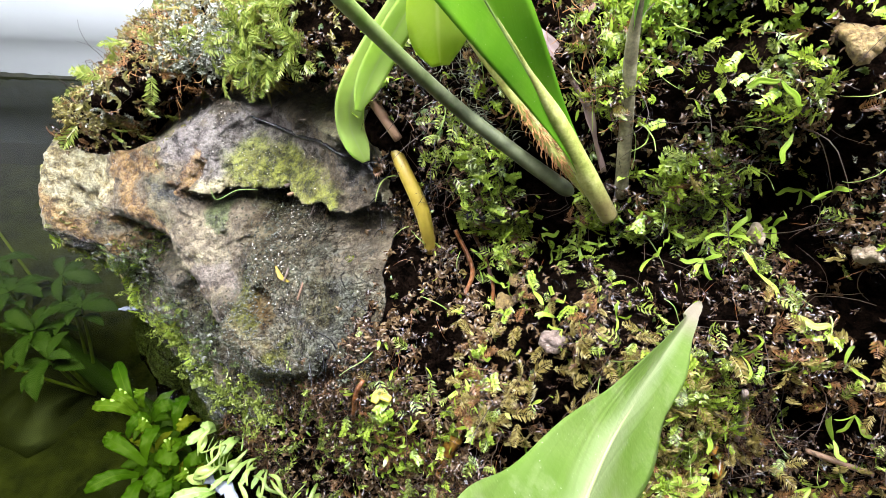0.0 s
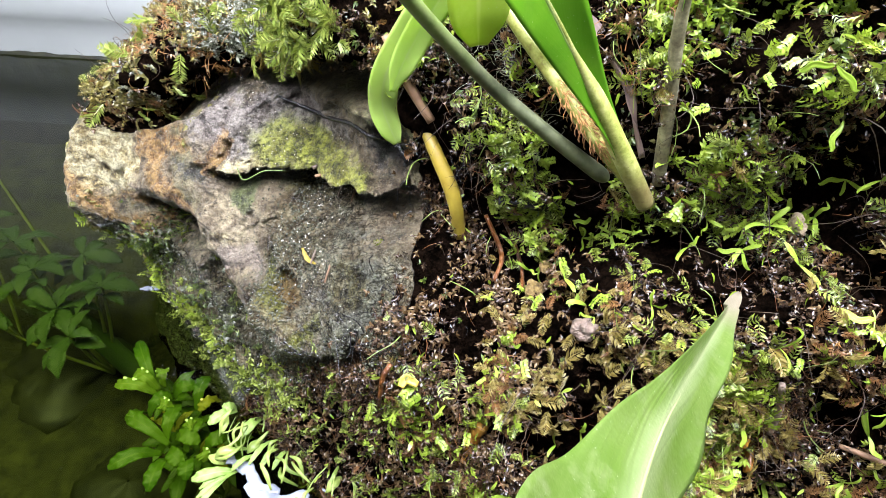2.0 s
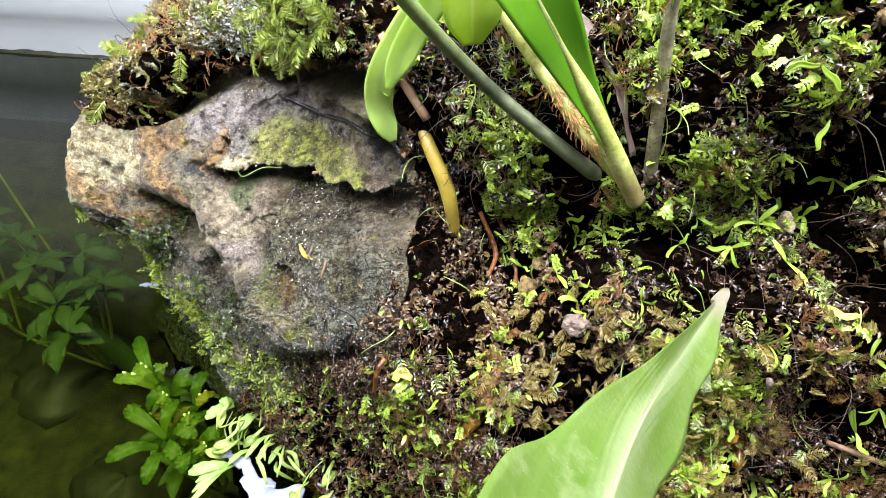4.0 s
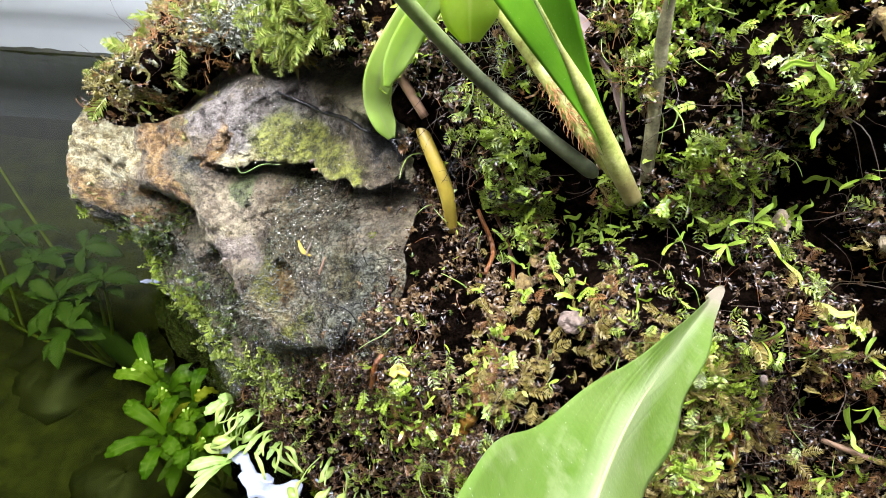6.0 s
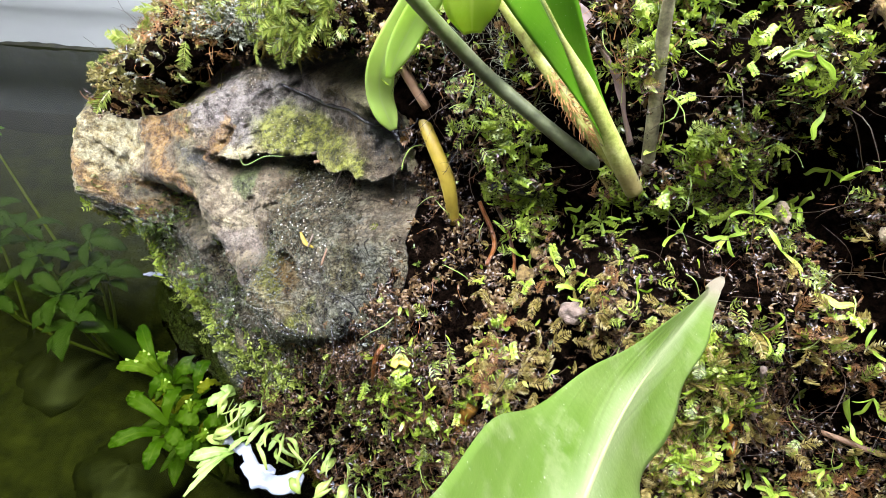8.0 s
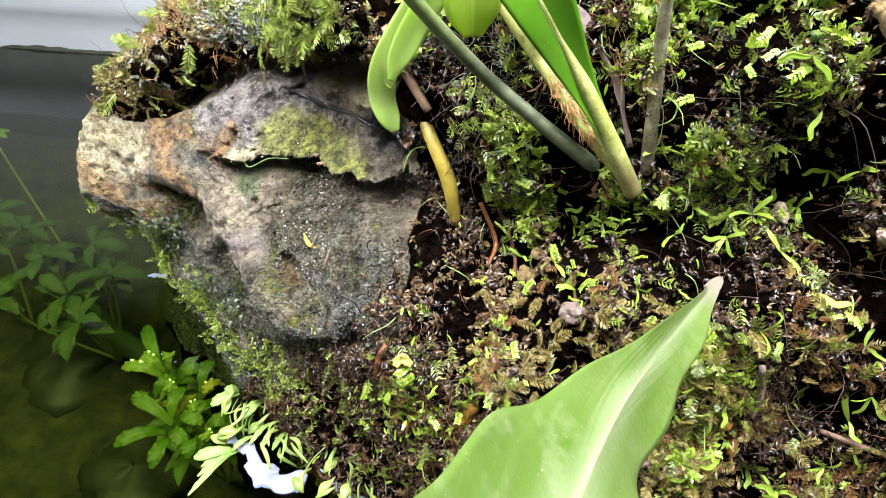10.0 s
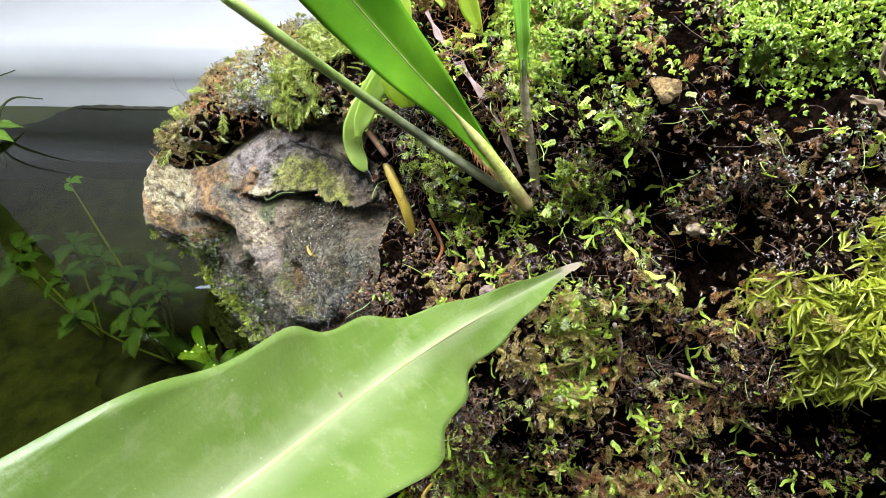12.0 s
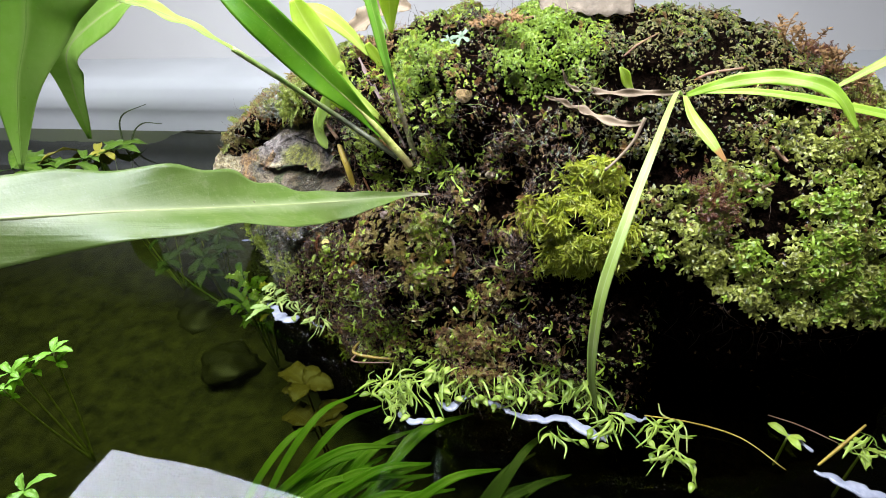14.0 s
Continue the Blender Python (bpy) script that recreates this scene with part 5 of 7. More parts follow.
threads("orange_rootlets", "tangle of orange-brown rootlets on the rock's nose", M_FIBRE_ORANGE, 1.1 * np.exp(-((along(gx, gz, [(-0.17, 0.148), (-0.13, 0.174), (-0.10, 0.186)]) / 0.010) ** 2)) * face_front + 1.2 * blob(gx, gz, 0.03, 0.25, 0.022, 0.014) + 0.8 * blob(gx, gz, 0.045, 0.225, 0.016, 0.016), 1100, (0.006, 0.016), (0.0001, 0.00027), 0.1, 0.6)
threads("brown_rootlets", "fine red-brown rootlets woven through the moss", M_ROOT_RED, cover * (0.25 * mid + brownish + feather) * smooth01(0.24, 0.18, gx) * (1 - nose), 1600, (0.005, 0.015), (0.00009, 0.00022), 0.1, 0.5)
threads("pale_threads", "thin pale green threads and stalks in the moss", M_FIBRE_GREEN, cover * mid * (1 - hollow), 380, (0.008, 0.022), (0.00018, 0.0004), 0.1, 0.4)

# ---- the fern on the rock ----
fern = base("fern", (0.062, 0.247, 0.172), "green strap-leaved fern rooted in the moss", "fern")
part("stem", tube([(0.0532, 0.2535, 0.1688), (0.0508, 0.252, 0.1712), (0.030, 0.2525, 0.186), (0.004, 0.2495, 0.208), (-0.024, 0.225, 0.247), (-0.042, 0.183, 0.291)], [0.0010, 0.0030, 0.0026, 0.0024, 0.0022, 0.0022], 72, 14), M_STEM_TWOTONE, fern, "round stem, dark at the foot and green above")
leaf_part("leaf", [(-0.041, 0.185, 0.289), (-0.052, 0.158, 0.314), (-0.065, 0.13, 0.336), (-0.08, 0.10, 0.362), (-0.09, 0.06, 0.39)], [0.0022, 0.006, 0.0095, 0.012, 0.002], (0.3, -0.3, 0.9), M_LEAF_DROOP, fern, "pale green leaf", 0.0006, n=40, m=9, fold=0.2, wave=0.002)
part("stem", tube([(0.067, 0.242, 0.166), (0.055, 0.241, 0.184), (0.040, 0.238, 0.207), (0.0275, 0.2345, 0.2255), (0.007, 0.2245, 0.2563), (-0.015, 0.2115, 0.2912)], [0.0034, 0.0036, 0.0030, 0.0012, 0.0007, 0.0004], 80, 16), M_STEM_MAIN, fern, "light green stem")
leaf_part("leaf", [(0.056, 0.2405, 0.183), (0.046, 0.2387, 0.198), (0.0275, 0.2335, 0.225), (0.007, 0.2235, 0.256), (-0.015, 0.211, 0.291), (-0.037, 0.199, 0.326), (-0.06, 0.186, 0.36)], [0.0030, 0.0036, 0.0070, 0.0125, 0.0145, 0.012, 0.001], [(0.3, -0.85, 0.4), (0.22, -0.87, 0.43)], M_LEAF_DEEP, fern, "glossy deep green leaf", 0.0006, M_STEM_MID, n=60, m=13, fold=0.25, wave=0.003, waves=3.0)
part("stem", tube([(0.071, 0.247, 0.172), (0.0655, 0.247, 0.202), (0.0608, 0.2473, 0.2275), (0.0587, 0.2448, 0.246)], [0.0025, 0.0023, 0.0021, 0.0009], 44, 12), M_STEM_GREY, fern, "grey-brown ribbed stem")
part("leaf", blade([(0.0607, 0.2470, 0.228), (0.0590, 0.2445, 0.244), (0.0565, 0.241, 0.266), (0.051, 0.241, 0.31), (0.045, 0.24, 0.34)], [0.0006, 0.0022, 0.0036, 0.0046, 0.001], (0.3, -0.9, 0.2), 40, 7, 0.35, 0.001), M_LEAF_WATER, fern, "narrow upright green leaf")
part("stem", tube([(0.058, 0.243, 0.176), (0.0427, 0.250, 0.190), (0.0311, 0.2594, 0.2017), (0.0187, 0.269, 0.2133), (0.008, 0.277, 0.224)], [0.0025, 0.0027, 0.0026, 0.0024, 0.002], 40, 12), M_STEM_HAIRY, fern, "hairy yellow-green stem with brown streaks")


def hairs(path, radius, count, length, seed):
    """Short stiff hairs standing off a stem."""
    r = random.Random(seed)
    c = spline(path, 60)
    g = []
    for _ in range(count):
        k = r.randint(12, 40)
        d = unit(np.array([r.gauss(0, 1), r.gauss(-0.8, 1), r.gauss(0.2, 1)]))
        p = c[k] + d * radius
        e = p + unit(d + unit(c[k + 2] - c[k]) * -1.2) * r.uniform(0.4, 1) * length
        g.append(tube([p, (p + e) / 2 + d * 0.0008, e], [0.0002, 0.0002, 0.0001], 4, 3))
    return join(*g)


part("hairs", hairs([(0.058, 0.243, 0.176), (0.0427, 0.250, 0.190), (0.0311, 0.2594, 0.2017), (0.0187, 0.269, 0.2133)], 0.0026, 240, 0.0042, 5), M_FIBRE_ORANGE, fern, "orange-brown hairs on the stem")
part("leaf", blade([(0.01, 0.262, 0.246), (0.005, 0.261, 0.252), (0.0015, 0.258, 0.239), (0.002, 0.258, 0.224), (0.003, 0.262, 0.2125)], [0.0015, 0.006, 0.0092, 0.0092, 0.003], [(0, -0.5, 0.8), (0.1, -0.9, 0.3), (0.1, -1, 0.1)], 36, 9, 0.15), M_LEAF_LIME, fern, "drooping lime-green leaf")
part("leaf", blade([(0.0, 0.274, 0.25), (-0.010, 0.276, 0.230), (-0.0215, 0.274, 0.211), (-0.0290, 0.2695, 0.1965), (-0.0305, 0.2695, 0.184), (-0.0275, 0.268, 0.175), (-0.025, 0.267, 0.1695)], [0.0015, 0.0040, 0.0050, 0.0054, 0.0052, 0.0042, 0.0016], [(0, -0.8, 0.5), (0.1, -0.9, 0.4), (0.2, -0.95, 0.2), (0.2, -0.95, 0.1)], 44, 9, 0.2, 0.0015, 2.5), M_LEAF_DROOP, fern, "drooping tongue-shaped lime leaf")
part("leaf", blade([(0.006, 0.262, 0.252), (-0.006, 0.264, 0.233), (-0.016, 0.2645, 0.216), (-0.0225, 0.2635, 0.2035), (-0.0262, 0.2630, 0.1935)], [0.0015, 0.0042, 0.0050, 0.0042, 0.0012], [(0.1, -0.85, 0.5), (0.25, -0.9, 0.4)], 40, 9, 0.2, 0.001, 2.0), M_LEAF_DROOP, fern, "short drooping lime leaf over the longer one")
part("leaf", blade([(0.04, 0.262, 0.2), (0.009, 0.262, 0.236), (-0.003, 0.258, 0.265), (-0.012, 0.25, 0.294), (-0.016, 0.245, 0.312)], [0.002, 0.005, 0.0105, 0.012, 0.004], (0.3, -0.6, 0.7), 40, 9, 0.2, 0.003, 2.0), M_LEAF_LIME, fern, "bright lime leaf")
part("leaf", blade([(0.02, 0.30, 0.25), (0.005, 0.298, 0.27), (-0.015, 0.29, 0.29), (-0.035, 0.28, 0.30)], [0.0015, 0.006, 0.008, 0.001], (0.2, -0.6, 0.7), 30, 7, 0.2), M_LEAF_LIME, fern)
part("leaf", blade([(0.045, 0.30, 0.27), (0.05, 0.29, 0.30), (0.06, 0.275, 0.325), (0.075, 0.26, 0.335)], [0.0015, 0.009, 0.013, 0.004], (0.2, -0.8, 0.5), 30, 7, 0.2), M_LEAF_LIME, fern)
part("leaf", blade([(0.040, 0.288, 0.232), (0.037, 0.284, 0.246), (0.033, 0.279, 0.258), (0.030, 0.274, 0.268)], [0.0012, 0.0028, 0.0048, 0.0028], (0.2, -0.9, 0.3), 20, 7, 0.2), M_LEAF_LIME, fern, "small upright lime leaf")
part("withered_leaf", blade([(0.062, 0.247, 0.182), (0.051, 0.252, 0.206), (0.034, 0.271, 0.224), (0.018, 0.291, 0.236), (0.010, 0.299, 0.248)], [0.0008, 0.0014, 0.0019, 0.0017, 0.0008], [(0.6, -0.7, 0.3), (0.3, -0.5, 0.8), (0.6, -0.7, 0.4)], 40, 7, 0.8, 0.0015, 5.0, slim=0.2), M_DRY_MAUVE, fern, "withered curled mauve-brown strip")

# ---- the big leaf that reaches over from beside ----
near_fern = base("fern", (-0.22, -0.2, -0.15), "pale green broad fern leaf leaning onto the rock", "fern")
BROAD_MID = [(-0.140, -0.200, 0.318), (-0.108, -0.150, 0.320), (-0.0743, -0.0912, 0.3062), (-0.0496, -0.0424, 0.282), (-0.026, 0.0049, 0.2582), (-0.0038, 0.0496, 0.2346), (0.0152, 0.0928, 0.212), (0.037, 0.133, 0.1919), (0.0641, 0.1706, 0.175), (0.0924, 0.2076, 0.1583)]
BROAD_LEFT = [(-0.1420, -0.1990, 0.3180), (-0.1280, -0.1300, 0.3260), (-0.1029, -0.0822, 0.3184), (-0.0789, -0.0450, 0.3028), (-0.0566, -0.0105, 0.2879), (-0.0360, 0.0217, 0.2745), (-0.0185, 0.0501, 0.2623), (-0.0070, 0.0749, 0.2482), (-0.0004, 0.0968, 0.2303), (0.0105, 0.1167, 0.2120), (0.0291, 0.1372, 0.1976), (0.0513, 0.1593, 0.1861), (0.0723, 0.1833, 0.1731), (0.0921, 0.2080, 0.1586)]
BROAD_RIGHT = [(-0.138, -0.201, 0.316), (-0.110, -0.150, 0.292), (-0.0827, -0.1069, 0.2779), (-0.0575, -0.071, 0.2667), (-0.0337, -0.0369, 0.256), (-0.0124, -0.0055, 0.247), (0.0072, 0.0205, 0.2355), (0.0213, 0.0471, 0.227), (0.0336, 0.0694, 0.21), (0.0384, 0.0966, 0.1944), (0.0432, 0.1242, 0.1806), (0.0599, 0.1506, 0.1749), (0.0768, 0.1791, 0.1696), (0.0926, 0.2076, 0.1588)]
broad = part("leaf", broad_leaf(BROAD_MID, BROAD_LEFT, BROAD_RIGHT), M_LEAF_BROAD, near_fern, "broad pale green leaf with wavy edges and a grey tip")
rib_line = spline(BROAD_MID, 90)[:-4]
part("midrib", tube(rib_line - (0, 0, 0.0008), [0.0012, 0.0013, 0.0011, 0.0008, 0.0003], 110, 8), M_RIB, broad)
part("stem", tube([(-0.22, -0.24, -0.16), (-0.235, -0.25, 0.1), (-0.19, -0.225, 0.27), (-0.139, -0.2, 0.3175)], [0.004, 0.0035, 0.003, 0.0025], 24, 8), M_STEM_DARK, near_fern)
leaf_part("leaf", [(-0.20, -0.02, 0.36), (-0.14, 0.06, 0.41), (-0.092, 0.085, 0.383), (-0.093, 0.072, 0.343), (-0.102, 0.053, 0.308), (-0.103, 0.031, 0.267)], [0.003, 0.035, 0.066, 0.029, 0.013, 0.001], [(0.1, -0.2, 0.9), (0.3, -0.4, 0.85), (0.4, -0.6, 0.65), (0.5, -0.75, 0.4)], M_LEAF_HANG, near_fern, "drooping pale green leaf with a wavy edge", 0.0006, M_LEAF_HANG, n=60, m=15, fold=0.25, wave=0.005, waves=3.0)
part("stem", tube([(-0.22, -0.24, -0.16), (-0.30, -0.15, 0.15), (-0.20, -0.02, 0.36)], [0.004, 0.003, 0.002], 24, 8), M_STEM_DARK, near_fern)

far_fern = base("fern", (0.02, 0.42, 0.2), "green fern whose drooping leaf dips into the water", "fern")
leaf_part("leaf", [(-0.249, 0.450, 0.312), (-0.357, 0.480, 0.278), (-0.459, 0.500, 0.240), (-0.545, 0.520, 0.196), (-0.597, 0.550, 0.133), (-0.667, 0.600, 0.013)], [0.012, 0.026, 0.03, 0.03, 0.024, 0.003], [(0, -0.6, 0.8), (0.1, -0.8, 0.5), (0.3, -0.95, 0.2), (0.3, -0.95, 0.1)], M_LEAF_HANG, far_fern, "drooping green leaf", 0.0012, n=60, m=11, fold=0.3, wave=0.005, waves=3.0)
part("stem", tube([(0.02, 0.42, 0.2), (-0.05, 0.45, 0.29), (-0.15, 0.458, 0.335), (-0.249, 0.45, 0.312)], [0.0035, 0.003, 0.0025, 0.002], 28, 8), M_STEM_MID, far_fern)

# ---- grass blades on the right ----
grass = base("grass_plant", (0.29, 0.235, 0.235), "thin arching lime-green grass rooted in the moss", "grass")
part("blade", blade([(0.286, 0.218, 0.244), (0.28, 0.205, 0.248), (0.264, 0.155, 0.229), (0.248, 0.113, 0.197), (0.236, 0.085, 0.157), (0.234, 0.07, 0.108), (0.241, 0.067, 0.065)], [0.0012, 0.0021, 0.0029, 0.0036, 0.0038, 0.0030, 0.0006], [(-0.6, -0.4, 0.7), (-0.4, -0.8, 0.4), (-0.3, -0.9, 0.2)], 60, 7, 0.25), M_LEAF_GRASS, grass, "long hanging pale green blade")
part("blade", blade([(0.290, 0.222, 0.242), (0.312, 0.205, 0.257), (0.34, 0.195, 0.264), (0.37, 0.187, 0.258), (0.388, 0.178, 0.236)], [0.0018, 0.0042, 0.005, 0.0046, 0.0012], (0.1, -0.8, 0.6), 40, 7, 0.2, 0.001), M_LEAF_ARCH, grass, "arched lime blade")
part("blade", blade([(0.300, 0.225, 0.243), (0.34, 0.222, 0.244), (0.39, 0.22, 0.236), (0.45, 0.215, 0.222), (0.5, 0.21, 0.20)], [0.001, 0.0026, 0.0032, 0.0032, 0.001], (0.0, -0.7, 0.7), 40, 7, 0.2), M_LEAF_ARCH, grass)
part("blade", blade([(0.288, 0.218, 0.243), (0.292, 0.195, 0.236), (0.302, 0.182, 0.226), (0.314, 0.172, 0.214)], [0.0015, 0.004, 0.0045, 0.001], (0.2, -0.6, 0.8), 30, 7, 0.2), M_LEAF_TIPPED, grass, "short blade with a browned tip")
part("blade", blade([(0.39, 0.24, 0.24), (0.43, 0.25, 0.262), (0.48, 0.262, 0.29), (0.54, 0.28, 0.32)], [0.0012, 0.004, 0.005, 0.001], (-0.3, -0.6, 0.7), 30, 7, 0.2), M_LEAF_ARCH, grass)
part("blade", blade([(0.255, 0.255, 0.234), (0.25, 0.253, 0.24), (0.247, 0.25, 0.248), (0.243, 0.248, 0.254)], [0.001, 0.0035, 0.004, 0.001], (0.2, -0.9, 0.3), 20, 7, 0.3), M_LEAF_LIME, grass)
part("withered_leaf", blade([(0.188, 0.218, 0.242), (0.2, 0.222, 0.236), (0.217, 0.226, 0.226), (0.243, 0.214, 0.222), (0.262, 0.208, 0.226)], [0.0008, 0.002, 0.0032, 0.003, 0.001], [(0.1, -0.7, 0.7), (0.3, -0.3, 0.9), (-0.2, -0.9, 0.4)], 50, 7, 0.9, 0.002, 5.0, slim=0.2), M_DRY, grass, "withered curled brown strip")
part("withered_leaf", blade([(0.2, 0.232, 0.258), (0.207, 0.234, 0.243), (0.226, 0.236, 0.238), (0.258, 0.226, 0.241), (0.288, 0.222, 0.244)], [0.0007, 0.0014, 0.0022, 0.0026, 0.0012], [(0.1, -0.7, 0.7), (-0.3, -0.4, 0.9), (0.2, -0.9, 0.4)], 50, 7, 0.9, 0.002, 5.0, slim=0.2), M_DRY, grass, "withered curled brown strip")
part("withered_leaf", tube([(0.262, 0.208, 0.23), (0.255, 0.2, 0.215), (0.243, 0.19, 0.203), (0.236, 0.185, 0.198)], [0.0014, 0.0012, 0.001], 20, 6), M_DRY, grass, "thin dry stalk")

# ---- roots, lumps and twigs on the rock ----
tagged(part("root", tube([(-0.018, 0.281, 0.1815), (-0.0137, 0.272, 0.1725), (-0.0092, 0.2645, 0.1662), (-0.0021, 0.256, 0.154), (0.0016, 0.2535, 0.135)], [0.002, 0.0025, 0.0029, 0.0031, 0.0025], 36, 10), M_ROOT_YELLOW), "stout yellow root half buried in moss", "root")
def settle(x, z, lift=0.003):
    """The place on the rock's front nearest to (x, z), lifted off the surface, and its normal."""
    d = np.hypot(gx - x, gz - z) + (1 - face_front)
    i = np.unravel_index(np.argmin(d), d.shape)
    return GP[i] + GN[i] * lift, GN[i]


def lie(points, lift=0.004):
    return [tuple(settle(x, z, lift)[0]) for x, z in points]


tagged(part("root", tube(lie([(-0.090, 0.157), (-0.079, 0.1535), (-0.066, 0.155), (-0.052, 0.160), (-0.042, 0.160), (-0.034, 0.155)], 0.0008), [0.0005, 0.0009, 0.0011, 0.0009, 0.0007, 0.0004], 40, 7), M_BLACK), "dark twisted root lying along the rock's lip", "root", "roots on the bare rock")
tagged(part("root", tube(lie([(-0.032, 0.160), (-0.029, 0.152), (-0.031, 0.146), (-0.024, 0.142)], 0.002), [0.0012, 0.0013, 0.001, 0.0006], 30, 7), M_BLACK), "dark wet root bent over the rock's edge", "root", "roots on the bare rock")
tagged(part("root", tube([tuple(np.array(p) + (0, -0.003, 0)) for p in lie([(-0.101, 0.137), (-0.098, 0.1345)], 0.001)] + [tuple(np.array(p) + (0, -0.004, 0.002)) for p in lie([(-0.091, 0.135), (-0.083, 0.134)], 0.001)], [0.00015, 0.00025, 0.00025, 0.00015], 24, 5), M_STEM_MID), "thin green thread hanging below the rock's lip", "root", "roots on the bare rock")
tagged(part("root", tube([tuple(np.array(p) + (0, -0.002, 0)) for p in lie([(-0.072, 0.136), (-0.066, 0.122), (-0.062, 0.117)], 0.0015)], [0.0009, 0.0007, 0.0004], 20, 6), M_SCRAP), "tan rootlet hanging below the rock's lip", "root", "roots on the bare rock")
tagged(part("root", tube([tuple(np.array(p) + (0, -0.002, 0)) for p in lie([(-0.068, 0.136), (-0.060, 0.123), (-0.053, 0.117)], 0.0015)], [0.0008, 0.0008, 0.0004], 20, 6), M_TWIG), "brown rootlet hanging below the rock's lip", "root", "roots on the bare rock")
tagged(part("scrap", blade(lie([(-0.068, 0.1165), (-0.064, 0.116), (-0.060, 0.117)], 0.0015), [0.0004, 0.0011, 0.0004], (0, -0.8, 0.6), 10, 5, 0.3, 0.0004), M_ROOT_YELLOW), "small amber leaf scrap stuck on the wet rock", "leaf scrap")
tagged(part("root", tube([(-0.03, 0.277, 0.208), (-0.022, 0.272, 0.194), (-0.012, 0.267, 0.180)], [0.0014, 0.0021, 0.0018], 16, 7), M_TWIG), "thin brown root beside the fern", "root")

# ---- sprouts and painted lamp reflections along the water's edge ----
def strap(p0, p1, p2, width):
    """A soft round stalk, thickest near its end."""
    return tube([p0, p1, p2], [width * 0.5, width * 0.6, width * 0.7, width * 0.95, width * 0.5], 9, 5)


def sprout_cluster(spots, seed, size=(0.010, 0.028), wide=0.0008, leafy=0.6):
    """Many thin soft stalks and small oval leaves round the given places at the water."""
    r = random.Random(seed)
    g = []
    for x, y, n, spread, z in spots:
        for _ in range(n):
            a, d = r.uniform(0, 2 * math.pi), r.uniform(0, spread)
            p = Vector((x + d * math.cos(a), y + d * math.sin(a) * 0.7, z + r.uniform(-0.004, 0.012)))
            b = r.uniform(-2.6, -0.5)
            ln = r.uniform(*size)
            q = p + Vector((math.cos(b) * ln * 0.5, math.sin(b) * ln * 0.5, r.uniform(-0.25, 0.35) * ln))
            c = b + r.uniform(-1.3, 1.3)
            e = q + Vector((math.cos(c) * ln * 0.5, math.sin(c) * ln * 0.5, -r.uniform(0.0, 0.6) * ln))
            e.z, q.z = max(e.z, 0.0012), max(q.z, 0.002)
            if r.random() < leafy:
                g.append(blade([p, q, e], [0.0004, wide * r.uniform(0.9, 1.9), 0.0004], (0.2 * math.cos(c), -0.5, 1), 8, 3, 0.15, thick=0.0003))
            else:
                g.append(strap(p, q, e, wide * r.uniform(0.5, 1.0)))
            if r.random() < 0.2:
                c = r.uniform(0, 6.28)
                g.append(blade([e, e + Vector((math.cos(c) * 0.0045, math.sin(c) * 0.0045, 0.002)), e + Vector((math.cos(c) * 0.010, math.sin(c) * 0.010, 0.0005))], [0.0005, 0.0027, 0.0008], (0, -0.3, 1), 7, 3, 0.1, thick=0.0003))
    return join(*g)


SPOTS = [(0.075, 0.122, 85, 0.034, 0.002), (0.105, 0.142, 45, 0.026, 0.010), (0.17, 0.138, 75, 0.034, 0.008), (0.205, 0.15, 80, 0.034, 0.014), (0.235, 0.14, 50, 0.022, 0.012), (0.214, 0.095, 10, 0.010, 0.002), (0.295, 0.115, 22, 0.015, 0.002), (0.30, 0.09, 14, 0.008, 0.001), (0.255, 0.112, 18, 0.015, 0.002), (0.13, 0.14, 50, 0.03, 0.01), (0.445, 0.12, 14, 0.014, 0.003)]
tagged(new("water_sprouts", mesh_of("water_sprouts", *(lambda g: (g[0], g[1]))(sprout_cluster(SPOTS, 3)), M_LEAF_TANGLE)), "tangle of lime-green sprouts trailing into the water", "water plants", kind="stuff")
SPOTS_NOSE = [(-0.105, 0.232, 14, 0.015, 0.004), (-0.085, 0.222, 12, 0.018, 0.004), (-0.045, 0.205, 12, 0.02, 0.006), (-0.03, 0.19, 10, 0.02, 0.01)]
tagged(new("water_sprouts", mesh_of("water_sprouts", *(lambda g: (g[0], g[1]))(sprout_cluster(SPOTS_NOSE, 8, (0.008, 0.018), 0.0007)), M_FIBRE_GREEN)), "pale green sprouts floating beside the rock", "water plants", kind="stuff")


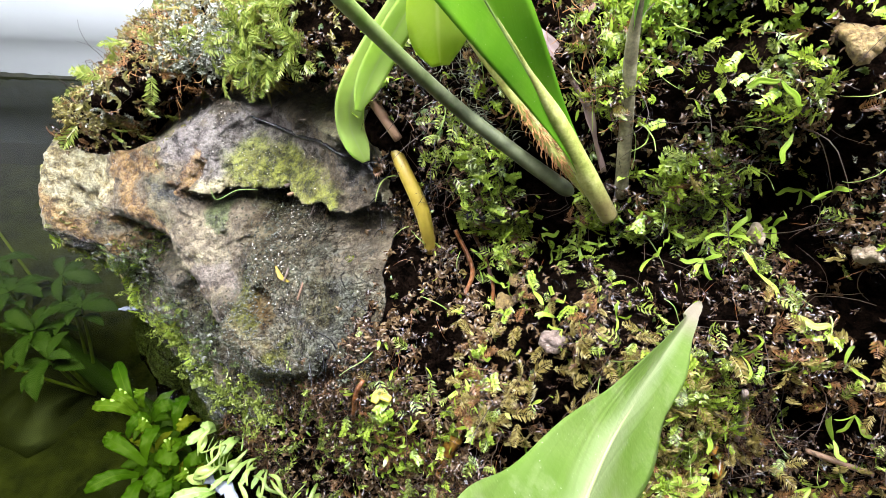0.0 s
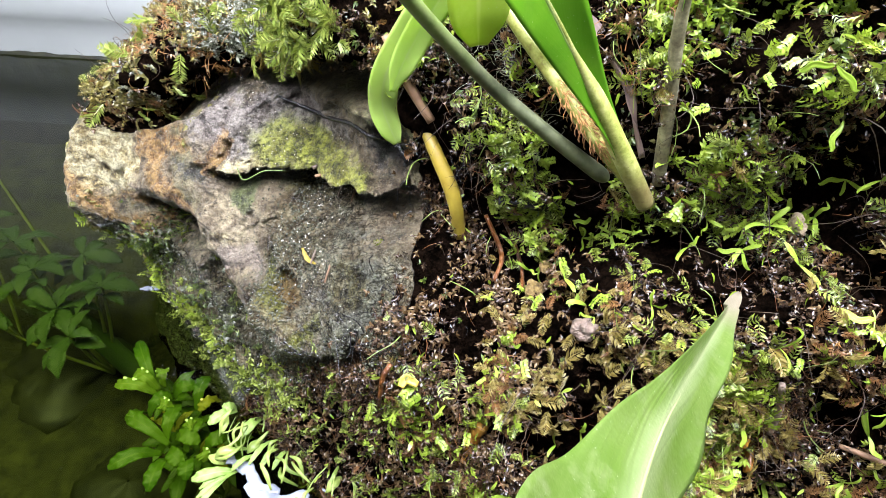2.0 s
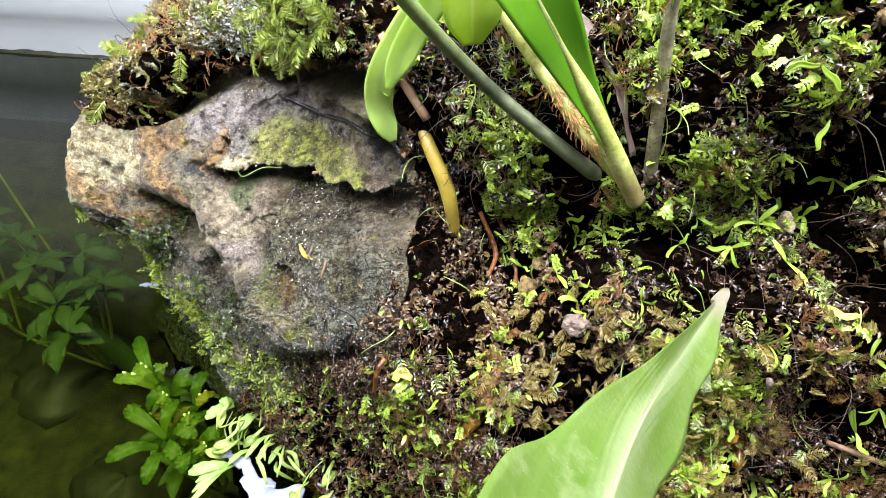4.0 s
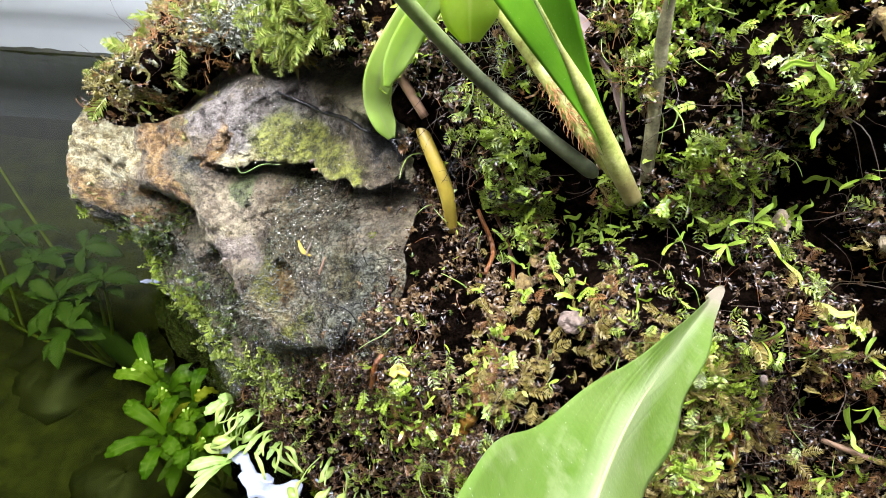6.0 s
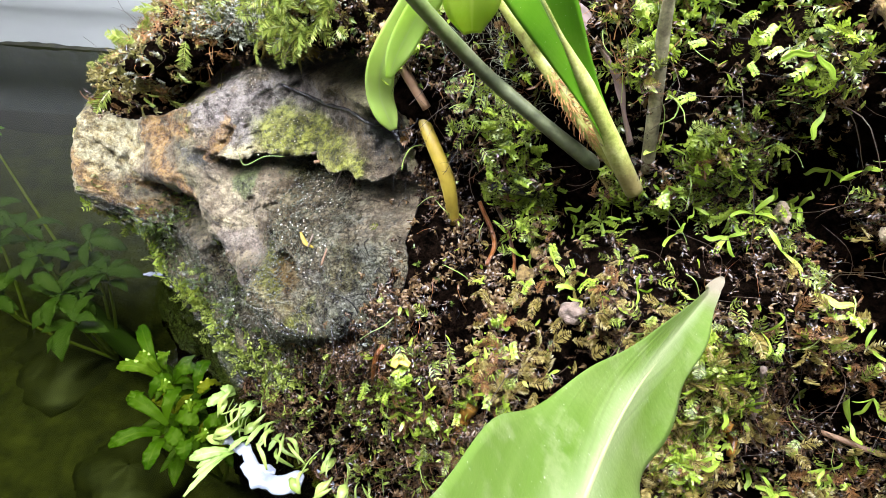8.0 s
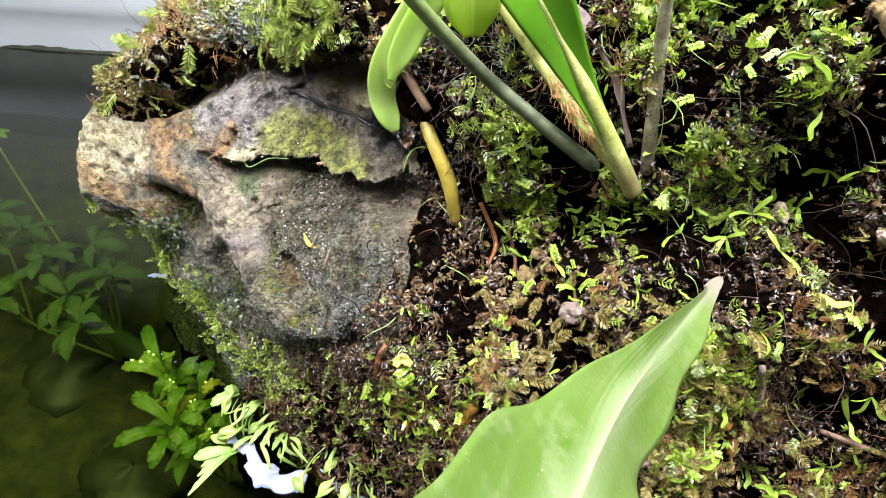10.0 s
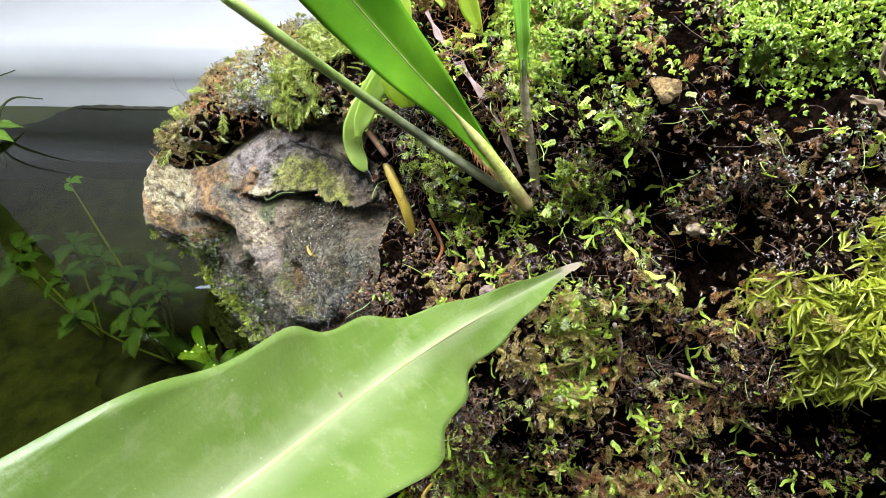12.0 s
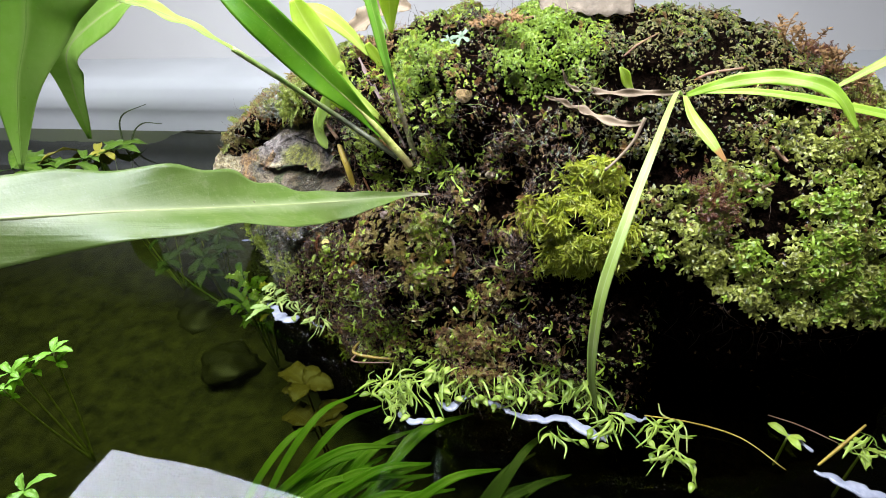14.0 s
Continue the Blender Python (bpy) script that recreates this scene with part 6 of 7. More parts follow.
def film(points, widths, seed):
    """A thin uneven white strip along a line, slightly domed: the lamp's painted reflection."""
    c = spline([(x, y, 0.0012) for x, y in points], 40)
    c[:, 1] += 0.0022 * vnoise(np.stack([c[:, 0] / 0.007, 0 * c[:, 0] + seed, 0 * c[:, 0]], -1))
    t = unit(np.gradient(c, axis=0))
    sd = np.stack([-t[:, 1], t[:, 0], 0 * t[:, 0]], -1)
    s = np.linspace(0, 1, 40)
    w = np.interp(s, np.linspace(0, 1, len(widths)), widths) * 0.75 * (1 + 0.65 * vnoise(np.stack([s * 9 + seed, s, s], -1)))
    u = np.array([-1, -0.55, 0, 0.55, 1])
    v = c[:, None] + sd[:, None] * (u[None, :, None] * w[:, None, None])
    v[..., 2] += 0.0007 * (1 - u[None] ** 2) * np.minimum(w[:, None] / 0.004, 1)
    low = v.copy()
    low[..., 2] = 0.0003
    n = 200
    f = quads_of(40, 5)
    ring = [i * 5 for i in range(40)] + [195 + j for j in range(1, 5)] + [i * 5 + 4 for i in range(38, -1, -1)] + [3, 2, 1]
    rim = [(a, b, b + n, a + n) for a, b in zip(ring, ring[1:] + ring[:1])]
    return np.vstack([v.reshape(-1, 3), low.reshape(-1, 3)]), np.vstack([f, f[:, ::-1] + n, np.array(rim)])


GLINTS = [
    ([(0.108, 0.113), (0.122, 0.109), (0.134, 0.124), (0.155, 0.121), (0.172, 0.110)], [0.002, 0.005, 0.0035, 0.005, 0.003]),
    ([(0.170, 0.111), (0.196, 0.107), (0.219, 0.112), (0.234, 0.102), (0.254, 0.097)], [0.003, 0.005, 0.005, 0.006, 0.005]),
    ([(0.077, 0.095), (0.091, 0.088), (0.103, 0.090), (0.115, 0.094)], [0.003, 0.005, 0.004, 0.002]),
    ([(0.403, 0.094), (0.416, 0.087), (0.432, 0.080), (0.450, 0.075)], [0.002, 0.005, 0.006, 0.004]),
    ([(0.016, 0.172), (0.026, 0.168), (0.036, 0.160)], [0.001, 0.0024, 0.002]),
    ([(0.041, 0.158), (0.046, 0.157), (0.051, 0.156)], [0.001, 0.0018, 0.001]),
    ([(-0.060, 0.203), (-0.047, 0.195), (-0.034, 0.191)], [0.0012, 0.0028, 0.0016]),
    ([(-0.113, 0.217), (-0.101, 0.212), (-0.095, 0.206), (-0.081, 0.203)], [0.003, 0.0045, 0.004, 0.003]),
    ([(-0.099, 0.204), (-0.090, 0.199), (-0.080, 0.196), (-0.066, 0.197)], [0.003, 0.0075, 0.0075, 0.005]),
    ([(0.266, 0.125), (0.275, 0.121), (0.286, 0.121)], [0.0015, 0.003, 0.002]),
    # this one stands for a pale petal-like spot, not a reflection
    ([(-0.208, 0.334), (-0.201, 0.3345), (-0.195, 0.335)], [0.001, 0.003, 0.002]),
    ([(0.388, 0.122), (0.399, 0.119), (0.407, 0.111)], [0.0008, 0.0024, 0.001]),
    ([(-0.046, 0.199), (-0.040, 0.196), (-0.034, 0.194)], [0.001, 0.0022, 0.0012]),
]
for k, (line, wide) in enumerate(GLINTS):
    tagged(part("glint_strip", film(line, wide, 3.7 * k), M_GLINT), "white strip painted for lamp reflections at the water's edge", "surface film", "films along the waterline")


# ---- plants in the water ----
def oval(length, half, seed, droop=0.15):
    r = random.Random(seed)
    return blade([(0, 0, 0), (length * 0.3, 0, length * 0.08), (length * 0.7, 0, length * 0.05), (length, 0, -length * droop)], [half * 0.15, half * 0.85, half, half * 0.1], (0, 0, 1), 14, 5, 0.22, half * 0.12, 3.0, r.uniform(0, 6), 0.0006)


OVAL_MESHES = {}


def oval_mesh(material, kind):
    key = (material.name, kind)
    if key not in OVAL_MESHES:
        g = oval(1.0, (0.2, 0.26, 0.36, 0.175)[kind], kind)
        OVAL_MESHES[key] = mesh_of("leaf", g[0], g[1], material, g[2])
    return OVAL_MESHES[key]


def whorl_plant(name, root, tips, label, material, leaf, seed, per=7, tilt=(0.1, 0.7), kind=0, stem=M_STEM_LIGHT, low=0.5):
    """Stems from a root to each tip, with leaves in whorls at the tip and a few below."""
    r = random.Random(seed)
    plant = base(name, root, label, "water plant")
    for tip in tips:
        tip, rt = Vector(tip), Vector(root)
        bend = rt.lerp(tip, 0.6) + Vector((0, 0, -0.01))
        part("stem", tube([rt, bend, tip], [0.0016, 0.0013, 0.0008], 12, 6), stem, plant)
        for k in range(per):
            a = 2.4 * k + r.uniform(-0.4, 0.4)
            down = low * (k // 4)
            ob = new("leaf", oval_mesh(material if material is not M_LEAF_BUSHY or r.random() > 0.1 else M_LEAF_YELLOW, kind))
            size = leaf * r.uniform(0.65, 1.15)
            at = tip.lerp(bend, min(0.8, down * 0.35))
            ob.matrix_basis = Matrix.Translation(at - rt) @ pose(0, 0, 0, 0, 0, math.degrees(a)) @ pose(0, 0, 0, r.uniform(-20, 20), -math.degrees(r.uniform(*tilt)), 0) @ Matrix.Scale(size, 4)
            ob.parent = plant
    return plant


def floating_leaf(name, ends, z, half, material, parent, wavy=0.0012, rise=0.006, label=""):
    """A soft oblong leaf from one place to another near the water's surface."""
    ax, ay, bx, by = ends
    a, b = np.array((ax, ay, z - rise)), np.array((bx, by, z))
    return part(name, blade([a, a * 0.65 + b * 0.35 + (0, 0, rise), a * 0.25 + b * 0.75 + (0, 0, rise * 0.7), b], [half * 0.3, half * 0.8, half, half * 0.3], (0, -0.25, 1), 26, 7, 0.12, wavy, 5.0, 40 * bx, 0.0006), material, parent, label)


# ends of each leaf: from x, y to x, y
LEAVES_LOW = [(-0.173, 0.264, -0.195, 0.295), (-0.152, 0.23, -0.18, 0.243), (-0.154, 0.225, -0.176, 0.212), (-0.154, 0.231, -0.153, 0.252), (-0.151, 0.226, -0.137, 0.215), (-0.149, 0.223, -0.15, 0.201), (-0.15, 0.234, -0.133, 0.229), (-0.141, 0.226, -0.137, 0.244), (-0.136, 0.223, -0.133, 0.208), (-0.17, 0.246, -0.16, 0.258), (-0.16, 0.259, -0.147, 0.265), (-0.144, 0.252, -0.143, 0.272), (-0.131, 0.227, -0.119, 0.233), (-0.173, 0.249, -0.174, 0.238)]
LEAVES_FRESH = [(-0.17, 0.26, -0.194, 0.261), (-0.17, 0.263, -0.186, 0.27), (-0.168, 0.265, -0.169, 0.274), (-0.154, 0.247, -0.163, 0.25), (-0.143, 0.235, -0.138, 0.238), (-0.13, 0.224, -0.125, 0.218)]
LEAVES_PALE = [(-0.116, 0.246, -0.128, 0.235), (-0.101, 0.242, -0.108, 0.229), (-0.106, 0.211, -0.126, 0.204), (-0.117, 0.248, -0.122, 0.243)]
LEAF_GOLD = (-0.131, 0.258, -0.139, 0.247)
STRAPS_PALE = [(-0.106, 0.213, -0.122, 0.185), (-0.105, 0.212, -0.121, 0.195), (-0.107, 0.211, -0.121, 0.2), (-0.099, 0.221, -0.108, 0.21), (-0.092, 0.23, -0.1, 0.214), (-0.089, 0.228, -0.093, 0.212), (-0.082, 0.225, -0.087, 0.212), (-0.103, 0.224, -0.116, 0.218)]
bush = whorl_plant("water_plant", (-0.165, 0.265, -0.16), [(-0.159, 0.246, -0.028), (-0.139, 0.232, -0.026), (-0.152, 0.25, -0.03), (-0.167, 0.265, -0.024), (-0.122, 0.228, -0.026), (-0.146, 0.225, -0.03)], "bushy green water plant rising beside the rock", M_LEAF_BUSHY, 0.02, 5, 10, (0.0, 0.6), 3)
for ends in LEAVES_LOW:
    floating_leaf("leaf", ends, -0.006, 0.0042, M_LEAF_BUSHY, bush, 0.0007)
for ends in LEAVES_FRESH:
    floating_leaf("leaf", ends, -0.004, 0.0038, M_LEAF_FRESH, bush, label="fresh lime-green leaf")
floating_leaf("leaf", LEAF_GOLD, -0.004, 0.0032, M_LEAF_YELLOW, bush, label="yellowed leaf")
pale_plant = base("water_plant", (-0.10, 0.225, 0.0), "pale lime plant with strap leaves floating beside the rock", "water plant")
for ends in LEAVES_PALE:
    floating_leaf("leaf", ends, 0.004, 0.0032, M_LEAF_PALEWATER, pale_plant, 0.0005, 0.003)
for ends in STRAPS_PALE:
    floating_leaf("strap", ends, 0.003, 0.0015, M_LEAF_PALEWATER, pale_plant, 0.0004, 0.003)
whorl_plant("water_plant", (-0.32, 0.09, -0.16), [(-0.304, 0.11, 0.005), (-0.327, 0.079, 0.004), (-0.316, 0.058, 0.004), (-0.335, 0.1, -0.005)], "green water plant with leaf whorls at the surface", M_LEAF_WATER, 0.02, 6, 7, (0.0, 0.5))
whorl_plant("water_plant", (-0.2, -0.035, -0.16), [(-0.205, -0.03, 0.003)], "small green water plant at the surface", M_LEAF_WATER, 0.022, 7, 5, (0.0, 0.5))
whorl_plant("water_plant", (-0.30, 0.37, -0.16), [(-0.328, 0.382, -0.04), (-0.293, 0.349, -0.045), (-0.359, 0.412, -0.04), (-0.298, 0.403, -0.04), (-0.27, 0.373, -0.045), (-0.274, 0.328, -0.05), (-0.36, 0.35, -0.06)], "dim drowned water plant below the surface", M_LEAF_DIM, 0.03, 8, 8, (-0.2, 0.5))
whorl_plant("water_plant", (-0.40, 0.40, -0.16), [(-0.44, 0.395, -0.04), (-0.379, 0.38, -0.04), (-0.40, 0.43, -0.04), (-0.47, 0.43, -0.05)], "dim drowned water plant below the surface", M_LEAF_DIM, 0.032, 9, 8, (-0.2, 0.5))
whorl_plant("water_plant", (-0.03, 0.13, -0.16), [(-0.034, 0.131, -0.022), (-0.02, 0.105, -0.05)], "brown-leaved water plant below the surface", M_LEAF_BROWN, 0.034, 10, 5, (0.0, 0.4), 2, M_TWIG)
whorl_plant("water_plant", (-0.62, 0.53, -0.16), [(-0.60, 0.575, 0.002), (-0.62, 0.56, 0.002), (-0.63, 0.535, 0.002)], "green water plant at the back wall", M_LEAF_BUSHY, 0.05, 11, 4, (0.0, 0.25), 3)
whorl_plant("water_plant", (-0.70, 0.5, -0.16), [(-0.70, 0.50, 0.004), (-0.645, 0.505, 0.004), (-0.74, 0.49, 0.004)], "long-leaved water plant at the surface", M_LEAF_BUSHY, 0.075, 12, 4, (0.0, 0.12), 3)
for line in ([(-0.60, 0.60, -0.05), (-0.595, 0.60, 0.02), (-0.585, 0.61, 0.055), (-0.53, 0.615, 0.075)], [(-0.595, 0.59, -0.05), (-0.575, 0.60, 0.015), (-0.55, 0.61, 0.04), (-0.50, 0.60, 0.045)]):
    tagged(part("twig", tube(line, [0.002, 0.0018, 0.0014, 0.0006], 24, 6), M_STEM_DARK), "thin dark stalk rising from the water by the wall", "stalk", "stalks at the tank wall")
whorl_plant("water_plant", (-0.42, 0.50, -0.16), [(-0.44, 0.51, -0.015)], "tiny green shoot at the surface", M_LEAF_WATER, 0.018, 13, 5, (0.0, 0.3))


def water_grass(root, n, seed, label, material=M_LEAF_WATER):
    r = random.Random(seed)
    plant = base("water_grass", root, label, "water grass")
    for _ in range(n):
        a = r.uniform(0.35, 1.15)
        ln = r.uniform(0.10, 0.19)
        p = Vector(root) + Vector((r.uniform(-0.03, 0.03), r.uniform(-0.02, 0.02), 0))
        d = Vector((math.cos(a), math.sin(a) * 0.9, 0))
        part("blade", blade([p, p + d * ln * 0.3 + Vector((0, 0, ln * 0.5)), p + d * ln * 0.7 + Vector((0, 0, ln * 0.76)), p + d * ln + Vector((0, 0, ln * 0.70))], [0.0025, 0.0042, 0.004, 0.0008], (-0.3, -0.5, 0.8), 20, 5, 0.2), material, plant)
    return plant


water_grass((-0.06, 0.0, -0.16), 20, 21, "broad green grass swaying under the water")
water_grass((0.0, -0.01, -0.16), 18, 22, "broad green grass swaying under the water")
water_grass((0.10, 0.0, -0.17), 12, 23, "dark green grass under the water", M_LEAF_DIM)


def pebble(at, size, seed, squash=0.7, rough=0.25):
    """A lumpy stone."""
    u, v = np.meshgrid(np.linspace(0, 2 * np.pi, 28, endpoint=False), np.linspace(0.02, np.pi - 0.02, 18), indexing="ij")
    d = np.stack([np.cos(u) * np.sin(v), np.sin(u) * np.sin(v), np.cos(v)], -1)
    r = 1 + rough * fbm(d + seed, 0.8, 4)
    p = d * r[..., None] * size * np.array((1, 1, squash)) + np.array(at)
    f = quads_of(18, 28, True)
    return np.swapaxes(p, 0, 1).reshape(-1, 3), f


tagged(part("stone", pebble((-0.345, 0.375, -0.17), 0.055, 2.0, 0.42, 0.42), M_SLIME), "dark drowned stone on the silty bed", "stone")
tagged(part("stone", pebble((-0.235, 0.265, -0.165), 0.042, 4.0, 0.42, 0.42), M_SLIME), "dark drowned stone on the silty bed", "stone")
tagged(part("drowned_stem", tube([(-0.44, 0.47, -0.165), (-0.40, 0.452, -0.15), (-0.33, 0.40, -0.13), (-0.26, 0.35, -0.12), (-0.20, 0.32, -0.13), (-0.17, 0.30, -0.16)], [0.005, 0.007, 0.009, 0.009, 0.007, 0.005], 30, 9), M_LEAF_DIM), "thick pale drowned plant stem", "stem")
tagged(part("root", tube([(0.018, 0.165, 0.012), (0.012, 0.158, 0.003), (0.03, 0.153, 0.004), (0.06, 0.15, 0.008)], [0.0008, 0.0016, 0.0016, 0.001], 20, 6), M_ROOT_YELLOW), "forked yellow root at the waterline", "root")

# ---- small things on the moss ----
for (x, z), size, mat, lab in (((0.024, 0.134), 0.0036, M_LUMP, "ochre crumbly lump in the dark moss"), ((0.112, 0.179), 0.0032, M_PEBBLE, "pale pebble lodged in the moss"), ((0.029, 0.148), 0.0022, M_LUMP, "small ochre lump in the moss"), ((0.122, 0.235), 0.006, M_LUMP, "ochre crumbly lump on the moss"), ((0.145, 0.185), 0.004, M_PEBBLE, "pale lump lodged in the moss"), ((0.047, 0.135), 0.0042, M_SCRAP, "grey withered scrap in the moss")):
    p, n = settle(x, z, 0.004)
    tagged(part("lump", pebble(p, size, 50 * x, 0.8, 0.5), mat), lab, "lump", "lumps in the moss")
for line, rad, mat, lab in (
    ([(0.001, 0.151), (0.008, 0.144), (0.014, 0.138), (0.018, 0.133)], 0.0009, M_ROOT_RED, "red-brown root crossing the dark moss"),
    ([(-0.005, 0.145), (-0.001, 0.139), (-0.001, 0.132)], 0.0011, M_ROOT_RED, "short red-brown root in the moss"),
    ([(0.1085, 0.136), (0.110, 0.125), (0.112, 0.114)], 0.0014, M_SCRAP, "brown twig stuck in the moss"),
    ([(0.105, 0.107), (0.107, 0.099), (0.109, 0.090)], 0.0026, M_AMBER, "amber root standing in the lower moss"),
    ([(0.094, 0.136), (0.094, 0.131), (0.096, 0.124)], 0.0020, M_ROOT_RED, "red root hanging from the moss"),
    ([(-0.024, 0.102), (-0.024, 0.096), (-0.025, 0.086)], 0.0012, M_ROOT_RED, "thin red-brown stalk at the rock's foot"),
    ([(0.148, 0.106), (0.156, 0.108), (0.166, 0.110)], 0.0012, M_TWIG, "thin brown twig in the moss"),
    ([(0.011, 0.087), (0.012, 0.078), (0.013, 0.070)], 0.0036, M_AMBER, "thick orange-brown root under the moss"),
    ([(0.242, 0.255), (0.258, 0.259), (0.274, 0.262)], 0.0009, M_TWIG, "thin pale twig on the olive moss"),
    ([(0.304, 0.238), (0.316, 0.237), (0.333, 0.237)], 0.0013, M_TWIG, "short dry twig on the ridge"),
    ([(0.359, 0.196), (0.363, 0.191), (0.367, 0.185)], 0.0016, M_TWIG, "stub of brown wood on the moss brow"),
    ([(0.008, 0.1705), (0.016, 0.172), (0.022, 0.172)], 0.0022, M_BLACK, "black wet piece of wood in the moss"),
):
    tagged(part("twig", tube(lie(line, 0.005), [rad * 0.8, rad, rad * 0.7], 16, 7), mat), lab, "twig", "twigs and roots in the moss")
tagged(part("twig", blade(lie([(-0.020, 0.095), (-0.016, 0.097), (-0.011, 0.099)], 0.007), [0.0012, 0.0020, 0.0012], (0, -0.6, 0.8), 14, 5, 0.3), M_ROOT_YELLOW), "orange-yellow curled sheath on the moss", "sheath")

SPROUT_MESHES = []
for kind in range(6):
    r = random.Random(70 + kind)
    bow, half = r.uniform(0.05, 0.38), r.uniform(0.075, 0.125)
    g = blade([(0, 0, 0), (0.3, 0, bow * 0.6), (0.65, r.uniform(-0.08, 0.08), bow), (0.9, r.uniform(-0.15, 0.15), bow * 0.85), (1, r.uniform(-0.2, 0.2), bow * 0.7)], [half * 0.3, half * 0.85, half, half * 0.7, half * 0.1], (0, 0, 1), 12, 5, 0.4, thick=0.015)
    SPROUT_MESHES.append(mesh_of("leaf", g[0], g[1], M_LEAF_SPROUT, g[2]))


def sprout(x, z, leaves, length, turn, seed):
    """A small plant of a few lime strap leaves growing out of the moss."""
    p, n = settle(x, z, 0.004)
    r = random.Random(seed)
    n = (Vector(n) + Vector((0, -0.4, 0.2))).normalized()
    u = n.cross(Vector((0, 0, 1))).normalized()
    m = Matrix((u, n.cross(u), n)).transposed().to_4x4()
    plant = base("sprout", p, "small lime-green strap leaves growing from the moss", "sprout", "strap leaves in the moss")
    for k in range(leaves):
        ob = new("leaf", SPROUT_MESHES[r.randrange(6)])
        ob.matrix_basis = m @ pose(0, 0, 0, 0, 0, turn + k * 360 / leaves * r.uniform(0.5, 1.1)) @ pose(0, 0, 0, r.uniform(-25, 25), -r.uniform(0, 35), 0) @ Matrix.Scale(length * r.uniform(0.75, 1.2), 4)
        ob.parent = plant
    return plant


# places on the rock (x, z), number of leaves, length, turn
SPROUTS_HIGH = [(0.068, 0.195, 3, 8, 40), (0.073, 0.188, 2, 6, 80), (0.082, 0.181, 2, 6, 30), (0.096, 0.181, 4, 8, 0), (0.109, 0.186, 2, 9, 150), (0.116, 0.185, 4, 10, 20), (0.126, 0.185, 3, 8, 50), (0.135, 0.202, 3, 8, 10), (0.140, 0.199, 2, 8, 90), (0.109, 0.216, 1, 11, 60), (0.103, 0.225, 2, 8, 10)]
SPROUTS_MID = [(0.105, 0.178, 3, 8, 70), (0.098, 0.172, 4, 9, 30), (0.082, 0.166, 2, 9, 140), (0.110, 0.169, 2, 10, 120), (0.121, 0.160, 1, 12, 170), (0.065, 0.152, 3, 6, 200), (0.033, 0.157, 3, 7, 60), (0.044, 0.158, 3, 7, 100), (0.030, 0.162, 2, 7, 20), (0.050, 0.163, 3, 7, 0), (0.058, 0.166, 2, 7, 45)]
SPROUTS_DARK = [(0.004, 0.147, 1, 8, 130), (0.007, 0.141, 2, 7, 60), (0.019, 0.148, 2, 6, 10), (0.027, 0.150, 3, 8, 80), (0.019, 0.140, 2, 7, 170), (0.033, 0.144, 2, 8, 100), (0.042, 0.140, 2, 9, 90), (0.044, 0.136, 1, 10, 95), (0.050, 0.141, 2, 7, 30), (0.020, 0.122, 2, 6, 0), (0.010, 0.130, 1, 6, 0)]
SPROUTS_LOW = [(0.098, 0.122, 2, 8, 90), (0.105, 0.120, 3, 9, 95), (0.105, 0.146, 2, 8, 70), (0.154, 0.136, 2, 9, 160), (0.156, 0.127, 3, 9, 0), (0.093, 0.100, 2, 11, 150), (0.093, 0.089, 2, 7, 100), (0.156, 0.101, 2, 8, 120), (0.154, 0.113, 2, 10, 140), (0.138, 0.107, 2, 7, 60), (0.128, 0.076, 3, 8, 50), (0.149, 0.086, 2, 8, 90), (0.344, 0.172, 2, 9, 40), (0.378, 0.147, 3, 9, 20)]
for x, z, leaves, size, turn in SPROUTS_HIGH + SPROUTS_MID + SPROUTS_DARK + SPROUTS_LOW:
    sprout(x, z, leaves, size * 0.001, turn, int(x * 1e4 + z * 1e5))
r = random.Random(12)
for _ in range(46):
    x = r.uniform(0.03, 0.25)
    sprout(x, r.uniform(0.03, 0.10) if x < 0.2 else r.uniform(0.02, 0.07), r.randint(2, 4), r.uniform(0.006, 0.010), r.uniform(0, 360), r.randrange(9999))

# ---- pieces along the ridge ----
tagged(part("bark_scrap", join(blade([(0.175, 0.325, 0.283), (0.20, 0.325, 0.294), (0.23, 0.33, 0.292), (0.255, 0.335, 0.283)], [0.012, 0.02, 0.022, 0.012], (0, -0.5, 0.9), 24, 9, -0.25, 0.002, thick=0.004)), M_STONE_PALE), "pale flat scrap of bark on the ridge", "bark")
tagged(part("withered_leaf", blade([(-0.01, 0.325, 0.262), (0.015, 0.325, 0.275), (0.04, 0.32, 0.288), (0.06, 0.318, 0.286)], [0.004, 0.011, 0.012, 0.003], (0, -0.7, 0.6), 24, 7, 0.6, 0.003), M_DRY), "curled brown withered leaf on the ridge", "withered leaf")


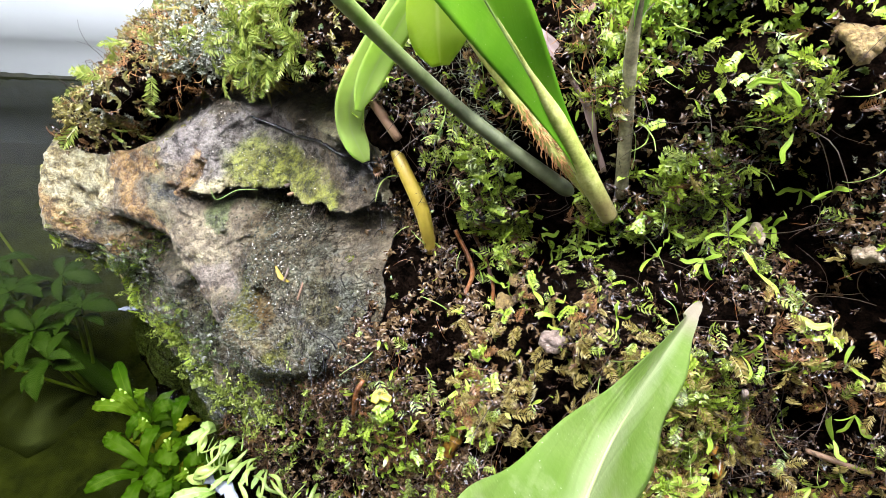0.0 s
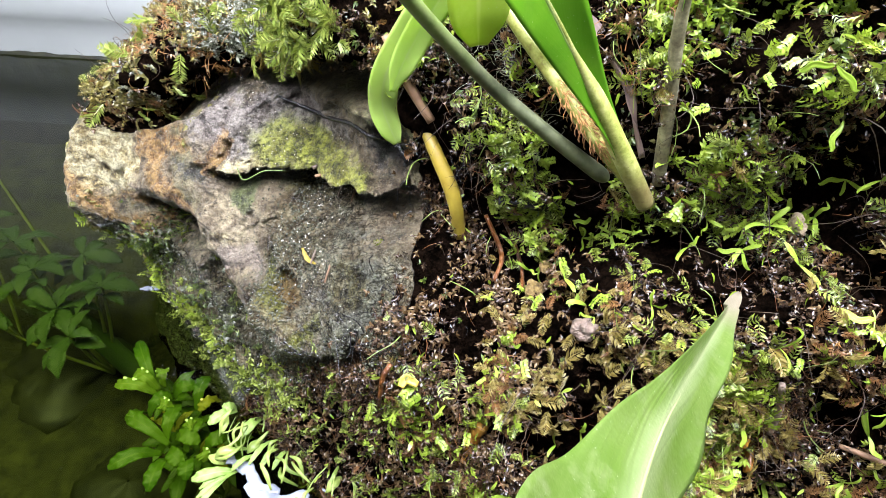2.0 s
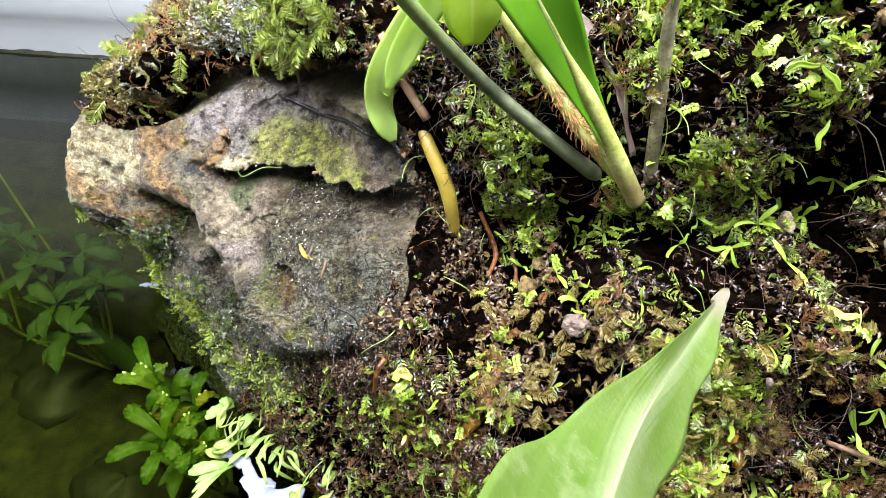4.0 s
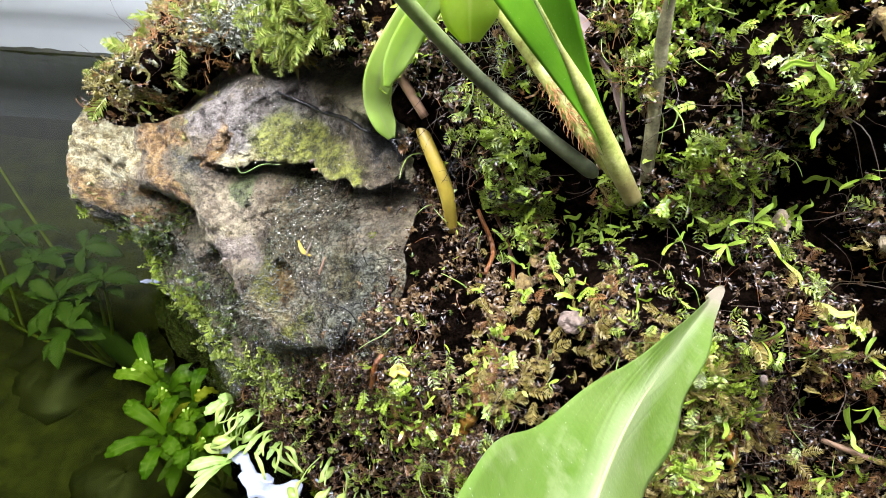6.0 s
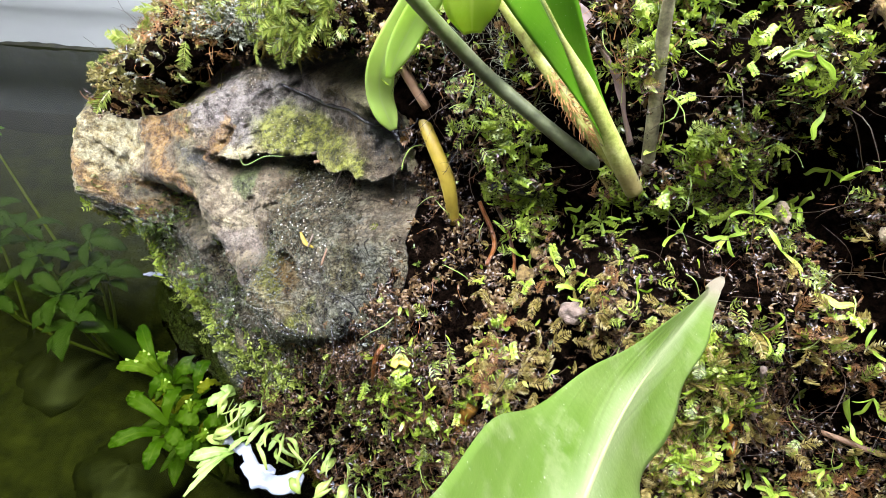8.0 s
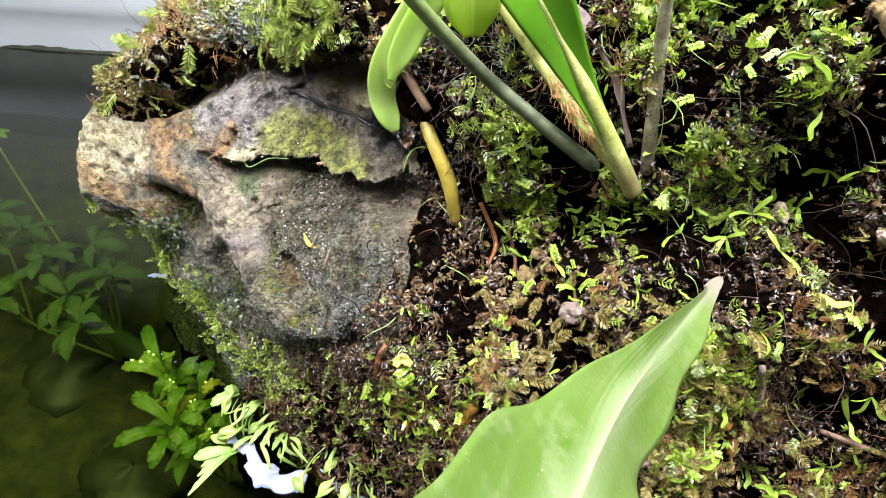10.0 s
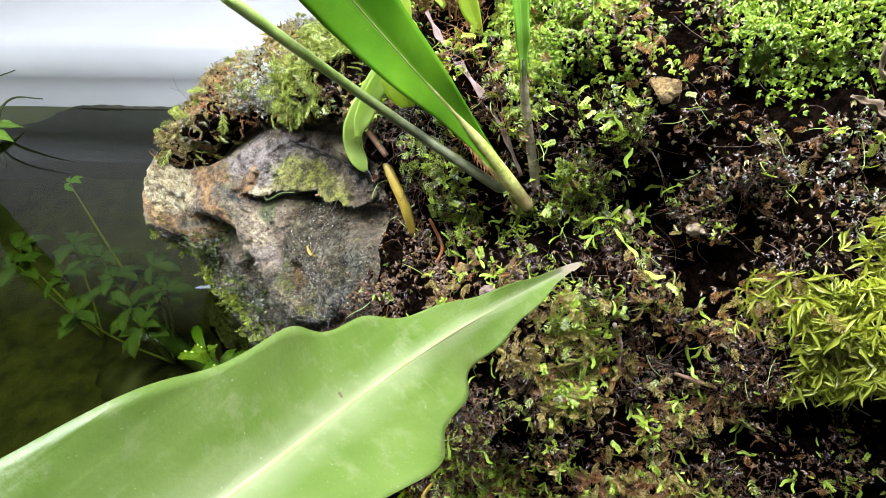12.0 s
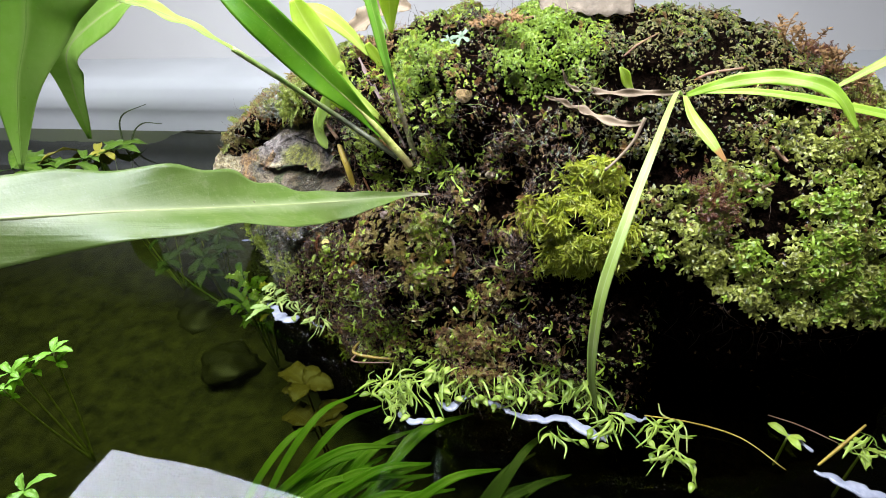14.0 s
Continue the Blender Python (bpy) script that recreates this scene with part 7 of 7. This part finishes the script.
def plume(root, height, seed):
    """A dried orange-brown moss plume."""
    r = random.Random(seed)
    g = []
    for _ in range(5):
        p = Vector(root) + Vector((r.uniform(-0.004, 0.004), r.uniform(-0.004, 0.004), 0))
        top = p + Vector((r.uniform(-0.012, 0.012), r.uniform(-0.01, 0.01), height * r.uniform(0.6, 1.0)))
        midp = p.lerp(top, 0.5) + Vector((r.uniform(-0.004, 0.004), 0, 0.003))
        c = spline([p, midp, top], 14)
        g.append(tube([p, midp, top], [0.0008, 0.0006, 0.0003], 8, 4))
        for q in c[3:]:
            for _ in range(2):
                a, ln = r.uniform(0, 6.28), r.uniform(0.002, 0.005)
                q2 = Vector(q) + Vector((math.cos(a) * ln, math.sin(a) * ln, r.uniform(-0.001, 0.004)))
                g.append(blade([q, Vector(q).lerp(q2, 0.5), q2], [0.0003, 0.0008, 0.0002], (0, -0.6, 0.8), 4, 3, 0.2, thick=0.0002))
    return join(*g)


for k, (root, h) in enumerate((((0.388, 0.36, 0.235), 0.026), ((0.40, 0.35, 0.232), 0.022), ((0.42, 0.33, 0.222), 0.022), ((0.44, 0.31, 0.212), 0.02), ((0.132, 0.292, 0.27), 0.012), ((0.143, 0.29, 0.272), 0.013), ((0.154, 0.289, 0.273), 0.012), ((0.012, 0.31, 0.238), 0.024), ((0.022, 0.305, 0.242), 0.024), ((0.035, 0.3, 0.245), 0.02))):
    tagged(part("dry_moss_plume", plume(root, h, 40 + k), M_PLUME), "dried orange-brown moss plume on the ridge", "dry moss", "dry plumes on the ridge")

# ---- thin roots and small leaves at the hollow ----
for line, rad, mat, lab in (
    ([(0.282, 0.116, 0.0120), (0.317, 0.118, 0.0080), (0.355, 0.112, 0.0040), (0.383, 0.090, 0.0010)], 0.0007, M_ROOT_YELLOW, "thin tan root trailing over the water"),
    ([(0.379, 0.135, 0.0080), (0.403, 0.130, 0.0050), (0.429, 0.120, 0.0010)], 0.0006, M_TWIG, "thin brown root reaching into the water"),
    ([(0.407, 0.098, 0.0010), (0.425, 0.113, 0.0080), (0.442, 0.126, 0.0200)], 0.0014, M_ROOT_YELLOW, "tan stick leaning out of the water"),
    ([(0.294, 0.130, 0.0120), (0.297, 0.120, 0.0100), (0.314, 0.116, 0.0040), (0.314, 0.094, 0.0010)], 0.0009, M_STEM_LIGHT, "curling green stalk at the waterline"),
    ([(0.023, 0.193, 0.0200), (0.017, 0.160, 0.0040), (0.017, 0.145, 0.0040), (0.054, 0.147, 0.0060)], 0.0009, M_TWIG, "thin forked root at the waterline"),
):
    tagged(part("root", tube(line, [rad * 0.7, rad, rad * 0.6], 24, 6), mat), lab, "root", "roots along the waterline")
whorl_plant("water_plant", (0.443, 0.127, -0.12), [(0.443, 0.117, 0.003)], "two small lime leaves floating at the hollow", M_LEAF_LIME, 0.016, 31, 3, (-0.1, 0.3))
whorl_plant("water_plant", (0.391, 0.130, -0.12), [(0.391, 0.120, 0.003)], "two small lime leaves floating at the hollow", M_LEAF_LIME, 0.016, 32, 3, (-0.1, 0.3))


def thallus(x, z, lobes, size, seed):
    """A flat lichen of forking rounded lobes lying on the moss."""
    r = random.Random(seed)
    p, n = settle(x, z, 0.006)
    n = Vector(n)
    u = n.cross(Vector((0, 0, 1))).normalized()
    v = u.cross(n)
    g = []
    for k in range(lobes):
        a = 2 * math.pi * k / lobes + r.uniform(-0.3, 0.3)
        d = (u * math.cos(a) + v * math.sin(a)) * size * r.uniform(0.6, 1.1)
        q = Vector(p)
        g.append(blade([q, q + d * 0.5 + n * 0.0015, q + d + n * r.uniform(-0.001, 0.002)], [0.0012, 0.0016, 0.0024], n, 10, 5, 0.15, 0.0006, 2.0, r.uniform(0, 6), 0.0005))
    return join(*g)


tagged(part("lichen", thallus(0.112, 0.266, 5, 0.011, 3), M_LICHEN), "pale grey-green lobed lichen on the moss cushion", "lichen", "lichens on the cushion")
tagged(part("lichen", thallus(0.100, 0.262, 4, 0.008, 5), M_LICHEN), "small pale lobed lichen on the moss cushion", "lichen", "lichens on the cushion")
